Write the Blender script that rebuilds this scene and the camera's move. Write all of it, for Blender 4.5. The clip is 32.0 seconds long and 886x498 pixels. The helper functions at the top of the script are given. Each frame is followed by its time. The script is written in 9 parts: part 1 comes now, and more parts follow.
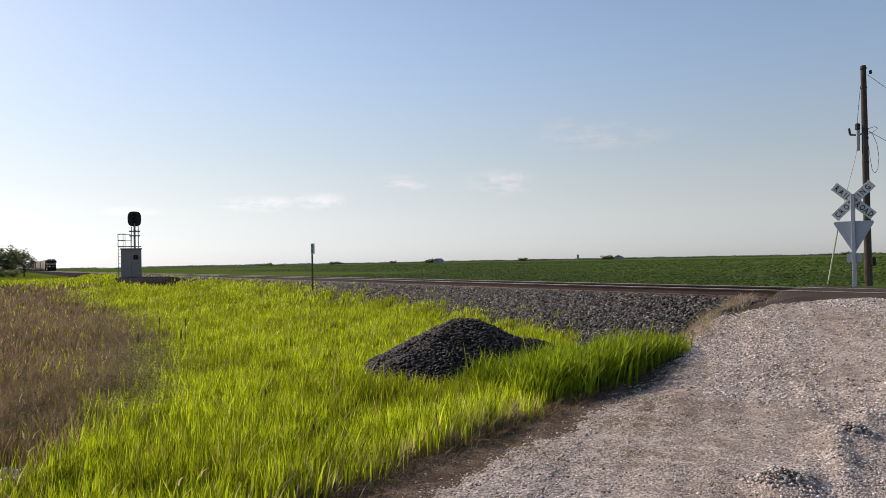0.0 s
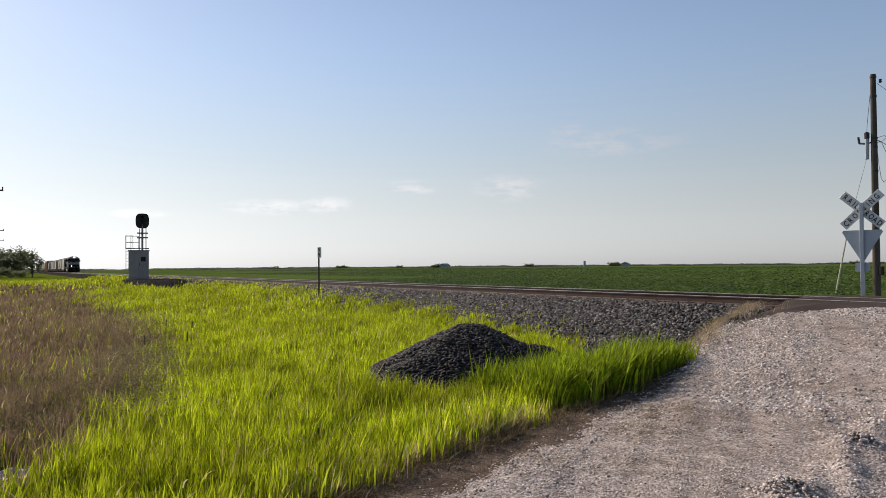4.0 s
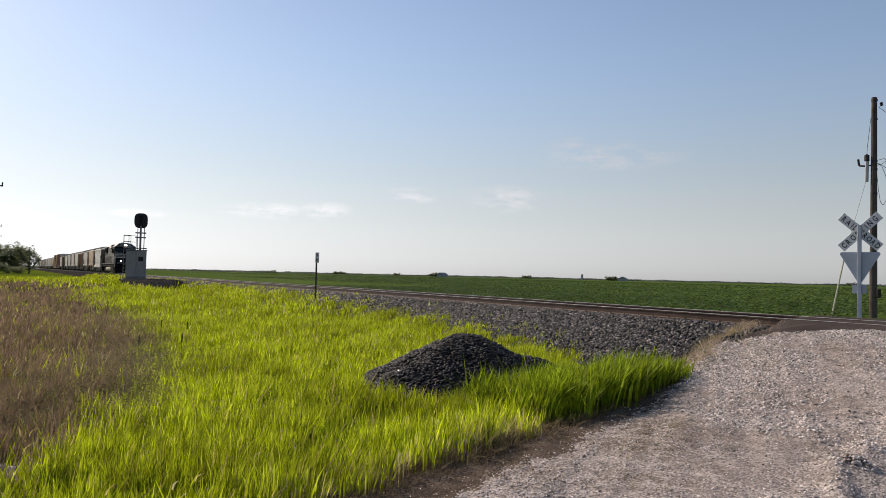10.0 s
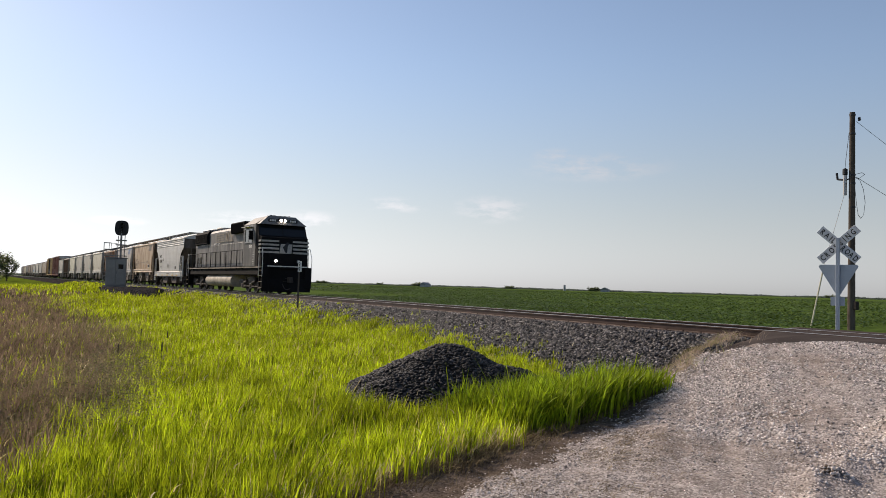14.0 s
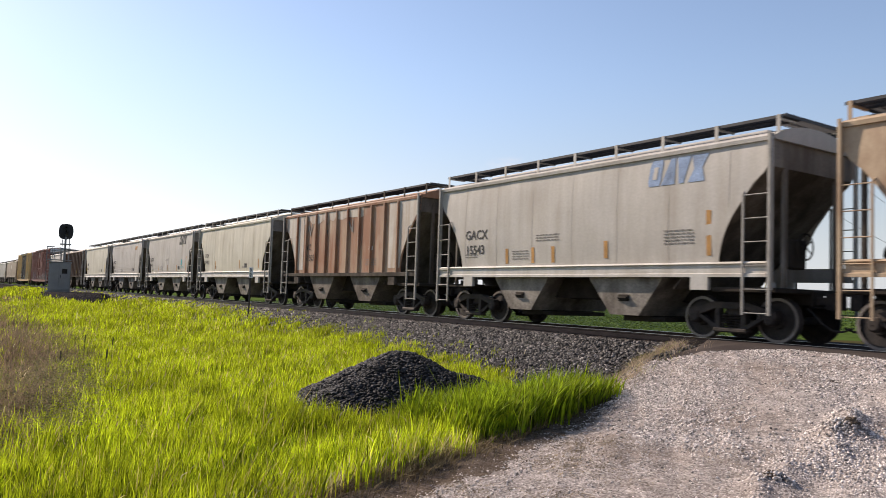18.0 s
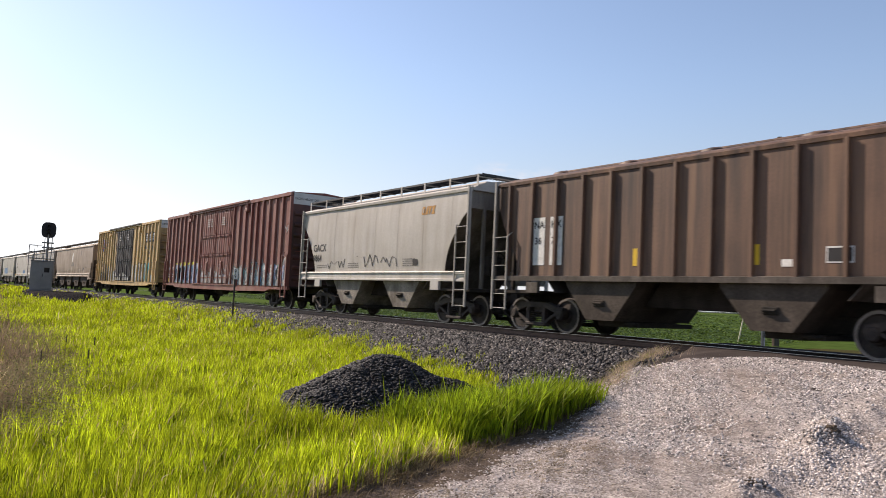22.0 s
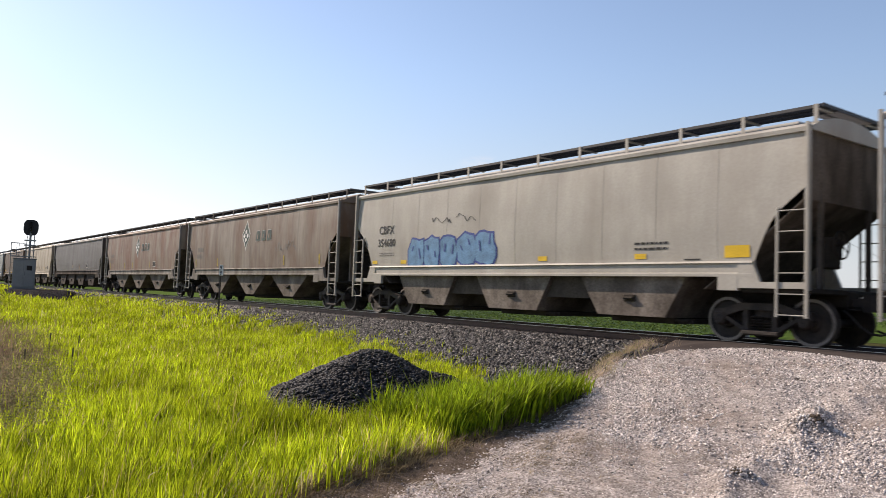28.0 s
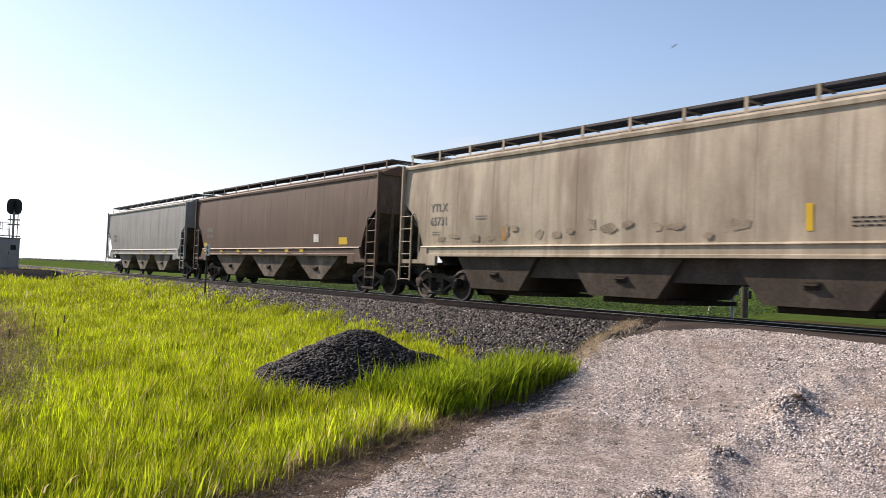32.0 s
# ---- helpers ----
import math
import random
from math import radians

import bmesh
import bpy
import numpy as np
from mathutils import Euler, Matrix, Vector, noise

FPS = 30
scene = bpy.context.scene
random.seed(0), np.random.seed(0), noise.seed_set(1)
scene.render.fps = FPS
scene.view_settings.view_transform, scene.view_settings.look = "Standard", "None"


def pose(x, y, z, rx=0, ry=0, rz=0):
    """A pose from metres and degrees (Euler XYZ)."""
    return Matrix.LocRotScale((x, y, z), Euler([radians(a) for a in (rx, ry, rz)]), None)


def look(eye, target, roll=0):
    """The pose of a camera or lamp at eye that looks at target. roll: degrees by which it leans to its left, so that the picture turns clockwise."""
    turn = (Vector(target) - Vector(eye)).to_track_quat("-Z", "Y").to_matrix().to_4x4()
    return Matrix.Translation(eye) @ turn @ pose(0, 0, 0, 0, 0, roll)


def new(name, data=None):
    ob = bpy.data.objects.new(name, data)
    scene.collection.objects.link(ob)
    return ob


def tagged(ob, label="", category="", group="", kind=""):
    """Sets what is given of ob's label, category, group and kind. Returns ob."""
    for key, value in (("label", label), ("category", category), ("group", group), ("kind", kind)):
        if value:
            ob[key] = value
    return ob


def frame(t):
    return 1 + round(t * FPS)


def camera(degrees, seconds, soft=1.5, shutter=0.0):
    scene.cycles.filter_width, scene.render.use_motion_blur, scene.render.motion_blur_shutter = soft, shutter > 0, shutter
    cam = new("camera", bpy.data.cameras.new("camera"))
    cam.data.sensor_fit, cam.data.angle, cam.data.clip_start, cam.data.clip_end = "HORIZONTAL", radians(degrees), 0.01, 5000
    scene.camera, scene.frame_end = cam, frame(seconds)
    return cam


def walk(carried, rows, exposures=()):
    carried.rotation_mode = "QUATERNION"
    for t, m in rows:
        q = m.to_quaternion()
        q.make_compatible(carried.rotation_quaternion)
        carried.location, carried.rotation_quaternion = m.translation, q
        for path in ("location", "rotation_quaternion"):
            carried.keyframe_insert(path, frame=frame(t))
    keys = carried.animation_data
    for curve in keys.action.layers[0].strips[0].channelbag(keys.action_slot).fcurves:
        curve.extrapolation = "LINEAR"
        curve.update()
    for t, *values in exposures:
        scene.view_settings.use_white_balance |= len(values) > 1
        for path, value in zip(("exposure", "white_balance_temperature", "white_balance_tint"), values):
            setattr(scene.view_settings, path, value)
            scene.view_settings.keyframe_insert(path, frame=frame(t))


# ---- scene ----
EXPOSURES = [(0.0, -0.02, 7080, 16), (13.0, -0.02, 7080, 16), (17.0, 0.38, 6950, 17), (25.0, 0.42, 6950, 18), (28.0, 0.42, 6950, 17), (32.0, 0.47, 6980, 18)]
# camera: hand-held on one spot beside the track; turn, tilt and lean in degrees
EYE = Vector((0.0, -15.028, 0.736))
cam = camera(60.480, 32.0, 0.6, 0.10)


def aim(turn, tilt, lean):
    a, b = radians(turn), radians(tilt)
    return look(EYE, EYE + Vector((-math.cos(a) * math.cos(b), math.sin(a) * math.cos(b), math.sin(b))), lean)


walk(cam, [(t, aim(turn, tilt, lean)) for t, turn, tilt, lean in (
    (0.0, 29.899, 0.973, -1.073),
    (0.5, 29.718, 0.852, -0.994),
    (1.0, 29.588, 0.769, -0.936),
    (1.5, 29.500, 0.699, -0.849),
    (2.0, 29.423, 0.708, -0.786),
    (2.5, 29.389, 0.835, -0.764),
    (3.0, 29.358, 0.966, -0.659),
    (3.5, 29.383, 1.160, -0.576),
    (5.5, 29.480, 1.836, -0.253),
    (6.0, 29.470, 1.949, -0.282),
    (6.5, 29.452, 1.941, -0.270),
    (7.0, 29.439, 1.887, -0.110),
    (7.5, 29.439, 1.802, 0.069),
    (8.0, 29.430, 1.711, 0.298),
    (8.5, 29.422, 1.674, 0.519),
    (9.0, 29.429, 1.748, 0.734),
    (9.5, 29.450, 1.874, 1.038),
    (10.0, 29.549, 2.042, 1.281),
    (10.5, 29.715, 2.216, 1.533),
    (11.0, 29.947, 2.391, 1.682),
    (11.5, 30.174, 2.561, 1.754),
    (12.0, 30.378, 2.707, 1.746),
    (12.5, 30.537, 2.795, 1.736),
    (13.0, 30.641, 2.838, 1.697),
    (13.5, 30.705, 2.847, 1.684),
    (14.0, 30.797, 2.814, 1.640),
    (14.5, 31.034, 2.818, 1.454),
    (16.5, 33.258, 2.636, 0.994),
    (17.0, 33.707, 2.723, 1.283),
    (17.5, 34.027, 2.993, 1.680),
    (18.0, 34.265, 3.472, 1.973),
    (18.5, 34.385, 3.993, 2.189),
    (19.0, 34.439, 4.346, 2.240),
    (19.5, 34.474, 4.441, 2.329),
    (20.0, 34.541, 4.340, 2.336),
    (20.5, 34.654, 4.192, 2.412),
    (21.0, 34.840, 4.081, 2.467),
    (21.5, 35.058, 3.937, 2.630),
    (22.0, 35.301, 3.812, 2.699),
    (22.5, 35.522, 3.716, 2.855),
    (23.0, 35.738, 3.755, 2.977),
    (23.5, 35.934, 3.986, 3.109),
    (24.0, 36.125, 4.324, 3.166),
    (24.5, 36.278, 4.671, 3.116),
    (25.0, 36.332, 4.867, 3.114),
    (25.5, 36.339, 4.986, 2.986),
    (27.5, 36.389, 4.141, 2.278),
    (28.0, 36.356, 3.427, 2.148),
    (28.5, 36.274, 2.908, 2.171),
    (29.0, 36.240, 2.449, 2.153),
    (29.5, 36.267, 2.145, 2.197),
    (30.0, 36.372, 2.026, 2.201),
    (30.5, 36.504, 1.985, 2.251),
    (31.0, 36.720, 1.982, 2.211),
    (31.5, 36.977, 2.008, 2.230),
    (32.0, 37.356, 2.009, 2.285),
)], exposures=EXPOSURES)

# ---- world and sun ----
SUN_AZ, SUN_EL = -19.0, 34.0   # degrees: from the track's far end towards the camera's side; above the horizon
sun_way = Vector((-math.cos(radians(SUN_AZ)) * math.cos(radians(SUN_EL)),
                  math.sin(radians(SUN_AZ)) * math.cos(radians(SUN_EL)), math.sin(radians(SUN_EL))))
world = bpy.data.worlds.new("world")
scene.world = world
world.use_nodes = True
wn, wl = world.node_tree.nodes, world.node_tree.links
sky = wn.new("ShaderNodeTexSky")
sky.sky_type, sky.sun_disc = "NISHITA", False
sky.sun_elevation = radians(SUN_EL)
sky.sun_rotation = math.atan2(sun_way.x, sun_way.y)
sky.air_density, sky.dust_density, sky.ozone_density = 1.0, 0.35, 1.5
wn["Background"].inputs["Strength"].default_value = 0.13
# pale summer haze low over the horizon, and a few small clouds
geo = wn.new("ShaderNodeTexCoord")
sep = wn.new("ShaderNodeSeparateXYZ")
wl.new(geo.outputs["Generated"], sep.inputs[0])
low = wn.new("ShaderNodeMapRange")
low.interpolation_type = "SMOOTHSTEP"
for key, value in (("From Min", 0.0), ("From Max", 0.30), ("To Min", 0.88), ("To Max", 0.0)):
    low.inputs[key].default_value = value
wl.new(sep.outputs["Z"], low.inputs["Value"])
grey = wn.new("ShaderNodeRGBToBW")
wl.new(sky.outputs[0], grey.inputs[0])
hazy = wn.new("ShaderNodeVectorMath")
hazy.operation = "SCALE"
hazy.inputs[0].default_value = (0.600, 0.688, 0.775)
wl.new(grey.outputs[0], hazy.inputs["Scale"])
mix = wn.new("ShaderNodeMix")
mix.data_type = "RGBA"
wl.new(low.outputs[0], mix.inputs[0])
wl.new(sky.outputs[0], mix.inputs[6])
wl.new(hazy.outputs[0], mix.inputs[7])
puff = wn.new("ShaderNodeTexNoise")
puff.inputs["Scale"].default_value, puff.inputs["Detail"].default_value, puff.inputs["Roughness"].default_value = 24.0, 9.0, 0.62
flat = wn.new("ShaderNodeMapping")
flat.inputs["Scale"].default_value = (1.0, 1.0, 3.0)
wl.new(geo.outputs["Generated"], flat.inputs["Vector"])
wl.new(flat.outputs[0], puff.inputs["Vector"])
total = None
for turn, tilt, wide, tall in ((42.0, 9.1, 3.9, 0.8), (39.3, 9.9, 1.4, 0.45), (34.4, 5.9, 2.2, 0.75), (27.1, 6.0, 1.8, 0.45), (20.6, 4.7, 1.8, 0.5), (16.6, 4.5, 2.6, 0.45), (7.6, 3.9, 1.4, 0.25)):
    a, b = radians(turn), radians(tilt)
    to = wn.new("ShaderNodeVectorMath")
    to.operation = "SUBTRACT"
    to.inputs[1].default_value = (-math.cos(a) * math.cos(b), math.sin(a) * math.cos(b), math.sin(b))
    wl.new(geo.outputs["Generated"], to.inputs[0])
    sq = wn.new("ShaderNodeVectorMath")
    sq.operation = "MULTIPLY"
    sq.inputs[1].default_value = (1 / radians(wide), 1 / radians(wide), 1 / radians(tall))
    wl.new(to.outputs[0], sq.inputs[0])
    ln = wn.new("ShaderNodeVectorMath")
    ln.operation = "LENGTH"
    wl.new(sq.outputs[0], ln.inputs[0])
    near = wn.new("ShaderNodeMapRange")
    near.interpolation_type = "SMOOTHSTEP"
    near.inputs["From Min"].default_value, near.inputs["From Max"].default_value = 1.7, 0.3
    wl.new(ln.outputs["Value"], near.inputs["Value"])
    if total is None:
        total = near.outputs[0]
    else:
        both = wn.new("ShaderNodeMath")
        both.operation = "MAXIMUM"
        wl.new(total, both.inputs[0])
        wl.new(near.outputs[0], both.inputs[1])
        total = both.outputs[0]
wisp = wn.new("ShaderNodeMapRange")
for key, value in (("From Min", 0.43), ("From Max", 0.60), ("To Min", 0.0), ("To Max", 0.45)):
    wisp.inputs[key].default_value = value
wl.new(puff.outputs["Fac"], wisp.inputs["Value"])
cover = wn.new("ShaderNodeMath")
cover.operation = "MULTIPLY"
wl.new(total, cover.inputs[0])
wl.new(wisp.outputs[0], cover.inputs[1])
cloud = wn.new("ShaderNodeVectorMath")
cloud.operation = "SCALE"
cloud.inputs[0].default_value = (1.02, 1.06, 1.14)
wl.new(grey.outputs[0], cloud.inputs["Scale"])
sky_out = wn.new("ShaderNodeMix")
sky_out.data_type = "RGBA"
wl.new(cover.outputs[0], sky_out.inputs[0])
wl.new(mix.outputs[2], sky_out.inputs[6])
wl.new(cloud.outputs[0], sky_out.inputs[7])
wl.new(sky_out.outputs[2], wn["Background"].inputs["Color"])
sun = new("sun", bpy.data.lights.new("sun", "SUN"))
sun.data.energy, sun.data.angle, sun.data.color = 5.0, radians(0.6), (1.0, 0.9, 0.76)
sun.matrix_world = look(sun_way * 50, (0, 0, 0))

# ---- tools ----
def srgb(r, g, b):
    f = lambda c: (c / 255 / 12.92) if c <= 10 else ((c / 255 + 0.055) / 1.055) ** 2.4
    return (f(r), f(g), f(b), 1.0)


def mat(name, base, rough=0.6, metal=0.0, vary=0.12, scale=3.0, grain=40.0, bump=0.0, stain=None, stain_amount=0.0,
        stain_scale=(1.0, 1.0, 1.0), stain_at=0.55, translucent=0.0, per_object=0.0, per_island=0.0, alpha_rough=0.1, smear=0.0, rust=None, rust_amount=0.0):
    """A painted or natural surface: broad variation, grain, stains with their own shape, fine relief."""
    m = bpy.data.materials.new(name)
    m.use_nodes = True
    n, l = m.node_tree.nodes, m.node_tree.links
    b = n["Principled BSDF"]
    co = n.new("ShaderNodeTexCoord")
    base = tuple(base[:3]) + (1.0,)
    broad = n.new("ShaderNodeTexNoise")
    broad.inputs["Scale"].default_value, broad.inputs["Detail"].default_value = scale, 4.0
    l.new(co.outputs["Object"], broad.inputs["Vector"])
    fine = n.new("ShaderNodeTexNoise")
    fine.inputs["Scale"].default_value, fine.inputs["Detail"].default_value = grain, 3.0
    l.new(co.outputs["Object"], fine.inputs["Vector"])
    add = n.new("ShaderNodeMath")
    add.operation = "ADD"
    l.new(broad.outputs["Fac"], add.inputs[0])
    l.new(fine.outputs["Fac"], add.inputs[1])
    ramp = n.new("ShaderNodeMapRange")
    ramp.inputs["From Min"].default_value, ramp.inputs["From Max"].default_value = 0.65, 1.35
    ramp.inputs["To Min"].default_value, ramp.inputs["To Max"].default_value = 1 - vary * 1.6, 1 + vary * 1.6
    l.new(add.outputs[0], ramp.inputs["Value"])
    value = ramp.outputs[0]
    for amount, node, out in ((per_object, "ShaderNodeObjectInfo", "Random"), (per_island, "ShaderNodeNewGeometry", "Random Per Island")):
        if amount:
            r = n.new(node)
            mr = n.new("ShaderNodeMapRange")
            mr.inputs["To Min"].default_value, mr.inputs["To Max"].default_value = 1 - amount, 1 + amount
            l.new(r.outputs[out], mr.inputs["Value"])
            mu = n.new("ShaderNodeMath")
            mu.operation = "MULTIPLY"
            l.new(value, mu.inputs[0])
            l.new(mr.outputs[0], mu.inputs[1])
            value = mu.outputs[0]
    tint = n.new("ShaderNodeVectorMath")
    tint.operation = "SCALE"
    tint.inputs[0].default_value = base[:3]
    l.new(value, tint.inputs["Scale"])
    colour = tint.outputs[0]
    if stain:
        mp = n.new("ShaderNodeMapping")
        mp.inputs["Scale"].default_value = stain_scale
        l.new(co.outputs["Object"], mp.inputs["Vector"])
        sn = n.new("ShaderNodeTexNoise")
        sn.inputs["Scale"].default_value, sn.inputs["Detail"].default_value, sn.inputs["Roughness"].default_value = 1.0, 6.0, 0.62
        l.new(mp.outputs[0], sn.inputs["Vector"])
        sr = n.new("ShaderNodeMapRange")
        sr.inputs["From Min"].default_value, sr.inputs["From Max"].default_value = stain_at - 0.12, stain_at + 0.12
        sr.inputs["To Max"].default_value = stain_amount
        l.new(sn.outputs["Fac"], sr.inputs["Value"])
        share = sr.outputs[0]
        if smear:
            # broad soft blotches over the streaks
            bn = n.new("ShaderNodeTexNoise")
            bn.inputs["Scale"].default_value, bn.inputs["Detail"].default_value = 0.55, 5.0
            l.new(co.outputs["Object"], bn.inputs["Vector"])
            br = n.new("ShaderNodeMapRange")
            br.inputs["From Min"].default_value, br.inputs["From Max"].default_value, br.inputs["To Max"].default_value = 0.45, 0.70, smear
            l.new(bn.outputs["Fac"], br.inputs["Value"])
            mxm = n.new("ShaderNodeMath")
            mxm.operation, mxm.use_clamp = "ADD", True
            l.new(share, mxm.inputs[0])
            l.new(br.outputs[0], mxm.inputs[1])
            share = mxm.outputs[0]
        mx = n.new("ShaderNodeMix")
        mx.data_type = "RGBA"
        l.new(share, mx.inputs[0])
        l.new(colour, mx.inputs[6])
        mx.inputs[7].default_value = tuple(stain[:3]) + (1.0,)
        colour = mx.outputs[2]
    if rust:
        # runs of rust down from the top
        mp = n.new("ShaderNodeMapping")
        mp.inputs["Scale"].default_value, mp.inputs["Location"].default_value = (4.5, 4.5, 0.16), (3.0, 7.0, 1.0)
        l.new(co.outputs["Object"], mp.inputs["Vector"])
        sn = n.new("ShaderNodeTexNoise")
        sn.inputs["Scale"].default_value, sn.inputs["Detail"].default_value, sn.inputs["Roughness"].default_value = 1.0, 5.0, 0.6
        l.new(mp.outputs[0], sn.inputs["Vector"])
        sr = n.new("ShaderNodeMapRange")
        sr.inputs["From Min"].default_value, sr.inputs["From Max"].default_value, sr.inputs["To Max"].default_value = 0.48, 0.66, rust_amount
        l.new(sn.outputs["Fac"], sr.inputs["Value"])
        mx = n.new("ShaderNodeMix")
        mx.data_type = "RGBA"
        l.new(sr.outputs[0], mx.inputs[0])
        l.new(colour, mx.inputs[6])
        mx.inputs[7].default_value = tuple(rust[:3]) + (1.0,)
        colour = mx.outputs[2]
    l.new(colour, b.inputs["Base Color"])
    rr = n.new("ShaderNodeMapRange")
    rr.inputs["To Min"].default_value, rr.inputs["To Max"].default_value = max(0.02, rough - alpha_rough), min(1, rough + alpha_rough)
    l.new(fine.outputs["Fac"], rr.inputs["Value"])
    l.new(rr.outputs[0], b.inputs["Roughness"])
    b.inputs["Metallic"].default_value = metal
    b.inputs["Specular IOR Level"].default_value = 0.0 if rough >= 0.9 else 0.1 if rough >= 0.85 else 0.35
    if bump:
        bp = n.new("ShaderNodeBump")
        bp.inputs["Strength"].default_value, bp.inputs["Distance"].default_value = 0.6, bump
        l.new(add.outputs[0], bp.inputs["Height"])
        l.new(bp.outputs[0], b.inputs["Normal"])
    if translucent:
        t = n.new("ShaderNodeBsdfTranslucent")
        l.new(colour, t.inputs["Color"])
        mix = n.new("ShaderNodeMixShader")
        mix.inputs[0].default_value = translucent
        l.new(b.outputs[0], mix.inputs[1])
        l.new(t.outputs[0], mix.inputs[2])
        l.new(mix.outputs[0], n["Material Output"].inputs["Surface"])
    return m


def glow(name, colour, strength):
    m = bpy.data.materials.new(name)
    m.use_nodes = True
    b = m.node_tree.nodes["Principled BSDF"]
    b.inputs["Emission Color"].default_value, b.inputs["Emission Strength"].default_value = colour, strength
    return m


class Shape:
    """Collects vertices and faces of one mesh."""

    def __init__(self):
        self.v, self.f = [], []

    def add(self, verts, faces):
        o = len(self.v)
        self.v += [tuple(p) for p in verts]
        self.f += [tuple(i + o for i in f) for f in faces]
        return self

    def box(self, x0, x1, y0, y1, z0, z1, m=None):
        vs = [Vector((x, y, z)) for x in (x0, x1) for y in (y0, y1) for z in (z0, z1)]
        if m is not None:
            vs = [m @ p for p in vs]
        return self.add(vs, [(0, 1, 3, 2), (4, 6, 7, 5), (0, 4, 5, 1), (2, 3, 7, 6), (0, 2, 6, 4), (1, 5, 7, 3)])

    def soft_box(self, x0, x1, y0, y1, z0, z1, c=0.02, m=None):
        """A box with chamfered edges."""
        vs, idx = [], {}
        X, Y, Z = (x0, x1), (y0, y1), (z0, z1)
        for i in (0, 1):
            for j in (0, 1):
                for k in (0, 1):
                    sx, sy, sz = (1 - 2 * i) * c, (1 - 2 * j) * c, (1 - 2 * k) * c
                    for a, p in enumerate(((X[i], Y[j] + sy, Z[k] + sz), (X[i] + sx, Y[j], Z[k] + sz), (X[i] + sx, Y[j] + sy, Z[k]))):
                        idx[i, j, k, a] = len(vs)
                        vs.append(Vector(p) if m is None else m @ Vector(p))
        fs = []
        for s in (0, 1):
            q = [idx[s, j, k, 0] for j, k in ((0, 0), (0, 1), (1, 1), (1, 0))]
            fs.append(q if s == 0 else q[::-1])
            q = [idx[i, s, k, 1] for i, k in ((0, 0), (1, 0), (1, 1), (0, 1))]
            fs.append(q if s == 0 else q[::-1])
            q = [idx[i, j, s, 2] for i, j in ((0, 0), (0, 1), (1, 1), (1, 0))]
            fs.append(q if s == 0 else q[::-1])
            for t in (0, 1):
                fs.append([idx[s, t, 0, 0], idx[s, t, 0, 1], idx[s, t, 1, 1], idx[s, t, 1, 0]])
                fs.append([idx[s, 0, t, 0], idx[s, 0, t, 2], idx[s, 1, t, 2], idx[s, 1, t, 0]])
                fs.append([idx[0, s, t, 1], idx[0, s, t, 2], idx[1, s, t, 2], idx[1, s, t, 1]])
        for i in (0, 1):
            for j in (0, 1):
                for k in (0, 1):
                    fs.append([idx[i, j, k, a] for a in (0, 1, 2)])
        return self.add(vs, fs)

    def rod(self, a, b, r, n=6, r2=None, caps=True):
        a, b = Vector(a), Vector(b)
        r2 = r if r2 is None else r2
        q = (b - a).to_track_quat("Z", "Y")
        vs = []
        for p, rad in ((a, r), (b, r2)):
            for i in range(n):
                t = 2 * math.pi * i / n
                vs.append(p + q @ Vector((rad * math.cos(t), rad * math.sin(t), 0)))
        fs = [(i, (i + 1) % n, n + (i + 1) % n, n + i) for i in range(n)]
        if caps:
            fs += [tuple(range(n))[::-1], tuple(range(n, 2 * n))]
        return self.add(vs, fs)

    def pipe(self, pts, r, n=6):
        for a, b in zip(pts, pts[1:]):
            self.rod(a, b, r, n)
        return self

    def prism(self, outline, axis, a, b):
        """An outline of (u, v) drawn out along axis from a to b; u, v are the two other axes in order."""
        def put(u, v, w):
            return {"x": (w, u, v), "y": (u, w, v), "z": (u, v, w)}[axis]
        n = len(outline)
        vs = [put(u, v, a) for u, v in outline] + [put(u, v, b) for u, v in outline]
        fs = [(i, (i + 1) % n, n + (i + 1) % n, n + i) for i in range(n)] + [tuple(range(n))[::-1], tuple(range(n, 2 * n))]
        return self.add(vs, fs)

    def lathe(self, prof, centre, axis="y", n=24):
        """prof: (radius, along) turned round an axis."""
        c = Vector(centre)
        vs, fs = [], []
        for r, h in prof:
            for i in range(n):
                t = 2 * math.pi * i / n
                u, v = r * math.cos(t), r * math.sin(t)
                vs.append(c + Vector({"y": (u, h, v), "x": (h, u, v), "z": (u, v, h)}[axis]))
        for k in range(len(prof) - 1):
            for i in range(n):
                fs.append((k * n + i, k * n + (i + 1) % n, (k + 1) * n + (i + 1) % n, (k + 1) * n + i))
        return self.add(vs, fs)

    def mesh(self, name, material=None, smooth=False):
        me = bpy.data.meshes.new(name)
        me.from_pydata(self.v, [], self.f)
        bm = bmesh.new()
        bm.from_mesh(me)
        bmesh.ops.recalc_face_normals(bm, faces=bm.faces)
        bm.to_mesh(me)
        bm.free()
        if smooth:
            me.shade_smooth()
            me.set_sharp_from_angle(angle=radians(35))
        if material:
            me.materials.append(material)
        return me


def part(name, shape, material, parent, label="", smooth=False, m=None):
    """One mesh object under a thing or a part; shape may be a ready mesh."""
    me = shape if isinstance(shape, bpy.types.Mesh) else shape.mesh(name, material, smooth)
    ob = new(name, me)
    ob.parent = parent
    if m is not None:
        ob.matrix_local = m
    if label:
        tagged(ob, label)
    return ob


def thing(name, label, category, group="", at=(0, 0, 0)):
    ob = new(name)
    ob.empty_display_size = 0.2
    ob.location = at
    return tagged(ob, label, category, group)


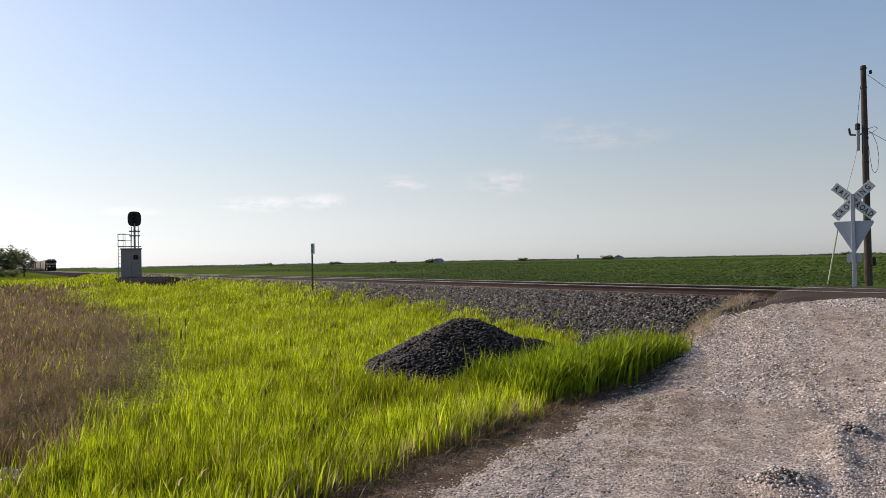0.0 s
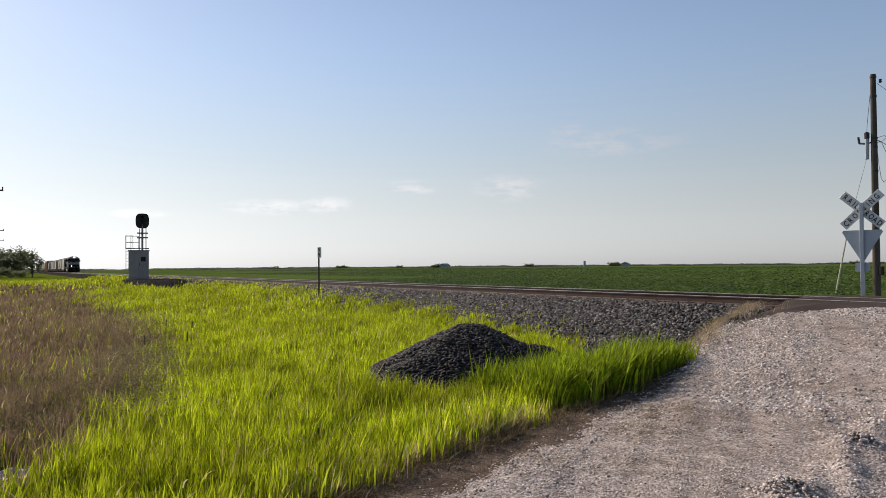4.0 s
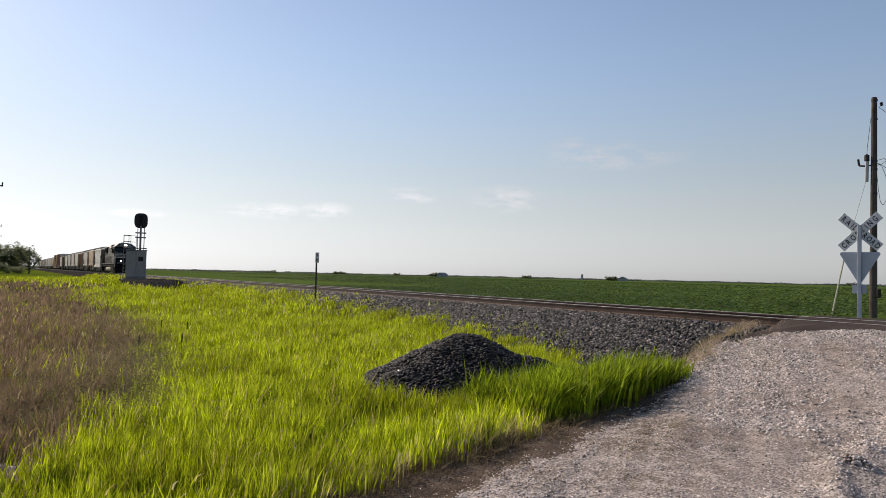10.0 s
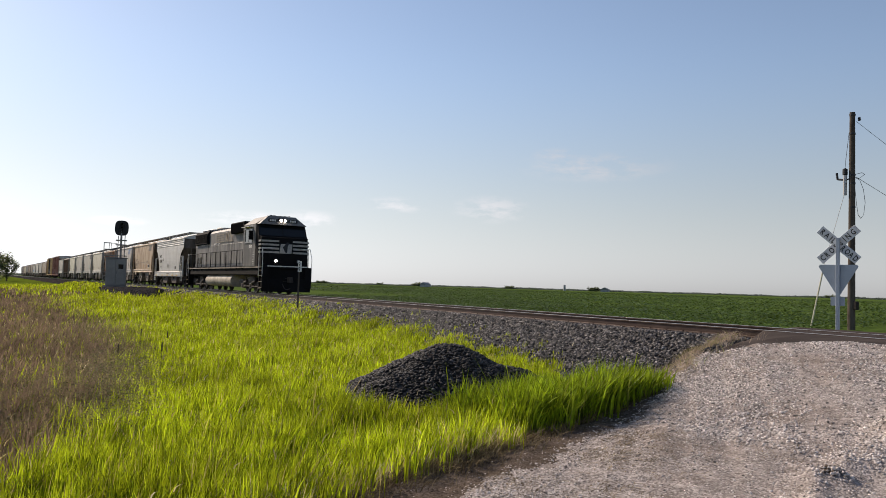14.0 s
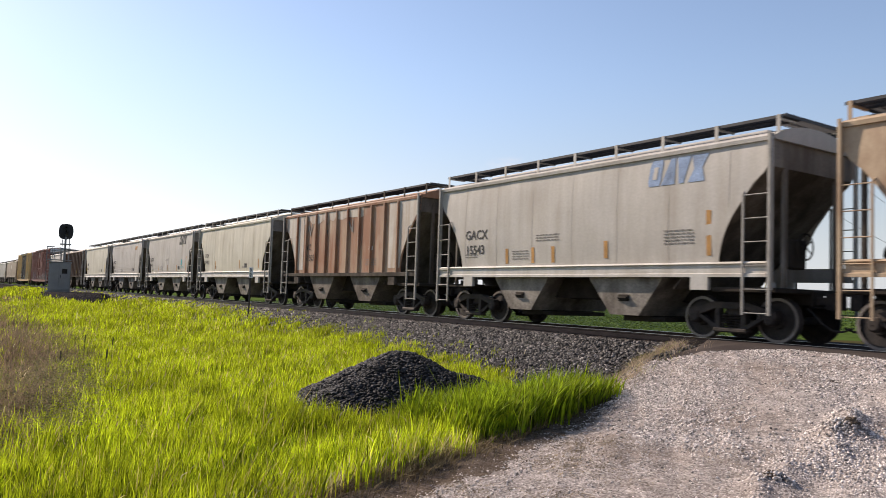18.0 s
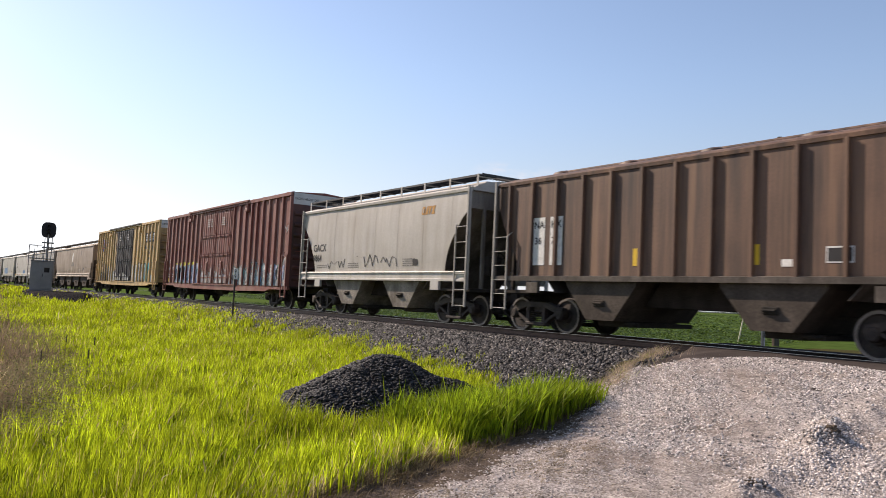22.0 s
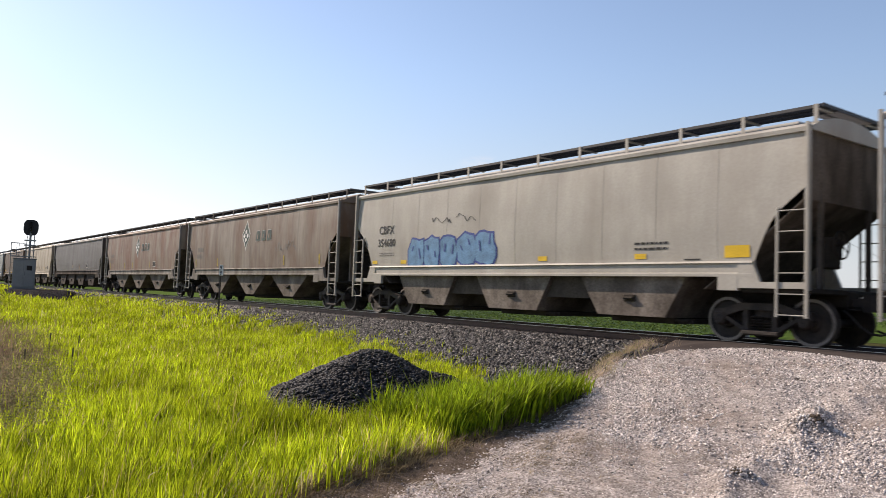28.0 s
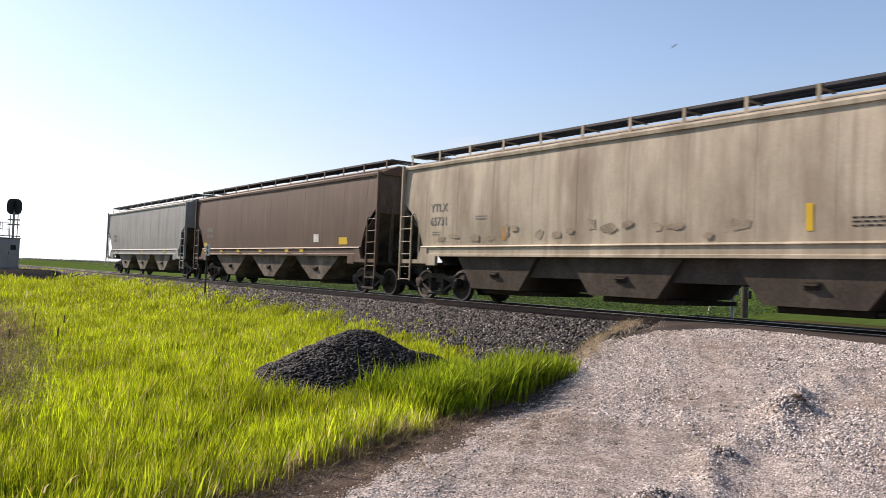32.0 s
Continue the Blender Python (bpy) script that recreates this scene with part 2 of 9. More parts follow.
def solo(name, shape, material, label, category, group="", kind="", smooth=False):
    return tagged(new(name, shape.mesh(name, material, smooth)), label, category, group, kind)


def lump_mesh(name, verts, faces, material, smooth=False):
    """A big mesh straight from arrays (faces all of one size)."""
    me = bpy.data.meshes.new(name)
    verts, faces = np.asarray(verts, np.float32), np.asarray(faces, np.int32)
    k = faces.shape[1]
    me.vertices.add(len(verts))
    me.vertices.foreach_set("co", verts.ravel())
    me.loops.add(faces.size)
    me.loops.foreach_set("vertex_index", faces.ravel())
    me.polygons.add(len(faces))
    me.polygons.foreach_set("loop_start", np.arange(0, faces.size, k, dtype=np.int32))
    me.update(calc_edges=True)
    if smooth:
        me.shade_smooth()
    me.materials.append(material)
    return me


RNG = np.random.default_rng(7)

# ---- ground ----
def step(a, b, x):
    t = np.clip((x - a) / (b - a), 0, 1)
    return t * t * (3 - 2 * t)


def road_left(y):
    """x of the gravel road's grassy edge."""
    return np.interp(y, [-60, -15, -13.0, -12.0, -11.0, -10.0, -9.0, -8.0, -7.0, -6.25, -5.0, -4.0, -3.0, 3.0, 40], [9.0, -4.2, -5.30, -5.86, -6.26, -6.66, -7.0, -7.3, -7.6, -8.05, -8.75, -9.2, -9.6, -12.2, -26])


def waves(x, y, s, k):
    return (np.sin(x * s + 1.3 * k) * np.cos(y * s * 1.17 + 2.1 * k) + 0.6 * np.sin(x * s * 2.3 + y * s * 1.9 + k)) / 1.6


def road_z(y):
    return np.interp(y, [-60, -15, -12, -10, -8, -6.2, -4.8, -3.8, -2.6, -1.6, 1.6, 3.0, 6.0, 30, 400],
                     [-0.9, -0.9, -0.88, -0.83, -0.69, -0.45, -0.22, -0.10, -0.04, -0.03, -0.03, -0.06, -0.35, -0.75, -0.85])


def ground_z(x, y):
    x, y = np.asarray(x, float), np.asarray(y, float)
    a = np.abs(y)
    bed = np.interp(y, [-400, -40, -14, -9, -4.6, -4.2, -1.75, 1.75, 4.0, 6.0, 9.0, 4000], [-1.0, -1.05, -1.22, -1.22, -1.1, -1.02, -0.2, -0.2, -0.85, -1.0, -0.82, -0.82])
    bed = bed + 0.05 * waves(x, y, 0.7, 1) * (a > 4.4)
    bed = bed + 0.75 * np.exp(-((x + 69) / 17) ** 2 - ((y + 8.6) / 3.4) ** 2)     # a rise before the signal
    d = x - road_left(y)                       # positive on the road
    east = road_left(y) + 10.5 - x
    on = step(-1.5, 0.3, d) * step(-1.5, 0.3, east)
    rz = road_z(y) + (0.02 * waves(x, y, 1.9, 2) + 0.012 * waves(x, y, 5.1, 4) + 0.008 * waves(x, y, 9.3, 8)) * step(-2.6, -4.0, y)
    rz = rz - 0.10 * step(1.8, 0.2, d) * step(-3.2, -6.0, y)
    # wheel ruts and the ridge between them
    ridge = np.interp(y, [-10.5, -8.9, -7.1, -5.0], [3.25, 3.2, 3.35, 4.2]) + 0.06 * np.sin(y * 3.1)
    rz = rz + (0.036 + 0.040 * waves(x, y, 7.0, 3)) * np.exp(-((d - ridge) / 0.20) ** 2) * step(-4.3, -6.0, y)
    rz = rz - 0.020 * (np.exp(-((d - ridge - 0.36) / 0.15) ** 2) + 0.6 * np.exp(-((d - ridge + 0.36) / 0.15) ** 2)) * step(-4.6, -6.2, y)
    rz = rz - 0.03 * np.exp(-((d - 1.9) / 0.5) ** 2) * step(-4.5, -7.0, y)
    for cx, cy, r, hh in ((-4.2, -7.1, 0.24, 0.11), (-4.45, -6.55, 0.2, 0.06), (-3.80, -8.95, 0.15, 0.05), (-3.4, -10.5, 0.22, 0.05)):
        rz = rz + hh * np.exp(-((x - cx) ** 2 + (y - cy) ** 2) / r ** 2)
    near = 1.0 - step(30, 60, np.hypot(x, y + 15))
    return bed * (1 - on * near) + rz * on * near


def grid_sheet(xs, ys, fz=ground_z):
    X, Y = np.meshgrid(xs, ys, indexing="ij")
    V = np.stack([X, Y, fz(X, Y)], -1).reshape(-1, 3)
    n, m = len(xs), len(ys)
    i, j = np.meshgrid(np.arange(n - 1), np.arange(m - 1), indexing="ij")
    a = (i * m + j).ravel()
    return V, np.stack([a, a + m, a + m + 1, a + 1], -1)


def spaced(parts_):
    out = []
    for a, b, s in parts_:
        out.append(np.arange(a, b, s))
    return np.unique(np.round(np.concatenate(out), 4))

# ---- materials of the setting ----
SOIL = mat("soil under grass", (0.050, 0.050, 0.022), 0.95, vary=0.35, scale=0.35, grain=9, bump=0.03, stain=(0.10, 0.075, 0.035), stain_amount=0.7, stain_scale=(0.25, 0.25, 0.25))
def rubble(name, dark, pale, cell, depth, dirt, dirt_scale):
    """A packed layer of small stones: each its own shade, with hollows between them, under patches of dirt."""
    m = bpy.data.materials.new(name)
    m.use_nodes = True
    n, l = m.node_tree.nodes, m.node_tree.links
    b = n["Principled BSDF"]
    b.inputs["Roughness"].default_value, b.inputs["Specular IOR Level"].default_value = 0.92, 0.0
    co = n.new("ShaderNodeTexCoord")
    v = n.new("ShaderNodeTexVoronoi")
    v.inputs["Scale"].default_value = cell
    l.new(co.outputs["Object"], v.inputs["Vector"])
    sep = n.new("ShaderNodeSeparateColor")
    l.new(v.outputs["Color"], sep.inputs[0])
    mx = n.new("ShaderNodeMix")
    mx.data_type = "RGBA"
    l.new(sep.outputs[0], mx.inputs[0])
    mx.inputs[6].default_value, mx.inputs[7].default_value = dark + (1,), pale + (1,)
    t = n.new("ShaderNodeTexNoise")
    t.inputs["Scale"].default_value, t.inputs["Detail"].default_value = dirt_scale, 5
    l.new(co.outputs["Object"], t.inputs["Vector"])
    r = n.new("ShaderNodeMapRange")
    for key, value in (("From Min", 0.44), ("From Max", 0.74), ("To Max", 0.65)):
        r.inputs[key].default_value = value
    l.new(t.outputs["Fac"], r.inputs["Value"])
    m2 = n.new("ShaderNodeMix")
    m2.data_type = "RGBA"
    l.new(r.outputs[0], m2.inputs[0])
    l.new(mx.outputs[2], m2.inputs[6])
    m2.inputs[7].default_value = dirt + (1,)
    # mottling of fines between the stones
    f = n.new("ShaderNodeTexNoise")
    f.inputs["Scale"].default_value, f.inputs["Detail"].default_value, f.inputs["Roughness"].default_value = 5.5, 6, 0.7
    l.new(co.outputs["Object"], f.inputs["Vector"])
    fr = n.new("ShaderNodeMapRange")
    for key, value in (("From Min", 0.32), ("From Max", 0.68), ("To Min", 0.62), ("To Max", 1.32)):
        fr.inputs[key].default_value = value
    l.new(f.outputs["Fac"], fr.inputs["Value"])
    fs = n.new("ShaderNodeVectorMath")
    fs.operation = "SCALE"
    l.new(m2.outputs[2], fs.inputs[0])
    l.new(fr.outputs[0], fs.inputs["Scale"])
    l.new(fs.outputs[0], b.inputs["Base Color"])
    inv = n.new("ShaderNodeMath")
    inv.operation = "SUBTRACT"
    inv.inputs[0].default_value = 1.0
    l.new(v.outputs["Distance"], inv.inputs[1])
    bp = n.new("ShaderNodeBump")
    bp.inputs["Strength"].default_value, bp.inputs["Distance"].default_value = 1.0, depth
    l.new(inv.outputs[0], bp.inputs["Height"])
    l.new(bp.outputs[0], b.inputs["Normal"])
    return m


GRAVEL = rubble("packed limestone gravel", (0.165, 0.142, 0.13), (0.50, 0.445, 0.415), 62.0, 0.012, (0.20, 0.152, 0.122), 0.9)
GRAVEL_STONE = mat("pale limestone chips", (0.47, 0.425, 0.40), 0.9, vary=0.1, scale=8, grain=60, per_island=0.75)
MEADOW = mat("far meadow turf", (0.085, 0.115, 0.015), 0.9, vary=0.3, scale=0.12, grain=1.5, bump=0.08, stain=(0.12, 0.16, 0.02), stain_amount=0.5, stain_scale=(0.05, 0.12, 0.1))
BED = rubble("packed crushed rock", (0.012, 0.012, 0.013), (0.075, 0.071, 0.073), 20.0, 0.05, (0.045, 0.034, 0.029), 0.6)


def stone_mat(name, shades, rough):
    """Broken rock: each stone takes one of the shades, with fine grain."""
    m = mat(name, (0.1, 0.1, 0.1), rough, vary=0.2, scale=9, grain=60, bump=0.004)
    n, l = m.node_tree.nodes, m.node_tree.links
    g = n.new("ShaderNodeNewGeometry")
    ramp = n.new("ShaderNodeValToRGB")
    e = ramp.color_ramp.elements
    for i, (p, c) in enumerate(shades):
        x = e[i] if i < 2 else e.new(p)
        x.position, x.color = p, c + (1,)
    l.new(g.outputs["Random Per Island"], ramp.inputs["Fac"])
    tint = [k for k in n if k.bl_idname == "ShaderNodeVectorMath"][0]
    lift = n.new("ShaderNodeVectorMath")
    lift.operation = "SCALE"
    lift.inputs["Scale"].default_value = 1.0
    l.new(ramp.outputs["Color"], lift.inputs[0])
    l.new(lift.outputs[0], tint.inputs[0])
    return m


BALLAST = stone_mat("dark crushed rock", ((0.0, (0.010, 0.009, 0.010)), (0.45, (0.034, 0.031, 0.031)), (0.75, (0.075, 0.069, 0.067)), (0.93, (0.17, 0.155, 0.148)), (1.0, (0.30, 0.28, 0.265))), 0.66)
PILE_STONE = stone_mat("black crushed rock", ((0.0, (0.005, 0.005, 0.006)), (0.5, (0.012, 0.012, 0.014)), (0.85, (0.026, 0.026, 0.029)), (1.0, (0.075, 0.075, 0.08))), 0.72)
ASPHALT = mat("worn asphalt", (0.060, 0.051, 0.048), 0.9, vary=0.2, scale=1.2, grain=70, bump=0.008, stain=(0.095, 0.08, 0.072), stain_amount=0.5, stain_scale=(1.5, 0.6, 1))
STEEL = mat("rusty rail steel", (0.075, 0.048, 0.038), 0.45, 0.5, vary=0.2, scale=3, grain=30)
RAIL_TOP = mat("polished rail head", (0.66, 0.63, 0.61), 0.34, 0.9, vary=0.08, scale=2, grain=20)
TIE = mat("creosoted tie", (0.045, 0.036, 0.030), 0.9, vary=0.25, scale=5, grain=25, bump=0.01, per_object=0.3)
BEAN_SOIL = mat("bean field far off", (0.062, 0.098, 0.024), 0.9, vary=0.22, scale=0.06, grain=1.3, bump=0.1, stain=(0.095, 0.135, 0.04), stain_amount=0.6, stain_scale=(0.008, 0.03, 0.01))

# ---- ground sheet ----
xs = spaced([(-3500, -400, 310), (-400, -100, 12), (-100, -30, 2.5), (-30, 8, 0.4), (8, 40, 4), (40, 400, 40), (400, 3600, 400)])
ys = spaced([(-1500, -100, 140), (-100, -26, 6), (-26, 12, 0.4), (12, 60, 4), (60, 400, 30), (400, 4000, 300)])
V, F = grid_sheet(xs, ys, lambda x, y: ground_z(x, y) - 0.012 - 0.25 * step(0.25, 0.9, x - road_left(y)) * step(11, 9.5, x - road_left(y)) * step(-33.5, -32.5, y) * step(-4.6, -5.4, y) - 0.25 * step(-1.0, -0.4, x - road_left(y)) * step(11, 9.5, x - road_left(y)) * step(-5.2, -4.6, y) * step(4.0, 3.4, y))
tagged(new("ground", lump_mesh("ground", V, F, SOIL, True)), "level soil and turf of the railway verge", "ground", kind="structure")

# bean field: sheet to the horizon on the far side of the track
V, F = grid_sheet(spaced([(-3400, -400, 300), (-400, 400, 20), (400, 3500, 300)]), spaced([(8.5, 60, 2), (60, 400, 20), (400, 3900, 250)]), lambda x, y: ground_z(x, y) * 0 - 0.60 + 0.04 * waves(x, y, 0.5, 3))
tagged(new("bean_field", lump_mesh("bean_field", V, F, BEAN_SOIL, True)), "wide level field of dark green soybeans", "field", kind="structure")

# gravel road; its upper end is spread unevenly over the asphalt
def gravel_end(d):
    return np.interp(d, [-1, 0.3, 0.9, 1.6, 2.3, 3.2, 4.3, 6, 11], [-4.7, -4.6, -3.9, -2.9, -2.25, -2.35, -2.8, -2.9, -2.9])


ds = np.linspace(0, 10.5, 200)
ts = np.concatenate([np.linspace(0, 0.45, 26)[:-1], np.linspace(0.45, 1, 190)])
D_, T_ = np.meshgrid(ds, ts, indexing="ij")
end_ = gravel_end(D_) + 0.10 * np.sin(D_ * 9) + 0.06 * np.sin(D_ * 23)
Y_ = -34 + (end_ + 34) * np.where(T_ < 0.45, T_ / 0.45 * 0.55, 0.55 + (T_ - 0.45) / 0.55 * 0.45)
wob = 0.12 * waves(Y_ * 0 + 3, Y_, 2.3, 4) + 0.05 * np.sin(Y_ * 7.1)
X_ = road_left(Y_) + wob * (D_ < 0.05) + D_
layer = 0.035 * step(-7.5, -4.5, Y_) * step(0.0, 0.35, end_ - Y_ + 0.02) * step(0.0, 0.5, D_)
V = np.stack([X_, Y_, ground_z(X_, Y_) + 0.004 + layer], -1).reshape(-1, 3)
n_, m_ = D_.shape
i_, j_ = np.meshgrid(np.arange(n_ - 1), np.arange(m_ - 1), indexing="ij")
a_ = (i_ * m_ + j_).ravel()
F = np.stack([a_, a_ + m_, a_ + m_ + 1, a_ + 1], -1)
tagged(new("road", lump_mesh("road", V, F, GRAVEL, True)), "pale gravel farm road climbing to the crossing", "road", kind="structure")

# meadow far along the track
V, F = grid_sheet(spaced([(-1500, -400, 100), (-400, -110, 10)]), spaced([(-160, -40, 12), (-40, -3.8, 2.0)]), lambda x, y: ground_z(x, y) + 0.12 + 0.06 * waves(x, y, 0.45, 2))
tagged(new("far_meadow", lump_mesh("far_meadow", V, F, MEADOW, True)), "bright green meadow along the far track", "meadow", kind="structure")

# ---- train: materials ----
IRON = mat("grimy cast iron", (0.030, 0.025, 0.023), 0.75, 0.1, vary=0.3, scale=4, grain=30, stain=(0.085, 0.062, 0.048), stain_amount=0.6, stain_scale=(2, 2, 2))
RIM = mat("worn wheel rim", (0.19, 0.165, 0.15), 0.5, 0.6, vary=0.2, scale=5, grain=30)
UNDER = mat("grimy underframe", (0.030, 0.027, 0.024), 0.85, vary=0.3, scale=2, grain=25, stain=(0.06, 0.045, 0.034), stain_amount=0.5, stain_scale=(1.5, 1.5, 1.5))
GALV = mat("galvanised grating", (0.055, 0.055, 0.058), 0.6, 0.5, vary=0.15, scale=3, grain=40)
BLACK_PAINT = mat("black stencil paint", (0.018, 0.018, 0.02), 0.7, vary=0.1)
WHITE_PAINT = mat("white stencil paint", (0.62, 0.61, 0.58), 0.7, vary=0.15, scale=6)
FADED_PAINT = mat("faded stencil paint", (0.16, 0.15, 0.14), 0.8, vary=0.2, scale=6)
# car-end colours hold grime and the shade of ends turned from the sun
END_GRIME_SHADE = mat("grimy shade-darkened car end", (0.14, 0.122, 0.106), 0.9, vary=0.2, scale=1.5, grain=20, stain=(0.04, 0.034, 0.03), stain_amount=0.7, stain_scale=(1.5, 1.5, 0.5), stain_at=0.5)
END_GREY = mat("dusty shade-darkened grey car end", (0.245, 0.225, 0.200), 0.85, vary=0.15, scale=1.2, grain=20, stain=(0.10, 0.086, 0.074), stain_amount=0.75, stain_scale=(1.8, 1.8, 0.4), stain_at=0.5)
BAY_DARK = mat("dark hopper underside", (0.20, 0.172, 0.148), 0.85, vary=0.3, scale=1.5, grain=20, stain=(0.055, 0.043, 0.036), stain_amount=0.7, stain_scale=(1.6, 1.6, 0.8), stain_at=0.5)
BAY_BROWN = mat("dark brown hopper bays", (0.080, 0.066, 0.055), 0.88, vary=0.3, scale=1.5, grain=20, stain=(0.045, 0.037, 0.031), stain_amount=0.7, stain_scale=(1.6, 1.6, 0.8), stain_at=0.5)
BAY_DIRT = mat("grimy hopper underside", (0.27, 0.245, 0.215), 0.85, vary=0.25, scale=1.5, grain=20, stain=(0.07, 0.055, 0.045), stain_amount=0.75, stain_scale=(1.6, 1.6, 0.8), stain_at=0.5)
DULL_YELLOW = mat("dirty yellow tape", (0.30, 0.225, 0.035), 0.7, vary=0.3, scale=8)
# near-black paint for the shade in the gaps between hopper bays
BAY_SHADE = mat("black shade between hopper bays", (0.032, 0.026, 0.022), 0.95, vary=0.3)
LADDER = mat("dull ladder paint", (0.30, 0.285, 0.26), 0.7, vary=0.2, scale=3)
BAY_DARKER = []      # paints of the cars whose bays are darker
YELLOW_TAG = mat("yellow reflective tape", (0.62, 0.40, 0.02), 0.5, vary=0.1)
ORANGE_TAG = mat("orange rust streak", (0.42, 0.22, 0.07), 0.8, vary=0.2, scale=6)


def paint(name, base, dirt, amount=0.45, at=0.52, streak=(2.6, 2.6, 0.28), rough=0.62, vary=0.08, rust=None, rust_amount=0.0):
    return mat(name, base, rough, vary=vary, scale=0.9, grain=18, stain=dirt, stain_amount=amount, stain_scale=streak, stain_at=at, bump=0.004, smear=0.35, rust=rust, rust_amount=rust_amount)


KEPT = {}


def kept(key, build):
    if key not in KEPT:
        KEPT[key] = build()
    return KEPT[key]


# ---- train: running gear ----
def wheelset_mesh():
    s = Shape()
    for q in (-1, 1):
        prof = [(0.10, 0.83), (0.16, 0.83), (0.19, 0.775), (0.36, 0.765), (0.395, 0.80), (0.455, 0.80), (0.458, 0.71), (0.485, 0.70), (0.485, 0.675), (0.40, 0.67), (0.36, 0.70), (0.14, 0.68), (0.09, 0.66)]
        s.lathe([(r, q * y) for r, y in prof], (0, 0, 0), "y", 28)
        s.lathe([(0.02, q * 1.13), (0.085, q * 1.13), (0.11, q * 1.10), (0.125, q * 1.08), (0.125, q * 0.92), (0.09, q * 0.83)], (0, 0, 0), "y", 12)
    s.rod((0, -0.7, 0), (0, 0.7, 0), 0.085, 10)
    me = s.mesh("wheelset", IRON, True)
    me.materials.append(RIM)
    for p in me.polygons:
        r = math.hypot(p.center.x, p.center.z)
        if 0.40 < r < 0.465 and abs(p.center.y) > 0.78:
            p.material_index = 1
    return me


def sideframe_mesh(base):
    """Cast side frame of a two-axle truck, with its spring nest; centred on y = 0."""
    s = Shape()
    a = base / 2
    top = [(-a - 0.16, 0.50), (-a - 0.13, 0.66), (-a + 0.10, 0.68), (-0.42, 0.80), (0.42, 0.80), (a - 0.10, 0.68), (a + 0.13, 0.66), (a + 0.16, 0.50),
           (a - 0.12, 0.52), (0.36, 0.66), (-0.36, 0.66), (-a + 0.12, 0.52)]
    s.prism(top, "y", -0.10, 0.08)
    for q in (-1, 1):
        s.prism([(q * (a - 0.10), 0.56), (q * (a + 0.02), 0.56), (q * 0.36, 0.22), (q * 0.24, 0.26)], "y", -0.08, 0.08)
        s.prism([(q * 0.24, 0.26), (q * 0.36, 0.24), (q * 0.36, 0.70), (q * 0.26, 0.70)], "y", -0.09, 0.09)
        s.soft_box(q * a - 0.13, q * a + 0.13, -0.12, 0.11, 0.44, 0.62, 0.03)
    s.soft_box(-0.40, 0.40, -0.12, 0.12, 0.16, 0.27, 0.03)
    for x in (-0.15, 0.0, 0.15):
        for k in range(5):
            z = 0.29 + k * 0.055
            s.lathe([(0.045, z), (0.062, z + 0.014), (0.045, z + 0.03)], (x, -0.03, 0), "z", 8)
    return s.mesh("side_frame", IRON)


def bolster_mesh():
    s = Shape().soft_box(-0.19, 0.19, -0.98, 0.98, 0.50, 0.72, 0.03)
    s.rod((0, 0, 0.6), (0, 0, 0.86), 0.2, 12)
    s.box(-0.55, 0.55, -0.6, 0.6, 0.38, 0.44)
    return s.mesh("bolster", IRON)


SPIN = []   # wheelsets and the x of their car's origin


def truck(car, x, base=1.78, front=0.0):
    t = part("truck", kept("bolster", bolster_mesh), None, car, m=pose(x, 0, 0))
    for y in (-1.0, 1.0):
        part("side_frame", kept(("frame", base), lambda: sideframe_mesh(base)), None, t, m=pose(0, y, 0))
    for q in (-1, 1):
        w = part("wheelset", kept("wheels", wheelset_mesh), None, t, m=pose(q * base / 2, 0, 0.457))
        SPIN.append((w, q * base / 2, 0.457, front))
    return t


def coupler_mesh():
    s = Shape().soft_box(-0.7, 0.05, -0.09, 0.09, 0.78, 0.95, 0.02)
    s.prism([(0.0, -0.12), (0.16, -0.15), (0.32, -0.12), (0.36, 0.02), (0.22, 0.06), (0.22, 0.15), (0.05, 0.15)], "z", 0.70, 1.02)
    s.soft_box(-0.2, -0.05, -0.3, 0.3, 0.72, 0.76, 0.01)
    pts = [(-0.25, -0.34, 0.72), (-0.1, -0.36, 0.60), (0.06, -0.34, 0.42), (0.22, -0.28, 0.30), (0.38, -0.20, 0.28), (0.55, -0.12, 0.36)]
    s.pipe(pts, 0.026, 6)
    return s.mesh("coupler", IRON)


def couplers(car, h):
    part("coupler", kept("coupler", coupler_mesh), None, car, m=pose(h + 0.25, 0, 0))
    part("coupler", kept("coupler", coupler_mesh), None, car, m=pose(-h - 0.25, 0, 0, 0, 0, 180))


def ladder(car, x0, x1, y, z0, z1, steps, material, drop=0.0, tall=None, name="ladder"):
    """Two stiles and rungs in the plane y; tall: the top of the outer stile."""
    s = Shape()
    s.box(x1 - 0.03, x1 + 0.03, y - 0.025, y + 0.025, z0 - drop, tall or z1)
    s.box(x0 - 0.02, x0 + 0.02, y - 0.02, y + 0.02, z0 - drop, z1)
    s.rod((x0, y, z1), (x0 + 0.05 * (1 if x1 < x0 else -1), y + (0.12 if y < 0 else -0.12), z1 + 0.12), 0.018, 5)
    for k in range(steps):
        z = z0 - drop + 0.04 + (z1 - z0 + drop - 0.06) * k / (steps - 1)
        s.rod((x0, y, z), (x1, y, z), 0.013, 6)
    return part(name, s, material, car)


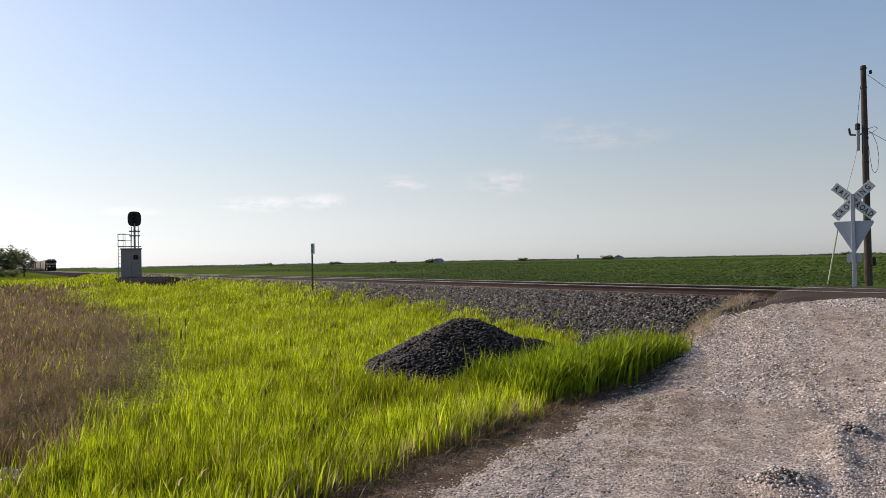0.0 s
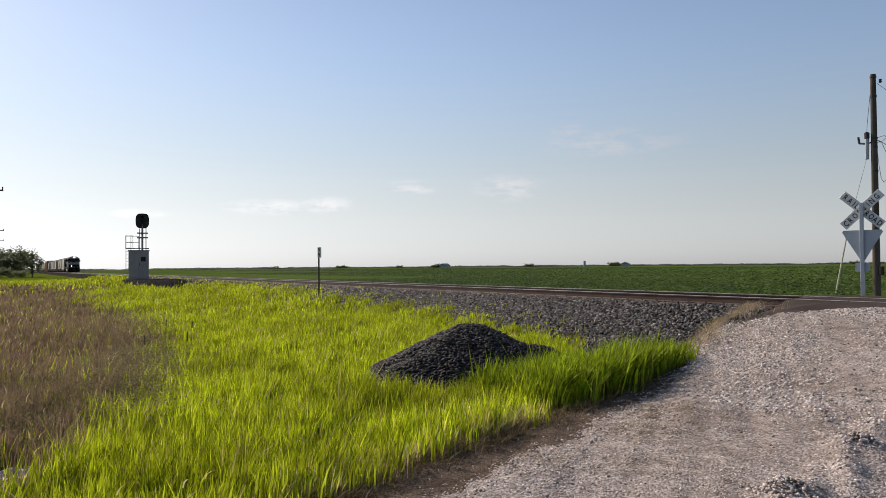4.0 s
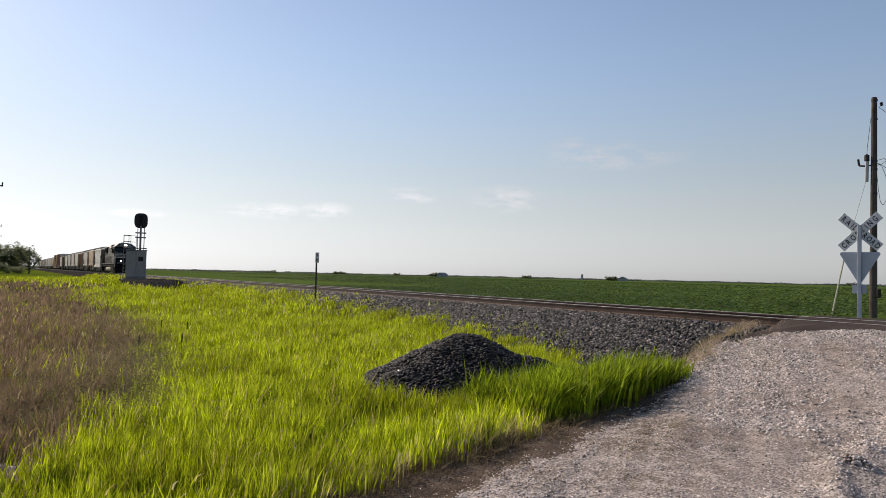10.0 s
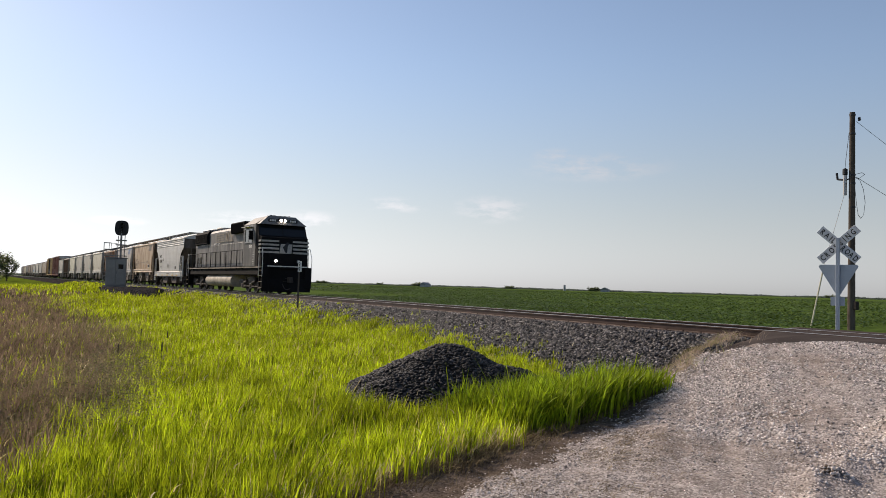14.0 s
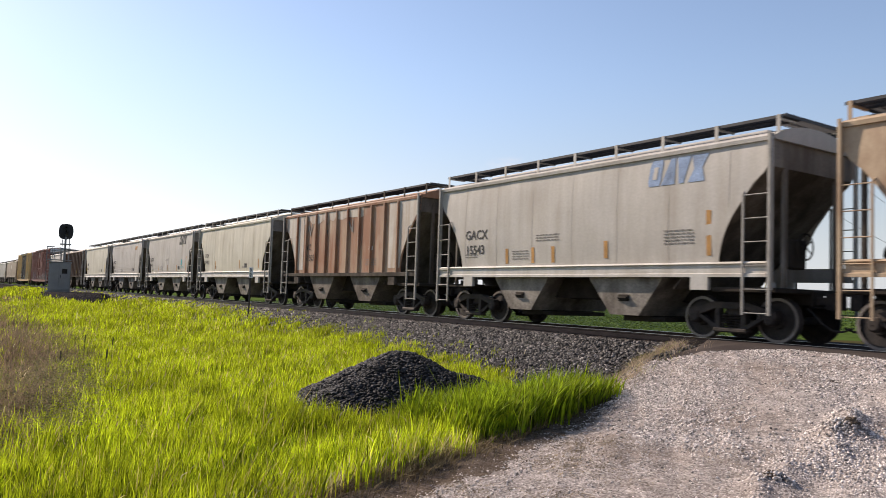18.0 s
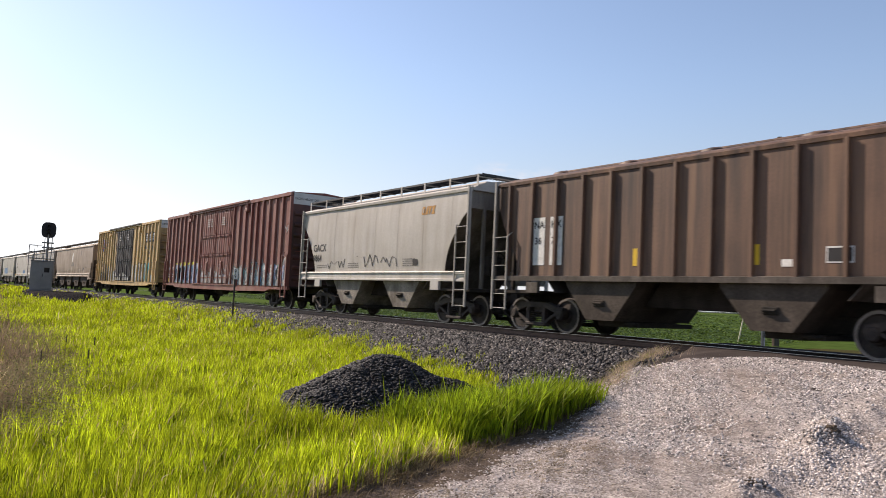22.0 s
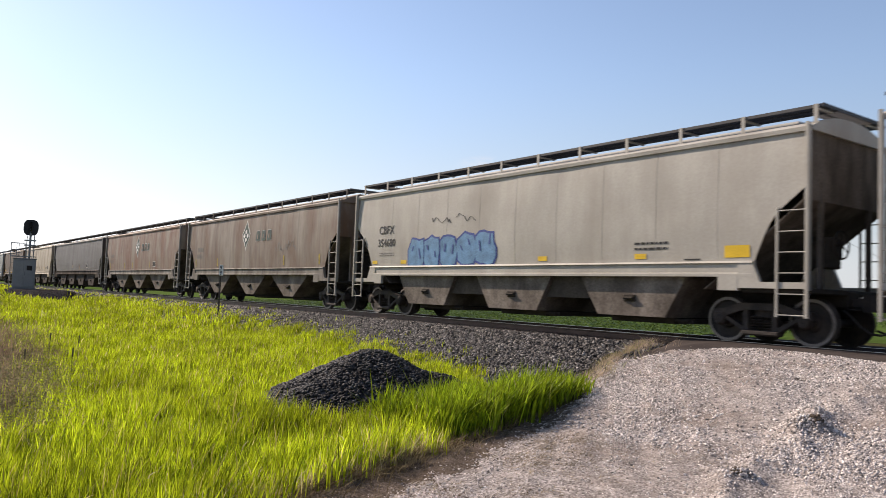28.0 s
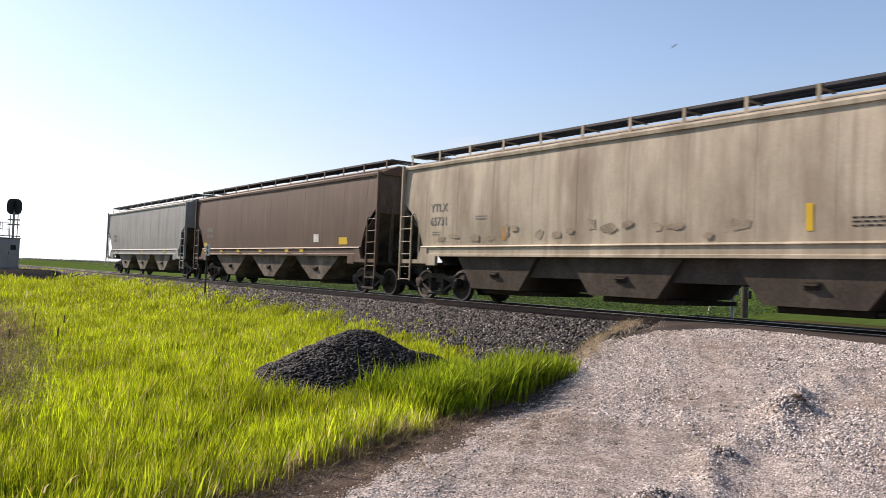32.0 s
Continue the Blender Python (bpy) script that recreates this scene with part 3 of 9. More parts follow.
# ---- train: paint on the sides ----
def letters(text, size, x, z, squeeze=1.0):
    """Flat letters as (u, z) points and faces, from the left end x at height z."""
    cu = bpy.data.curves.new("text", "FONT")
    cu.body, cu.size, cu.resolution_u, cu.offset = text, size, 2, size * 0.018
    ob = bpy.data.objects.new("text", cu)
    me = bpy.data.meshes.new_from_object(ob)
    out = ([(x + v.co.x * squeeze, z + v.co.y) for v in me.vertices], [tuple(p.vertices) for p in me.polygons])
    bpy.data.objects.remove(ob)
    bpy.data.meshes.remove(me)
    bpy.data.curves.remove(cu)
    return out


class Decals:
    """Paint marks on the car's near side, following its curve; each mark a part of its own."""

    def __init__(self, car, side, lift=0.006):
        self.car, self.side, self.lift = car, side, lift

    def put(self, material, pts, faces, level=0, name="painted_mark", stuff=False):
        me = bpy.data.meshes.new(name)
        me.from_pydata([(u, -self.side(u, z) - 0.003 - self.lift * (1 + level), z) for u, z in pts], [], faces)
        me.materials.append(material)
        ob = part("graffiti" if material in SPRAYS else name, me, None, self.car)
        return tagged(ob, kind="stuff") if stuff else ob

    def text(self, material, text, size, x, z, squeeze=1.0, level=0, slant=0.0):
        pts, faces = letters(text, size, x, z, squeeze)
        pts = [(u + slant * (w - z), w) for u, w in pts]
        if size < 0.2:
            self.put(material, pts, faces, level, "small_print", True)
            return
        # letter by letter
        root = list(range(len(pts)))

        def find(i):
            while root[i] != i:
                i = root[i]
            return i
        for f in faces:
            for i in f[1:]:
                root[find(i)] = find(f[0])
        islands = {}
        for f in faces:
            islands.setdefault(find(f[0]), []).append(f)
        for fs in islands.values():
            used = sorted({i for f in fs for i in f})
            at = {i: k for k, i in enumerate(used)}
            self.put(material, [pts[i] for i in used], [tuple(at[i] for i in f) for f in fs], level, "letter")

    def rect(self, material, x0, x1, z0, z1, level=0):
        self.put(material, [(x0, z0), (x1, z0), (x1, z1), (x0, z1)], [(0, 1, 2, 3)], level)

    def bars(self, material, x, z, w, rows, pitch=0.07, t=0.03, level=0):
        pts, faces = [], []
        for k in range(rows):
            u = x
            while u < x + w - 0.02:
                g = random.uniform(0.05, 0.16)
                x1, z0 = min(u + g, x + w), z - k * pitch
                o = len(pts)
                pts += [(u, z0), (x1, z0), (x1, z0 + t), (u, z0 + t)]
                faces.append((o, o + 1, o + 2, o + 3))
                u += g + 0.03
        self.put(material, pts, faces, level, "small_print", True)

    def poly(self, material, pts, level=0):
        self.put(material, pts, [tuple(range(len(pts)))], level)

    def blob(self, material, x, z, w, hgt, n=14, wob=0.12, level=0, lean=0.0):
        pts = []
        for i in range(n):
            t = 2 * math.pi * i / n
            c, d = math.cos(t), math.sin(t)
            k = 1 / max(abs(c), abs(d)) ** 0.55 * (1 + random.uniform(-wob, wob))
            pts.append((x + w / 2 * c * k + lean * d, z + hgt / 2 * d * k))
        self.poly(material, pts, level)


SPRAYS = set()     # paints out of spray cans


# ---- train: covered hopper cars ----
CUTS = {  # inset of the side sheet from the car's end, by height
    "two": ([1.45, 1.62, 2.00, 2.45, 2.85, 3.15, 3.45, 3.55], [1.20, 1.22, 1.15, 0.95, 0.66, 0.44, 0.10, 0.05]),
    "dee": ([1.00, 1.20, 1.45, 1.80, 2.30, 2.80, 3.10, 3.30], [1.30, 1.45, 1.55, 1.55, 1.40, 1.02, 0.60, 0.12]),
    "full": ([1.45, 2.0, 2.4, 2.9, 3.3, 3.6], [0.95, 0.85, 0.55, 0.25, 0.08, 0.05]),
    "three": ([1.45, 1.70, 2.10, 2.42, 2.66, 2.74, 2.78, 2.80], [1.14, 1.08, 0.90, 0.72, 0.50, 0.36, 0.16, 0.10]),
}


def bulge(z):
    return np.interp(z, [1.2, 1.6, 2.3, 3.0, 3.6, 4.0, 4.3], [1.52, 1.55, 1.585, 1.585, 1.565, 1.54, 1.50])


def flat_side(z):
    return 1.50


def shallow_side(z):
    return 1.51


def hopper(label, length, front, body, sill=None, bays=2, cut="two", ribs=0, eave=4.02, top=4.42, decals=None, walk_boards=True, group="cars of the train", dark_end=None, rib_mat=None, full_bays=False):
    """One covered hopper car; its origin is at its middle on the rails."""
    h = length / 2
    car = thing("hopper_car", label, "freight car", group)
    sill = sill or body
    side = (flat_side if cut == "full" else shallow_side) if ribs else bulge
    zc, ic = CUTS[cut]

    def dent(x, z):
        """Buckles of the thin sheets between their posts."""
        if ribs:
            return 0.0
        return 0.018 + 0.014 * noise.noise(Vector((x * 0.7, front, z * 0.55))) + 0.005 * noise.noise(Vector((x * 1.6, front, z * 1.0)))

    # side sheets
    nz, nx = 13, 52
    drop = 0.30 if cut == "dee" else 0.0
    zs = np.linspace(1.45 - drop, eave, nz)
    for q in (-1, 1):
        s = Shape()
        pts = []
        for inner in (0, 1):
            for z in zs:
                xe = h - np.interp(z, zc, ic)
                for i in range(nx + 1):
                    x_ = -xe + 2 * xe * i / nx
                    pts.append((x_, q * (side(z) - 0.02 * inner - dent(x_, z)), z))
        m = nx + 1
        fs = []
        for inner in (0, 1):
            o = inner * nz * m
            for k in range(nz - 1):
                for i in range(nx):
                    fs.append((o + k * m + i, o + k * m + i + 1, o + (k + 1) * m + i + 1, o + (k + 1) * m + i))
        o = nz * m
        for k in range(nz - 1):
            for i in (0, nx):
                fs.append((k * m + i, (k + 1) * m + i, o + (k + 1) * m + i, o + k * m + i))
        for i in range(nx):
            for k in (0, nz - 1):
                fs.append((k * m + i, k * m + i + 1, o + k * m + i + 1, o + k * m + i))
        s.add(pts, fs)
        part("side_sheet", s, body, car, smooth=True)
        # weld seams or ribs
        if ribs:
            xr = h - (1.42 if cut == "two" else 0.55)
            for i in range(ribs):
                x = -xr + 2 * xr * i / (ribs - 1)
                r = Shape().prism([(x - 0.06, q * (side(2) - 0.01)), (x - 0.038, q * 1.59), (x + 0.038, q * 1.59), (x + 0.06, q * (side(2) - 0.01))], "z", 1.46, eave - 0.02)
                part("rib", r, rib_mat or body, car)
        elif cut == "dee":
            for z in (3.58, 3.74, 3.90):
                part("side_bead", Shape().prism([(q * (side(z) - 0.01), z - 0.03), (q * (side(z) + 0.018), z), (q * (side(z) - 0.01), z + 0.03)], "x", -h + 0.12, h - 0.12), body, car)
        else:
            step_ = 1.52
            k = int((h - 1.0) / step_)
            for i in range(-k, k + 1):
                x = i * step_ + 0.2
                s = Shape()
                for z0, z1 in zip(zs[:-1], zs[1:]):
                    if abs(x) < h - np.interp(z0, zc, ic) - 0.1:
                        y0, y1 = q * (side(z0) - dent(x, z0) + 0.003), q * (side(z1) - dent(x, z1) + 0.003)
                        s.add([(x - 0.008, y0, z0), (x + 0.008, y0, z0), (x + 0.008, y1, z1), (x - 0.008, y1, z1),
                               (x - 0.014, y0 - q * 0.02, z0), (x + 0.014, y0 - q * 0.02, z0), (x + 0.014, y1 - q * 0.02, z1), (x - 0.014, y1 - q * 0.02, z1)],
                              [(0, 1, 2, 3), (0, 3, 7, 4), (1, 2, 6, 5)])
                part("weld_seam", s, body, car)
        # eave and its rounded fascia
        y = side(eave)
        s = Shape().prism([(q * (y - 0.06), eave - 0.03), (q * (y + 0.035), eave - 0.03), (q * (y + 0.045), eave + 0.05), (q * (y - 0.02), eave + 0.10), (q * (y - 0.08), eave + 0.10)], "x", -h + 0.04, h - 0.04)
        part("eave", s, body, car, smooth=True)
        # side sill
        s = Shape().prism([(q * 1.50, 1.30), (q * 1.615, 1.30), (q * 1.615, 1.36), (q * 1.585, 1.38), (q * 1.585, 1.54), (q * 1.63, 1.57), (q * 1.60, 1.61), (q * 1.50, 1.61)] if not drop and not ribs else [(q * 1.50, 1.34), (q * 1.60, 1.34), (q * 1.60, 1.46), (q * 1.50, 1.48)] if ribs else [(q * 1.50, 0.92), (q * 1.60, 0.92), (q * 1.615, 0.96), (q * 1.615, 1.26), (q * 1.63, 1.31), (q * 1.50, 1.36)], "x", *((-h + 0.10, h - 0.10) if cut != "three" else (-h + 1.1, h - 1.1)))
        part("side_sill", s, sill, car)
        for e in (-1, 1):
            s = Shape().box(*sorted((e * (h - 1.85), e * (h - 1.42))), q * 1.52, q * 1.617, 1.03, 1.31)
            if not drop:
                part("jacking_plate", s, sill, car)
            if cut == "three":
                s = Shape().prism([(e * (h - 1.42), 1.08), (e * (h - 0.05), 1.08), (e * (h - 0.05), 1.20), (e * (h - 0.95), 1.20), (e * (h - 1.12), 1.60), (e * (h - 1.42), 1.60)], "y", q * 1.52, q * 1.612)
                part("end_sill_plate", s, sill, car)
    # roof
    s = Shape()
    ny = 12
    prof = []
    for i in range(ny + 1):
        y = -1.5 + 3.0 * i / ny
        prof.append((y, eave + 0.06 + (top - eave - 0.06) * (1 - (abs(y) / 1.5) ** 2.4)))
    prof += [(1.45, eave), (-1.45, eave)]
    s.prism(prof, "x", -h + 0.02, h - 0.02)
    part("roof", s, body, car, smooth=True)
    s = Shape().soft_box(-h + 0.9, h - 0.9, -0.30, 0.30, top - 0.02, top + 0.12, 0.04)
    part("trough_hatch", s, body, car)
    # end sheets: upright above, sloping below
    zt = zc[-1]
    slope_in = 2.25 if cut != "three" else 2.1
    for e in (-1, 1):
        top_line = [(h - 0.10, eave + 0.02), (h - 0.10, zt - 0.06)]
        line = [(h - 0.10, zt - 0.06), (h - 0.10 - slope_in, 1.05)]
        for name, ends, paint_ in (("end_sheet", top_line, dark_end or body), ("slope_sheet", line, END_GRIME_SHADE)):
            s, pts = Shape(), []
            for inset in (0.0, 0.03):
                for x, z in ends:
                    y = side(max(z, 1.5)) - 0.03
                    pts += [(e * (x - inset), -y, z), (e * (x - inset), y, z)]
            s.add(pts, [(0, 1, 3, 2), (4, 5, 7, 6), (0, 2, 6, 4), (1, 3, 7, 5), (0, 1, 5, 4), (2, 3, 7, 6)])
            if name == "end_sheet":
                s.prism([(y, z) for y, z in prof[:ny + 1]], "x", e * (h - 0.10), e * (h - 0.13))
            part(name, s, paint_, car)
        for y in (-0.95, 0.95):
            s = Shape().box(e * (h - 0.09), e * (h - 0.17), y - 0.05, y + 0.05, 1.10, zt + 0.3)
            part("end_post", s, dark_end or body, car)
        s = Shape().soft_box(*sorted((e * (h - 1.4), e * (h + 0.02))), -1.5, 1.5, 1.0, 1.10, 0.015)
        part("end_platform", s, UNDER, car)
        for q in (-1, 1):
            s = Shape().box(e * (h - 0.0), e * (h - 0.06), q * 1.535, q * 1.60, 1.05, 2.60 if drop else eave + 0.02)
            part("corner_post", s, sill, car)
            x0, x1 = e * (h - 0.60), e * (h - 0.03)
            ladder(car, x0, x1, q * 1.625, 1.10, 2.95 if cut == "two" else 2.55, 6, LADDER if sill is not body else body, 0.55, None if drop else eave + 0.12)
    # brake gear at the leading end
    s = Shape().lathe([(0.25, 0.0), (0.28, 0.02), (0.28, -0.02), (0.25, 0.0)], (0, 0, 0), "x", 20)
    wheel = part("brake_wheel", s, UNDER, car, m=pose(h + 0.02, -0.45, 1.95))
    spoke = kept("brake_spoke", lambda: Shape().rod((0, 0, 0), (0, 0, 0.265), 0.014, 5).mesh("spoke", UNDER))
    for i in range(6):
        part("spoke", spoke, None, wheel, m=pose(0, 0, 0, 60 * i))
    part("hub", Shape().rod((-0.10, 0, 0), (0.02, 0, 0), 0.035, 8), UNDER, wheel)
    s = Shape().soft_box(h - 0.35, h - 0.1, -0.7, -0.2, 1.5, 2.1, 0.03)
    part("brake_gear", s, UNDER, car)
    s = Shape().rod((-h + 0.5, -0.55, 1.75), (-h + 0.5, 0.55, 1.75), 0.24, 14)
    part("air_tank", s, UNDER, car, smooth=True)
    # hopper bays
    reach = h - 2.7
    pitch = 2 * reach / bays
    a = pitch * 0.41 if full_bays else 1.15 if bays == 2 else 0.84 * reach / (bays - 0.16)
    out = 0.43 if not full_bays else 0.95 if bays == 3 else 0.82
    pitch = 2 * (reach - a) / (bays - 1)
    zt_ = 1.42 - drop
    zo = 0.42 - 0.06 * (drop > 0)
    for k in range(bays):
        c = (k - (bays - 1) / 2) * pitch
        s = Shape()
        s.add([(c - a, -1.46, zt_), (c + a, -1.46, zt_), (c + a, 1.46, zt_), (c - a, 1.46, zt_),
               (c - a + 0.05, -1.45, zt_ - 0.18), (c + a - 0.05, -1.45, zt_ - 0.18), (c + a - 0.05, 1.45, zt_ - 0.18), (c - a + 0.05, 1.45, zt_ - 0.18),
               (c - out, -1.42, zo), (c + out, -1.42, zo), (c + out, 1.42, zo), (c - out, 1.42, zo)],
              [(0, 1, 5, 4), (1, 2, 6, 5), (2, 3, 7, 6), (3, 0, 4, 7), (4, 5, 9, 8), (5, 6, 10, 9), (6, 7, 11, 10), (7, 4, 8, 11), (8, 9, 10, 11), (0, 3, 2, 1)])
        b = part("hopper_bay", s, BAY_BROWN if cut == "full" or full_bays and body not in BAY_DARKER else BAY_DARK if body in BAY_DARKER else BAY_DIRT, car)
        part("vibrator_bracket", Shape().soft_box(c - 0.17, c + 0.17, -1.47, -1.40, 0.74, 0.90, 0.02).rod((c - 0.13, -1.49, 0.82), (c + 0.13, -1.49, 0.82), 0.035, 6), UNDER, b)
        s = Shape().soft_box(c - out * 0.95, c + out * 0.95, -1.0, 1.0, zo - 0.14, zo + 0.01, 0.02)
        s.rod((c + out, -1.02, zo - 0.06), (c + out + 0.35, -1.02, zo - 0.06), 0.04, 6)
        s.box(c + out + 0.02, c + out + 0.42, -1.0, 1.0, zo - 0.12, zo - 0.02)
        part("outlet_gate", s, UNDER, b)
        if k:
            x = c - pitch / 2
            g = pitch / 2 - out
            part("ridge_sheet", Shape().prism([(x - g * 0.72, 0.78), (x + g * 0.72, 0.78), (x + g * 0.45, zt_ - 0.02), (x - g * 0.45, zt_ - 0.02)], "y", *((-1.34, 1.34) if full_bays else (-0.9, 0.9))), BAY_BROWN if full_bays else BAY_SHADE, car)
    s = Shape().soft_box(-h - 0.05, h + 0.05, -0.22, 0.22, 0.76, 1.08, 0.02)
    part("centre_sill", s, UNDER, car)
    # roof walks of open grating
    if walk_boards:
        for q in (-1, 1):
            s = Shape()
            z, ya, yb = top + 0.09, q * 0.70, q * 1.28
            for y in (ya, yb):
                s.box(-h - 0.05, h + 0.05, y - 0.012, y + 0.012, z - 0.03, z + 0.03)
            s.box(-h - 0.05, h + 0.05, (ya + yb) / 2 - 0.008, (ya + yb) / 2 + 0.008, z - 0.025, z + 0.025)
            n = int(length / 0.075)
            for i in range(n + 1):
                x = -h + length * i / n
                s.box(x - 0.007, x + 0.007, min(ya, yb), max(ya, yb), z - 0.025, z + 0.025)
            part("running_board", s, GALV, car)
            k = int(round(length / 1.45))
            for i in range(k + 1):
                x = -h + 0.05 + (length - 0.1) * i / k
                s = Shape().box(x - 0.04, x + 0.04, q * 1.31, q * 1.295, eave + 0.14, z + 0.035)
                s.box(x - 0.03, x + 0.03, min(ya, q * 1.30), max(ya, q * 1.30), z - 0.06, z - 0.03)
                part("walk_bracket", s, sill, car)
        for e in (-1, 1):
            s = Shape().box(e * (h + 0.05), e * (h + 0.02), -1.22, 1.22, top + 0.08, top + 0.15)
            board = part("end_walk", s, GALV, car)
            slat = kept("walk_slat", lambda: Shape().box(-0.27, 0.27, -0.008, 0.008, -0.025, 0.025).mesh("slat", GALV))
            for k in range(11):
                part("slat", slat, None, board, m=pose(e * (h - 0.24), -0.62 + 0.124 * k, top + 0.115))
            part("crossbar", Shape().box(e * (h - 0.24), e * (h - 0.27), -0.63, 0.63, top + 0.07, top + 0.092), GALV, board)
    else:
        for i in range(5):
            x = -h + length * (i + 0.5) / 5
            s = Shape().lathe([(0.0, top + 0.14), (0.3, top + 0.13), (0.42, top + 0.08), (0.45, top - 0.03)], (x, 0, 0), "z", 18)
            part("round_hatch", s, body, car, smooth=True)
    for e in (-1, 1):
        truck(car, e * (h - 1.25), 1.78, front)
    couplers(car, h)
    if decals:
        d = Decals(car, lambda u, z: side(z) - dent(u, z))
        decals(d, h)
    return car


# ---- train: boxcars ----
def boxcar(label, length, front, body, door_mat, ribs, doors, end_band, decals=None, group="cars of the train", end_paint=None):
    h = length / 2
    car = thing("boxcar", label, "freight car", group)
    zb, zt = 0.98, 5.06
    for q in (-1, 1):
        s = Shape().box(-h, doors[0], q * 1.50, q * 1.46, zb, zt)
        part("side_panel", s, body, car)
        s = Shape().box(doors[1], h, q * 1.50, q * 1.46, zb, zt)
        part("side_panel", s, body, car)
        s = Shape().box(doors[0], doors[1], q * 1.50, q * 1.46, zt - 0.22, zt)
        part("lintel", s, body, car)
        for x in ribs:
            r = Shape().prism([(x - 0.075, q * 1.50), (x - 0.06, q * 1.585), (x + 0.06, q * 1.585), (x + 0.075, q * 1.50)], "z", zb + 0.02, zt - 0.14)
            part("rib", r, body, car)
        s = Shape().prism([(q * 1.46, zt - 0.12), (q * 1.60, zt - 0.12), (q * 1.60, zt + 0.02), (q * 1.50, zt + 0.06), (q * 1.44, zt + 0.06)], "x", -h, h)
        part("top_chord", s, body, car)
        s = Shape().prism([(-h, zb - 0.02), (-h, 0.84), (-h + 1.9, 0.84), (-h + 2.4, 0.74), (doors[0] - 0.6, 0.70), (doors[1] + 0.6, 0.70), (h - 2.4, 0.74), (h - 1.9, 0.84), (h, 0.84), (h, zb - 0.02)], "y", q * 1.42, q * 1.56)
        part("side_sill", s, body, car)
        # plug doors with their bars
        mid = (doors[0] + doors[1]) / 2
        for a, b in ((doors[0], mid), (mid, doors[1])):
            s = Shape().box(a + 0.03, b - 0.03, q * 1.47, q * 1.52, zb + 0.06, zt - 0.24)
            w = b - a
            d = part("plug_door", s, door_mat, car)
            for z0, z1 in ((zb + 0.12, zb + 1.46), (zb + 1.64, zb + 2.46), (zb + 2.64, zt - 0.32)):
                part("door_panel", Shape().soft_box(a + 0.14, b - 0.14, *sorted((q * 1.515, q * 1.545)), z0, z1, 0.012), door_mat, d)
            for u in (0.08, 0.36, 0.64, 0.92):
                part("lock_bar", Shape().rod((a + u * w, q * 1.60, zb + 0.02), (a + u * w, q * 1.60, zt - 0.2), 0.024, 6), door_mat, d)
            for z in (zb + 0.35, zb + 1.55, zb + 2.55):
                part("cross_bar", Shape().box(a + 0.04, b - 0.04, q * 1.53, q * 1.59, z - 0.035, z + 0.035), door_mat, d)
            s = Shape().soft_box(a + 0.45 * w, a + 0.55 * w, *sorted((q * 1.54, q * 1.62)), zb + 0.5, zb + 1.2, 0.02)
            part("door_handle", s, door_mat, d)
        part("top_track", Shape().soft_box(doors[0] - 2.4, doors[1] + 2.4, *sorted((q * 1.58, q * 1.66)), zt - 0.03, zt + 0.07, 0.01), door_mat, car)
        for x in (doors[0] - 2.2, doors[1] + 2.0):
            part("track_stop", Shape().soft_box(x, x + 0.34, *sorted((q * 1.50, q * 1.67)), zt - 0.52, zt - 0.34, 0.02).soft_box(x + 0.1, x + 0.2, *sorted((q * 1.50, q * 1.62)), zt - 0.4, zt - 0.02, 0.02), body, car)
        s = Shape().box(doors[0] - 1.2, doors[1] + 1.2, q * 1.54, q * 1.60, zb - 0.03, zb + 0.03)
        part("door_track", s, body, car)
        for e in (-1, 1):
            ladder(car, e * (h - 0.52), e * (h - 0.04), q * 1.615, 0.95, 2.35, 4, body, 0.45)
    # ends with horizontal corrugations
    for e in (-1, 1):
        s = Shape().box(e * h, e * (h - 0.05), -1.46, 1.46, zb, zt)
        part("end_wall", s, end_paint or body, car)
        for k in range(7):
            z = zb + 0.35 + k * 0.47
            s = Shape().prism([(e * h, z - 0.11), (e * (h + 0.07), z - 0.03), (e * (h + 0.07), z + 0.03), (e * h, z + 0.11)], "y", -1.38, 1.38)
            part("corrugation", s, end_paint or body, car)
        s = Shape().box(e * h, e * (h + 0.012), -1.46, 1.46, zt - 0.48, zt + 0.02)
        part("end_band", s, end_band, car, "pale painted height warning band")
        if e > 0:
            pts, fs = letters("EXCESS HEIGHT CAR", 0.14, -1.40, zt - 0.28, 0.85)
            tagged(part("lettering", Shape().add([(h + 0.015, u, w) for u, w in pts], fs), BLACK_PAINT, car), kind="stuff")
            s = Shape()
            for k in range(8):
                s.box(h + 0.013, h + 0.018, 0.45 + k * 0.11, 0.53 + k * 0.11, zt - 0.28, zt - 0.18)
            tagged(part("small_print", s, BLACK_PAINT, car), kind="stuff")
        ladder_end = Shape()
        for k in range(5):
            ladder_end.rod((e * (h + 0.10), -1.32, 1.2 + k * 0.33), (e * (h + 0.10), -0.95, 1.2 + k * 0.33), 0.014, 6)
        part("grab_iron", ladder_end, body, car)
        s = Shape().soft_box(*sorted((e * (h + 0.02), e * (h + 0.35))), -0.75, 0.75, 0.98, 1.06, 0.015)
        part("end_platform", s, UNDER, car)
    s = Shape().prism([(-1.5, zt + 0.03), (1.5, zt + 0.03), (0.0, zt + 0.14)], "x", -h, h)
    part("roof", s, body, car)
    for k in range(14):
        x = -h + length * (k + 0.5) / 14
        part("roof_rib", Shape().prism([(-1.5, zt + 0.03), (-1.5, zt + 0.08), (0, zt + 0.18), (1.5, zt + 0.08), (1.5, zt + 0.03), (0, zt + 0.10)], "x", x - 0.05, x + 0.05), body, car)
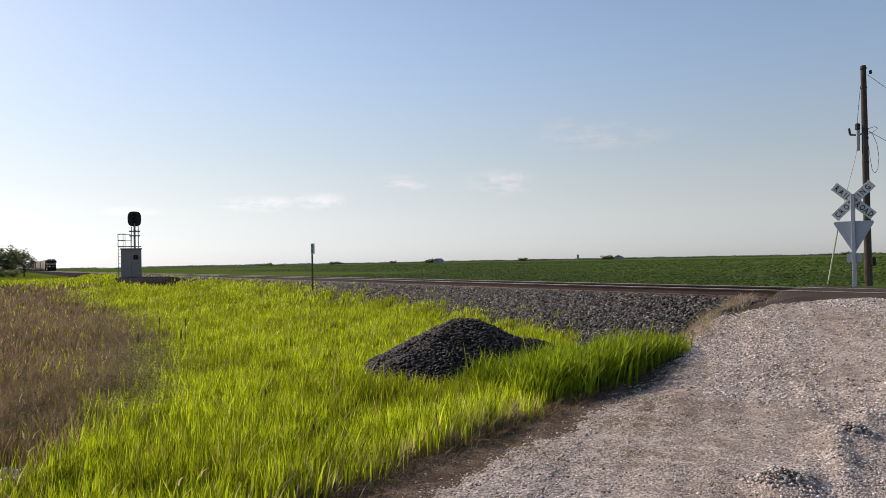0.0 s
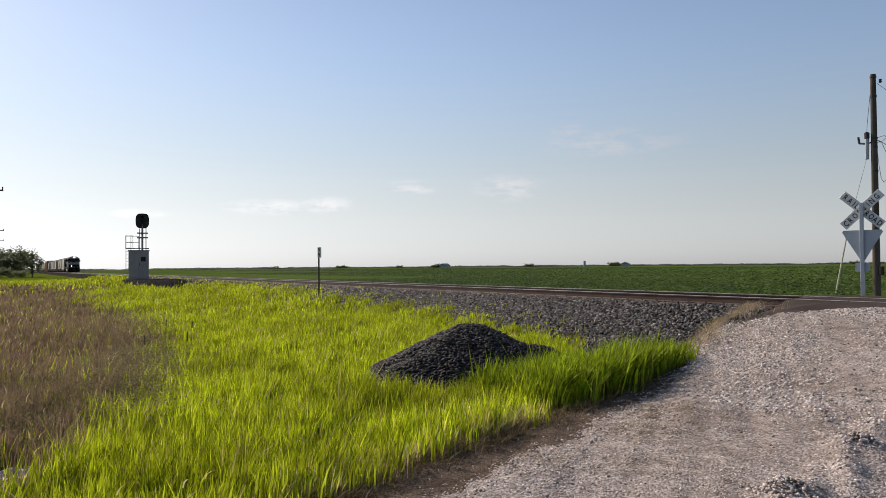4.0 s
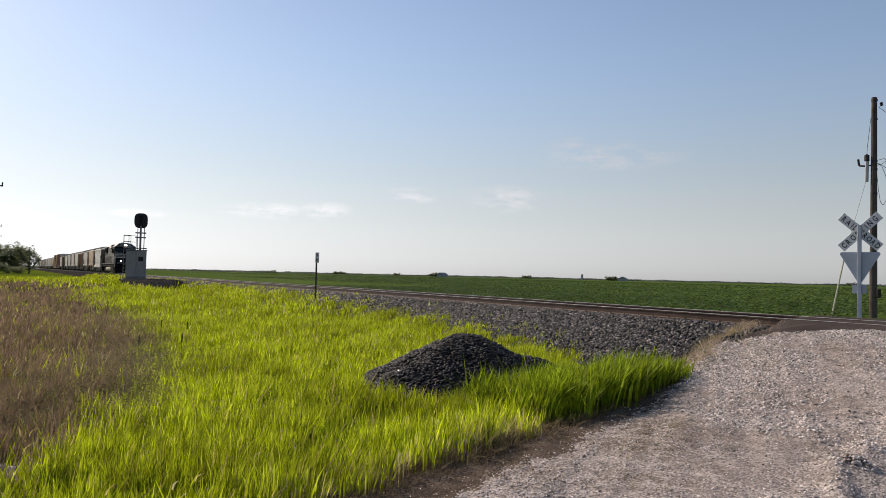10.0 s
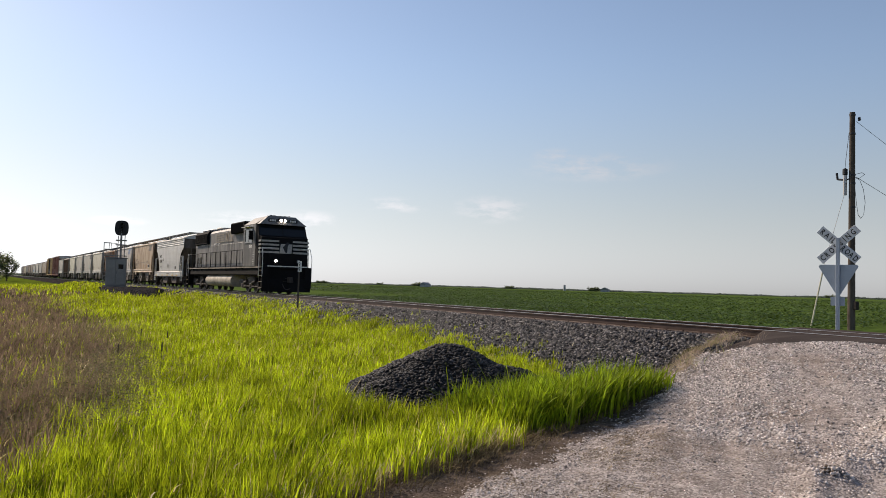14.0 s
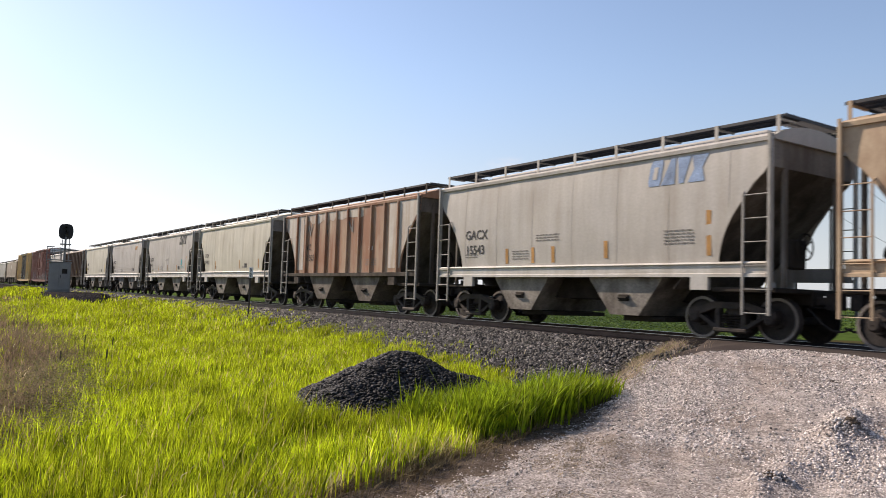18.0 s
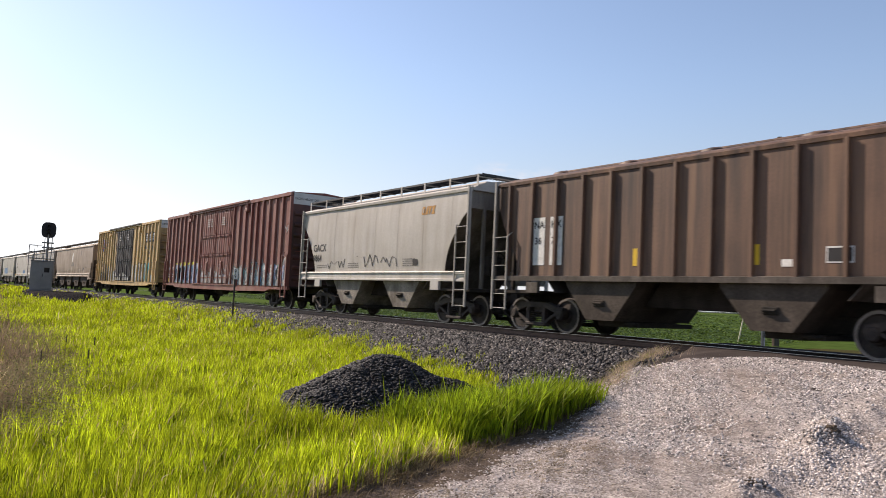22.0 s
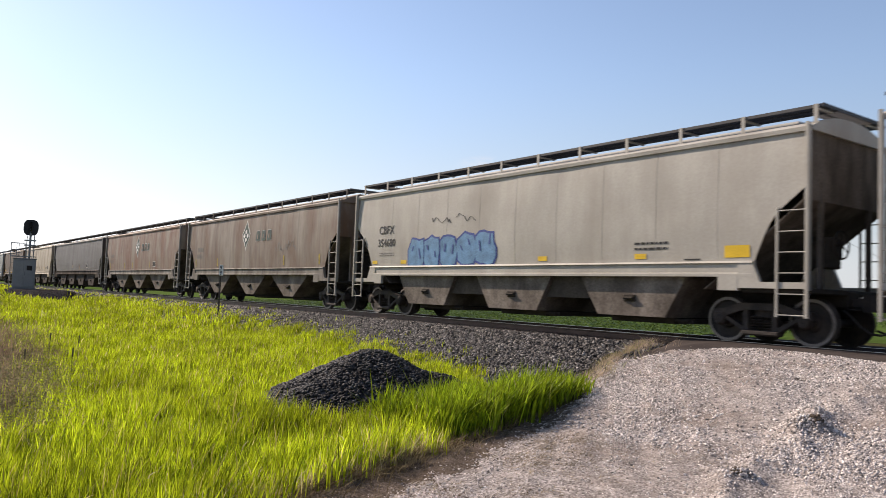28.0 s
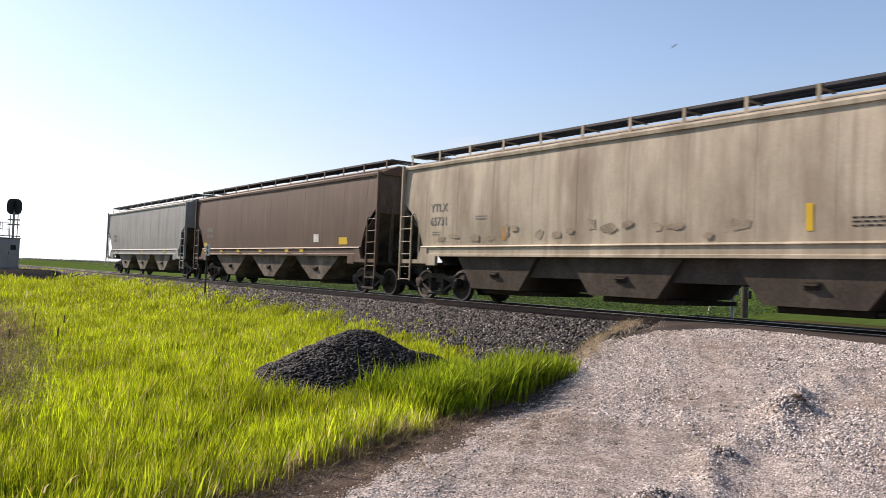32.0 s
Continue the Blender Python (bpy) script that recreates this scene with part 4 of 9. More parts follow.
    part("floor", Shape().box(-h, h, -1.45, 1.45, zb - 0.05, zb + 0.02), UNDER, car)
    part("centre_sill", Shape().soft_box(-h - 0.3, h + 0.3, -0.22, 0.22, 0.72, 1.0, 0.02), UNDER, car)
    for x in (-2.2, 0.4, 2.1):
        part("cross_bearer", Shape().prism([(-1.4, 0.98), (-0.3, 0.62), (0.3, 0.62), (1.4, 0.98)], "x", x - 0.06, x + 0.06), UNDER, car)
    part("air_tank", Shape().rod((-1.6, -0.7, 0.66), (-0.5, -0.7, 0.66), 0.2, 12), UNDER, car, smooth=True)
    part("brake_rod", Shape().rod((-h + 3.2, -0.5, 0.60), (h - 3.2, -0.5, 0.60), 0.02, 5), UNDER, car)
    for e in (-1, 1):
        truck(car, e * (h - 2.35), 1.78, front)
    s = Shape().lathe([(0.25, 0.0), (0.28, 0.02), (0.28, -0.02), (0.25, 0.0)], (h + 0.16, -0.3, 1.6), "x", 20)
    s.rod((h, -0.3, 1.6), (h + 0.16, -0.3, 1.6), 0.03, 6)
    part("brake_wheel", s, UNDER, car)
    couplers(car, h + 0.35)
    if decals:
        d = Decals(car, lambda u, z: 1.50)
        decals(d, h)
    return car

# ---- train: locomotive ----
# nose black is deepened for shade; hood grey is dust plus painted sun glare
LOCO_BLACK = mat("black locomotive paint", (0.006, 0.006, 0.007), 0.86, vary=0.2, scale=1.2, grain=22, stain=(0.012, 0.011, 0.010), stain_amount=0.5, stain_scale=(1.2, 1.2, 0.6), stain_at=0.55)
LOCO_DUST_LIT = mat("dusty sunlit black hood paint", (0.105, 0.101, 0.097), 0.62, vary=0.2, scale=1.2, grain=22, per_object=0.4, stain=(0.225, 0.215, 0.20), stain_amount=0.7, stain_scale=(1.6, 1.6, 0.5), stain_at=0.52)
LOCO_SILL = mat("dusty cream sill stripe", (0.25, 0.215, 0.17), 0.75, vary=0.2, scale=2, grain=20, stain=(0.10, 0.08, 0.06), stain_amount=0.7, stain_scale=(1.5, 1.5, 1.5))
GRILLE_DARK = mat("dark radiator core", (0.008, 0.008, 0.009), 0.9, vary=0.2)
TANK = mat("dusty fuel tank", (0.44, 0.39, 0.32), 0.75, vary=0.2, scale=1.5, grain=20, stain=(0.06, 0.05, 0.04), stain_amount=0.6, stain_scale=(1, 1, 1.5))
CAB_GLASS = mat("dark cab glass", (0.010, 0.012, 0.014), 0.08, vary=0.05, alpha_rough=0.02)
LAMP = glow("lit headlamp", (1.0, 0.93, 0.80, 1), 30.0)
LENS_OFF = mat("unlit lamp glass", (0.35, 0.35, 0.34), 0.15, vary=0.05)
STRIPE = mat("dusty white stripe paint", (0.33, 0.32, 0.30), 0.75, vary=0.2, scale=4, grain=25)
FAN_STEEL = mat("pale fan housing", (0.26, 0.26, 0.26), 0.5, 0.4, vary=0.15)


def loco_frame_mesh():
    s = Shape()
    top = [(-2.55, 0.62), (-2.5, 0.80), (-1.9, 0.82), (-1.2, 0.66), (-0.8, 0.66), (-0.35, 0.98), (0.35, 0.98), (0.8, 0.66), (1.2, 0.66), (1.9, 0.82), (2.5, 0.80), (2.55, 0.62),
           (2.3, 0.52), (1.2, 0.50), (0.5, 0.58), (0.25, 0.48), (-0.25, 0.48), (-0.5, 0.58), (-1.2, 0.50), (-2.3, 0.52)]
    s.prism(top, "y", -0.10, 0.10)
    for x in (-1.72, 0.0, 1.72):
        s.prism([(x - 0.28, 0.34), (x - 0.2, 0.64), (x + 0.2, 0.64), (x + 0.28, 0.34), (x + 0.16, 0.28), (x - 0.16, 0.28)], "y", -0.13, 0.13)
        s.soft_box(x - 0.13, x + 0.13, -0.16, 0.16, 0.36, 0.58, 0.03)
    for x in (-0.86, 0.86):
        s.rod((x, -0.12, 0.30), (x, -0.12, 0.98), 0.04, 6)
        s.rod((x - 0.5, -0.1, 0.40), (x + 0.5, -0.1, 0.40), 0.045, 6)
        s.rod((x - 0.35, -0.14, 0.62), (x + 0.25, -0.14, 0.72), 0.09, 8)
    return s.mesh("side_frame", IRON)


def locomotive(front):
    car = thing("locomotive", "dusty black six-axle diesel freight locomotive with white nose stripes", "locomotive", "vehicles of the train")
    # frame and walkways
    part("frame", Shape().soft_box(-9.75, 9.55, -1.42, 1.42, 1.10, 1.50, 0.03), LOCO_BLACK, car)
    for q in (-1, 1):
        part("sill_stripe", Shape().box(-9.7, 9.3, q * 1.42, q * 1.50, 1.52, 1.62), LOCO_SILL, car, "cream painted sill stripe")
        part("walkway", Shape().box(-9.7, 5.7, q * 0.95, q * 1.50, 1.60, 1.64), LOCO_BLACK, car)
    part("end_deck", Shape().box(-9.8, -8.9, -1.5, 1.5, 1.58, 1.63), LOCO_BLACK, car)
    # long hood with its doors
    hood = part("hood", Shape().prism([(-1.03, 1.62), (1.03, 1.62), (1.03, 4.12), (0.86, 4.30), (-0.86, 4.30), (-1.03, 4.12)], "x", -8.95, 5.7), LOCO_DUST_LIT, car)
    for q in (-1, 1):
        x = -8.8
        while x < 4.9:
            w = 0.72 if int(x * 3) % 4 else 0.58
            part("hood_door", Shape().soft_box(x + 0.02, x + w - 0.02, *sorted((q * 1.02, q * 1.06)), 1.72, 3.22, 0.012), LOCO_DUST_LIT, hood)
            if -8.6 < x < -7.0:
                s = Shape()
                for k in range(7):
                    s.prism([(q * 1.055, 1.95 + k * 0.07), (q * 1.085, 1.96 + k * 0.07), (q * 1.055, 2.0 + k * 0.07)], "x", x + 0.1, x + w - 0.1)
                part("louvre", s, LOCO_BLACK, hood)
            x += w
        for k in range(9):
            x = -2.6 + k * 0.5
            part("upper_door", Shape().soft_box(x, x + 0.46, *sorted((q * 1.02, q * 1.055)), 3.35, 4.05, 0.012), LOCO_DUST_LIT, hood)
        for x in (-7.0, -6.4, -3.3, -2.9, -2.0):
            part("label_plate", Shape().box(x, x + 0.34, q * 1.06, q * 1.068, 3.28, 3.35), WHITE_PAINT, hood)
    # radiators
    rad = part("radiator_housing", Shape().prism([(-1.03, 3.36), (-1.15, 3.42), (-1.18, 4.16), (-1.05, 4.34), (1.05, 4.34), (1.18, 4.16), (1.15, 3.42), (1.03, 3.36)], "x", -8.65, -4.7), LOCO_BLACK, car)
    for q in (-1, 1):
        for a, b in ((-8.5, -6.72), (-6.6, -4.82)):
            part("radiator_core", Shape().box(a, b, q * 1.15, q * 1.188, 3.50, 4.13), GRILLE_DARK, rad)
            n = 16
            bar = Shape().box(-0.016, 0.016, -0.02, 0.02, 3.50, 4.13).mesh("grille_bar", LOCO_BLACK)
            for k in range(n):
                part("grille_bar", bar, None, rad, m=pose(a + (b - a) * (k + 0.5) / n, q * 1.195, 0))
        part("rain_rail", Shape().box(-8.6, -4.75, q * 1.16, q * 1.22, 3.42, 3.47), LOCO_BLACK, rad)
    for x in (-7.75, -6.05, -3.6):
        f = part("cooling_fan", Shape().lathe([(0.78, 4.36), (0.80, 4.50), (0.72, 4.56), (0.66, 4.55), (0.60, 4.46), (0.0, 4.46)], (x, 0, 0), "z", 28), FAN_STEEL, car, smooth=True)
        part("fan_guard", Shape().rod((x - 0.7, 0, 4.57), (x + 0.7, 0, 4.57), 0.015, 5).rod((x, -0.7, 4.57), (x, 0.7, 4.57), 0.015, 5), LOCO_BLACK, f)
    for x in (-1.9, -0.3):
        part("brake_fan", Shape().lathe([(0.55, 4.28), (0.56, 4.40), (0.48, 4.44), (0.0, 4.42)], (x, 0, 0), "z", 24), LOCO_BLACK, car, smooth=True)
    part("exhaust_stack", Shape().soft_box(0.7, 1.5, -0.35, 0.35, 4.28, 4.48, 0.04), LOCO_BLACK, car)
    # air intake behind the cab
    part("intake_housing", Shape().soft_box(1.9, 5.0, -1.30, 1.30, 3.82, 4.52, 0.05), LOCO_BLACK, car)
    for q in (-1, 1):
        part("intake_screen", Shape().box(2.05, 4.8, q * 1.30, q * 1.315, 3.88, 4.44), GRILLE_DARK, car)
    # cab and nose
    cab = part("cab", Shape().prism([(-1.52, 1.62), (1.52, 1.62), (1.52, 4.16), (0.88, 4.64), (-0.88, 4.64), (-1.52, 4.16)], "x", 5.75, 8.25), LOCO_DUST_LIT, car)
    s = Shape()
    s.add([(8.24, -1.52, 1.62), (8.24, 1.52, 1.62), (8.24, 1.52, 4.16), (8.24, 0.88, 4.64), (8.24, -0.88, 4.64), (8.24, -1.52, 4.16),
           (8.75, -1.50, 3.44), (8.75, 1.50, 3.44), (8.45, -1.46, 4.12), (8.45, 1.46, 4.12), (8.34, -0.84, 4.58), (8.34, 0.84, 4.58), (8.75, -1.5, 1.62), (8.75, 1.5, 1.62)],
          [(6, 7, 9, 8), (8, 9, 11, 10), (10, 11, 3, 4), (0, 12, 6, 8, 5), (1, 2, 9, 7, 13), (5, 8, 10, 4), (2, 3, 11, 9), (0, 1, 13, 12), (12, 13, 7, 6), (0, 5, 4, 3, 2, 1)])
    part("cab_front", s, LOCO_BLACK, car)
    brow = [(8.30, -1.50, 4.13), (8.30, 1.50, 4.13), (8.74, 1.44, 4.13), (8.74, -1.44, 4.13), (8.20, -0.88, 4.66), (8.20, 0.88, 4.66), (8.42, 0.84, 4.66), (8.42, -0.84, 4.66)]
    part("cab_brow", Shape().add(brow, [(0, 1, 2, 3), (4, 7, 6, 5), (3, 2, 6, 7), (0, 3, 7, 4), (1, 5, 6, 2), (0, 4, 5, 1)]), LOCO_DUST_LIT, car, "dusty sloping roof brow over the windscreen")
    for a, b in ((-1.42, -0.03), (0.03, 1.42)):
        part("windscreen", Shape().add([(8.755, a, 3.46), (8.755, b, 3.46), (8.475, b, 4.09), (8.475, a, 4.09), (8.70, a, 3.46), (8.70, b, 3.46), (8.42, b, 4.09), (8.42, a, 4.09)],
             [(0, 1, 2, 3), (4, 5, 6, 7), (0, 1, 5, 4), (2, 3, 7, 6), (1, 2, 6, 5), (0, 3, 7, 4)]), CAB_GLASS, car)
    for q in (-1, 1):
        part("side_window", Shape().box(6.2, 6.85, q * 1.51, q * 1.53, 3.10, 3.85), CAB_GLASS, cab)
        part("side_window", Shape().box(6.95, 7.6, q * 1.51, q * 1.53, 3.10, 3.85), CAB_GLASS, cab)
        part("window_frame", Shape().box(6.12, 7.68, q * 1.515, q * 1.56, 3.03, 3.09).box(6.12, 7.68, q * 1.515, q * 1.56, 3.86, 3.91).box(6.12, 6.18, q * 1.515, q * 1.56, 3.09, 3.86).box(7.62, 7.68, q * 1.515, q * 1.56, 3.09, 3.86), FAN_STEEL, cab)
        part("sun_visor", Shape().box(6.1, 7.7, q * 1.52, q * 1.80, 3.97, 4.0), WHITE_PAINT, cab)
        part("mirror", Shape().soft_box(7.78, 7.82, *sorted((q * 1.55, q * 1.78)), 3.2, 3.75, 0.008), LOCO_BLACK, cab)
        part("cab_number", Shape().box(7.0, 7.14, q * 1.522, q * 1.528, 2.72, 2.9).box(7.2, 7.34, q * 1.522, q * 1.528, 2.72, 2.9).box(7.4, 7.54, q * 1.522, q * 1.528, 2.72, 2.9), WHITE_PAINT, cab)
        for k in range(6):
            part("grab_iron", Shape().rod((7.95, q * 1.56, 1.75 + k * 0.14), (8.12, q * 1.56, 1.75 + k * 0.14), 0.012, 5), WHITE_PAINT, cab)
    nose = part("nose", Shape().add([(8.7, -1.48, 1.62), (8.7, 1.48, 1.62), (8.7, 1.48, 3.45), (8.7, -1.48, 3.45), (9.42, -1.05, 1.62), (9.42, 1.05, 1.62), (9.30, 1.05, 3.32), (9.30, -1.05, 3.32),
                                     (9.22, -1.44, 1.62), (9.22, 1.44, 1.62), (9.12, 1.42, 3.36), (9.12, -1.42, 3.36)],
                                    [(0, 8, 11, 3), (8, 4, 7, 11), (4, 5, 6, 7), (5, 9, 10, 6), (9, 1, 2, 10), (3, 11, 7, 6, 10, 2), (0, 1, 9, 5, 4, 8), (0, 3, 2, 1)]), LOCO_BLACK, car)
    for k in range(4):
        z = 2.40 + k * 0.22
        for a, b in ((-1.05, -0.42), (0.42, 1.05)):
            x = 9.428 - 0.12 * (z - 1.62) / 1.6
            part("nose_stripe", Shape().box(x - 0.03, x + 0.004, a, b, z, z + 0.11), STRIPE, nose)
        for q in (-1, 1):
            t0, t1 = (z - 1.62) / 1.62, 0
            a, b = Vector((9.225 - 0.10 * t0, q * (1.445 - 0.02 * t0), z)), Vector((9.425 - 0.12 * t0, q * 1.055, z))
            up = Vector((0, 0, 0.11))
            o = Vector((0.006, q * 0.006, 0))
            part("nose_stripe", Shape().add([a + o, b + o, b + o + up, a + o + up, a - o * 4, b - o * 4, b - o * 4 + up, a - o * 4 + up], [(0, 1, 2, 3), (4, 5, 6, 7), (0, 1, 5, 4), (2, 3, 7, 6), (0, 3, 7, 4), (1, 2, 6, 5)]), STRIPE, nose)
            part("nose_stripe", Shape().box(8.75, 9.16, q * 1.455, q * 1.486, z, z + 0.11), STRIPE, nose)
    x = 9.345
    part("emblem_panel", Shape().add([(9.372, -0.40, 2.40), (9.372, 0.34, 2.40), (9.308, 0.42, 3.17), (9.308, -0.28, 3.17), (9.34, -0.40, 2.40), (9.34, 0.34, 2.40), (9.28, 0.42, 3.17), (9.28, -0.28, 3.17)], [(0, 1, 2, 3), (4, 7, 6, 5), (0, 4, 5, 1), (1, 5, 6, 2), (2, 6, 7, 3), (3, 7, 4, 0)]), STRIPE, nose, "white emblem panel")
    x = 9.376
    part("nose_emblem", Shape().add([(x, -0.05, 2.45), (x, 0.07, 2.45), (x, 0.10, 2.85), (x - 0.045, 0.22, 3.0), (x - 0.05, 0.1, 3.1), (x - 0.04, -0.02, 2.98), (x - 0.025, -0.2, 2.75), (x - 0.02, -0.16, 2.68)], [(0, 1, 2, 3, 4, 5, 6, 7)]), BLACK_PAINT, nose, "plain black emblem shape")
    # lamps and boards
    for y in (-0.13, 0.13):
        part("headlamp", Shape().lathe([(0.0, 0.03), (0.075, 0.02), (0.085, -0.08)], (8.66, y, 4.40), "x", 14), LAMP, car, "lit headlamp")
    part("headlamp_bezel", Shape().soft_box(8.50, 8.64, -0.28, 0.28, 4.28, 4.52, 0.03), LOCO_BLACK, car)
    for y in (-0.62, 0.62):
        part("number_board", Shape().soft_box(8.48, 8.66, y - 0.28, y + 0.28, 4.28, 4.48, 0.02), BLACK_PAINT, car)
        s = Shape()
        for k in range(4):
            s.box(8.661, 8.666, y - 0.2 + k * 0.1, y - 0.13 + k * 0.1, 4.32, 4.44)
        part("number_bar", s, WHITE_PAINT, car)
    part("ditch_lamp", Shape().lathe([(0.0, 0.04), (0.075, 0.02), (0.085, -0.1)], (9.58, -0.66, 1.95), "x", 14), LAMP, car, "lit ditch lamp")
    part("ditch_lamp", Shape().lathe([(0.0, 0.04), (0.09, 0.02), (0.10, -0.1)], (9.58, 0.72, 1.95), "x", 14), LENS_OFF, car, "unlit ditch lamp")
    for y in (-0.66, 0.72):
        part("lamp_bracket", Shape().soft_box(9.42, 9.55, y - 0.13, y + 0.13, 1.66, 2.06, 0.02), LOCO_BLACK, car)
    part("anticlimber", Shape().soft_box(9.3, 9.72, -1.25, 1.25, 1.48, 1.66, 0.03), LOCO_BLACK, car)
    part("deck_edge", Shape().box(9.72, 9.735, -1.2, 1.2, 1.60, 1.66), WHITE_PAINT, car)
    part("pilot", Shape().box(9.45, 9.6, -1.4, 1.4, 0.55, 1.5), LOCO_BLACK, car)
    part("plough", Shape().add([(9.6, -1.5, 0.92), (9.6, 1.5, 0.92), (9.6, 1.5, 0.14), (9.6, -1.5, 0.14), (10.05, 0, 0.92), (10.2, 0, 0.14), (9.5, -1.5, 0.92), (9.5, 1.5, 0.92), (9.5, 1.5, 0.14), (9.5, -1.5, 0.14)],
                               [(0, 4, 5, 3), (4, 1, 2, 5), (6, 0, 3, 9), (1, 7, 8, 2), (6, 7, 1, 4, 0), (9, 3, 5, 2, 8), (6, 9, 8, 7)]), LOCO_BLACK, car)
    # steps and rails
    for e in (-1, 1):
        for q in (-1, 1):
            w = part("step_well", Shape().box(*sorted((e * 9.05, e * 9.12)), q * 1.1, q * 1.5, 0.35, 1.6).box(*sorted((e * 9.68, e * 9.72)), q * 1.1, q * 1.5, 0.35, 1.6), LOCO_BLACK, car)
            for z in (0.36, 0.70, 1.04, 1.36):
                part("step", Shape().box(*sorted((e * 9.1, e * 9.7)), q * 1.12, q * 1.52, z, z + 0.03), LOCO_SILL, w)
            part("corner_rail", Shape().pipe([(e * 9.7, q * 1.5, 1.0), (e * 9.72, q * 1.5, 2.1), (e * 9.5, q * 1.46, 2.7), (e * 9.5, q * 0.9, 2.7)], 0.02, 6), WHITE_PAINT, car)
            part("corner_rail", Shape().pipe([(e * 9.08, q * 1.52, 1.0), (e * 9.08, q * 1.52, 2.62)], 0.02, 6), WHITE_PAINT, car)
    for q in (-1, 1):
        part("hand_rail", Shape().rod((-9.1, q * 1.46, 2.66), (5.6, q * 1.46, 2.66), 0.022, 6), LOCO_BLACK, car)
        for k in range(12):
            x = -9.0 + k * 1.32
            part("stanchion", Shape().box(x - 0.025, x + 0.025, q * 1.44, q * 1.48, 1.40, 2.68), LOCO_BLACK, car)
    part("end_hand_rail", Shape().pipe([(-9.6, -1.4, 2.66), (-9.6, 1.4, 2.66)], 0.02, 6), LOCO_BLACK, car)
    for k in range(4):
        part("end_stripe", Shape().box(-8.97, -8.945, -1.0, 1.0, 2.5 + k * 0.22, 2.62 + k * 0.22), WHITE_PAINT, car)
    # tanks and boxes under the frame
    tank = [(q * (1.0 + 0.42 * math.cos(a_)), 0.72 + 0.40 * math.sin(a_)) for q, turns in ((1, range(-90, 91, 15)), (-1, range(90, -91, -15))) for a_ in map(radians, turns)]
    part("fuel_tank", Shape().prism(tank, "x", -3.9, 2.8), TANK, car, smooth=True)
    for q in (-1, 1):
        part("air_reservoir", Shape().rod((-4.0, q * 1.2, 1.30), (-0.4, q * 1.2, 1.30), 0.17, 14), TANK, car, smooth=True)
        for x in (-8.3, -6.3, 6.0, 7.8):
            part("sand_bracket", Shape().soft_box(x, x + 0.5, *sorted((q * 1.05, q * 1.4)), 1.12, 1.42, 0.03), TANK, car)
    # three-axle trucks
    for e in (-1, 1):
        t = part("truck", Shape().soft_box(-0.5, 0.5, -0.95, 0.95, 0.62, 0.95, 0.04).soft_box(-2.3, 2.3, -0.3, 0.3, 0.5, 0.7, 0.04).rod((0, 0, 0.8), (0, 0, 1.12), 0.4, 14), IRON, car, m=pose(e * 6.35, 0, 0))
        for y in (-1.02, 1.02):
            part("side_frame", kept("loco_frame", loco_frame_mesh), None, t, m=pose(0, y, 0))
        for x in (-1.72, 0.0, 1.72):
            w = part("wheelset", kept("wheels", wheelset_mesh), None, t, m=pose(x, 0, 0.457))
            SPIN.append((w, x, 0.457, front))
    couplers(car, 9.85)
    # roof gear
    part("horn", Shape().rod((6.1, -0.3, 4.74), (6.6, -0.3, 4.74), 0.05, 8, 0.09).rod((6.1, -0.12, 4.8), (6.7, -0.12, 4.8), 0.05, 8, 0.08).rod((6.15, -0.2, 4.6), (6.15, -0.2, 4.78), 0.03, 6), FAN_STEEL, car)
    part("air_conditioner", Shape().soft_box(6.8, 7.8, -0.5, 0.5, 4.62, 4.74, 0.04), LOCO_BLACK, car)
    for y in (-0.45, 0.45):
        part("antenna", Shape().pipe([(8.0, y - 0.18, 4.62), (8.0, y - 0.18, 4.74), (8.0, y + 0.18, 4.74), (8.0, y + 0.18, 4.62)], 0.012, 5), LOCO_BLACK, car)
    # markings on the hood
    d = Decals(car, lambda u, z: 1.062)
    for k in range(4):
        d.rect(LOCO_SILL, -2.6, -0.5, 3.38 + k * 0.17, 3.46 + k * 0.17)
    d.poly(LOCO_SILL, [(-0.2, 3.36), (0.0, 3.36), (0.35, 3.78), (0.35, 3.36), (0.6, 3.36), (0.75, 4.02), (0.5, 4.02), (0.2, 3.6), (0.2, 4.02), (-0.05, 4.02)])
    d.poly(LOCO_SILL, [(0.85, 3.36), (1.5, 3.36), (1.62, 3.76), (1.1, 3.84), (1.12, 3.9), (1.6, 3.9), (1.6, 4.02), (0.95, 4.02), (0.9, 3.7), (1.4, 3.6), (1.38, 3.5), (0.85, 3.5)])
    return car

# ---- train: the cars in their order ----
SPEED = 20.2          # metres a second
HALF = 20.0           # the moment for which the places below hold
TRAIN = []            # the things of the train and the x of their middle at that moment

C_WHITE = paint("pale grey hopper paint", (0.56, 0.56, 0.53), (0.36, 0.35, 0.32), 0.4)
C_TAN = paint("tan hopper paint", (0.46, 0.355, 0.24), (0.25, 0.145, 0.085), 0.75, 0.53, (1.3, 1.3, 0.6))
C_GREY = paint("light grey hopper paint", (0.44, 0.415, 0.38), (0.30, 0.26, 0.21), 0.45)
C_CREAM = paint("cream hopper paint", (0.54, 0.51, 0.42), (0.32, 0.28, 0.20), 0.45)
C_SILL = paint("dirty white sill paint", (0.49, 0.475, 0.445), (0.30, 0.26, 0.21), 0.5)
C_RUST = paint("rusted orange paint", (0.255, 0.110, 0.056), (0.43, 0.33, 0.235), 0.65, 0.55, (1.6, 1.6, 0.35))
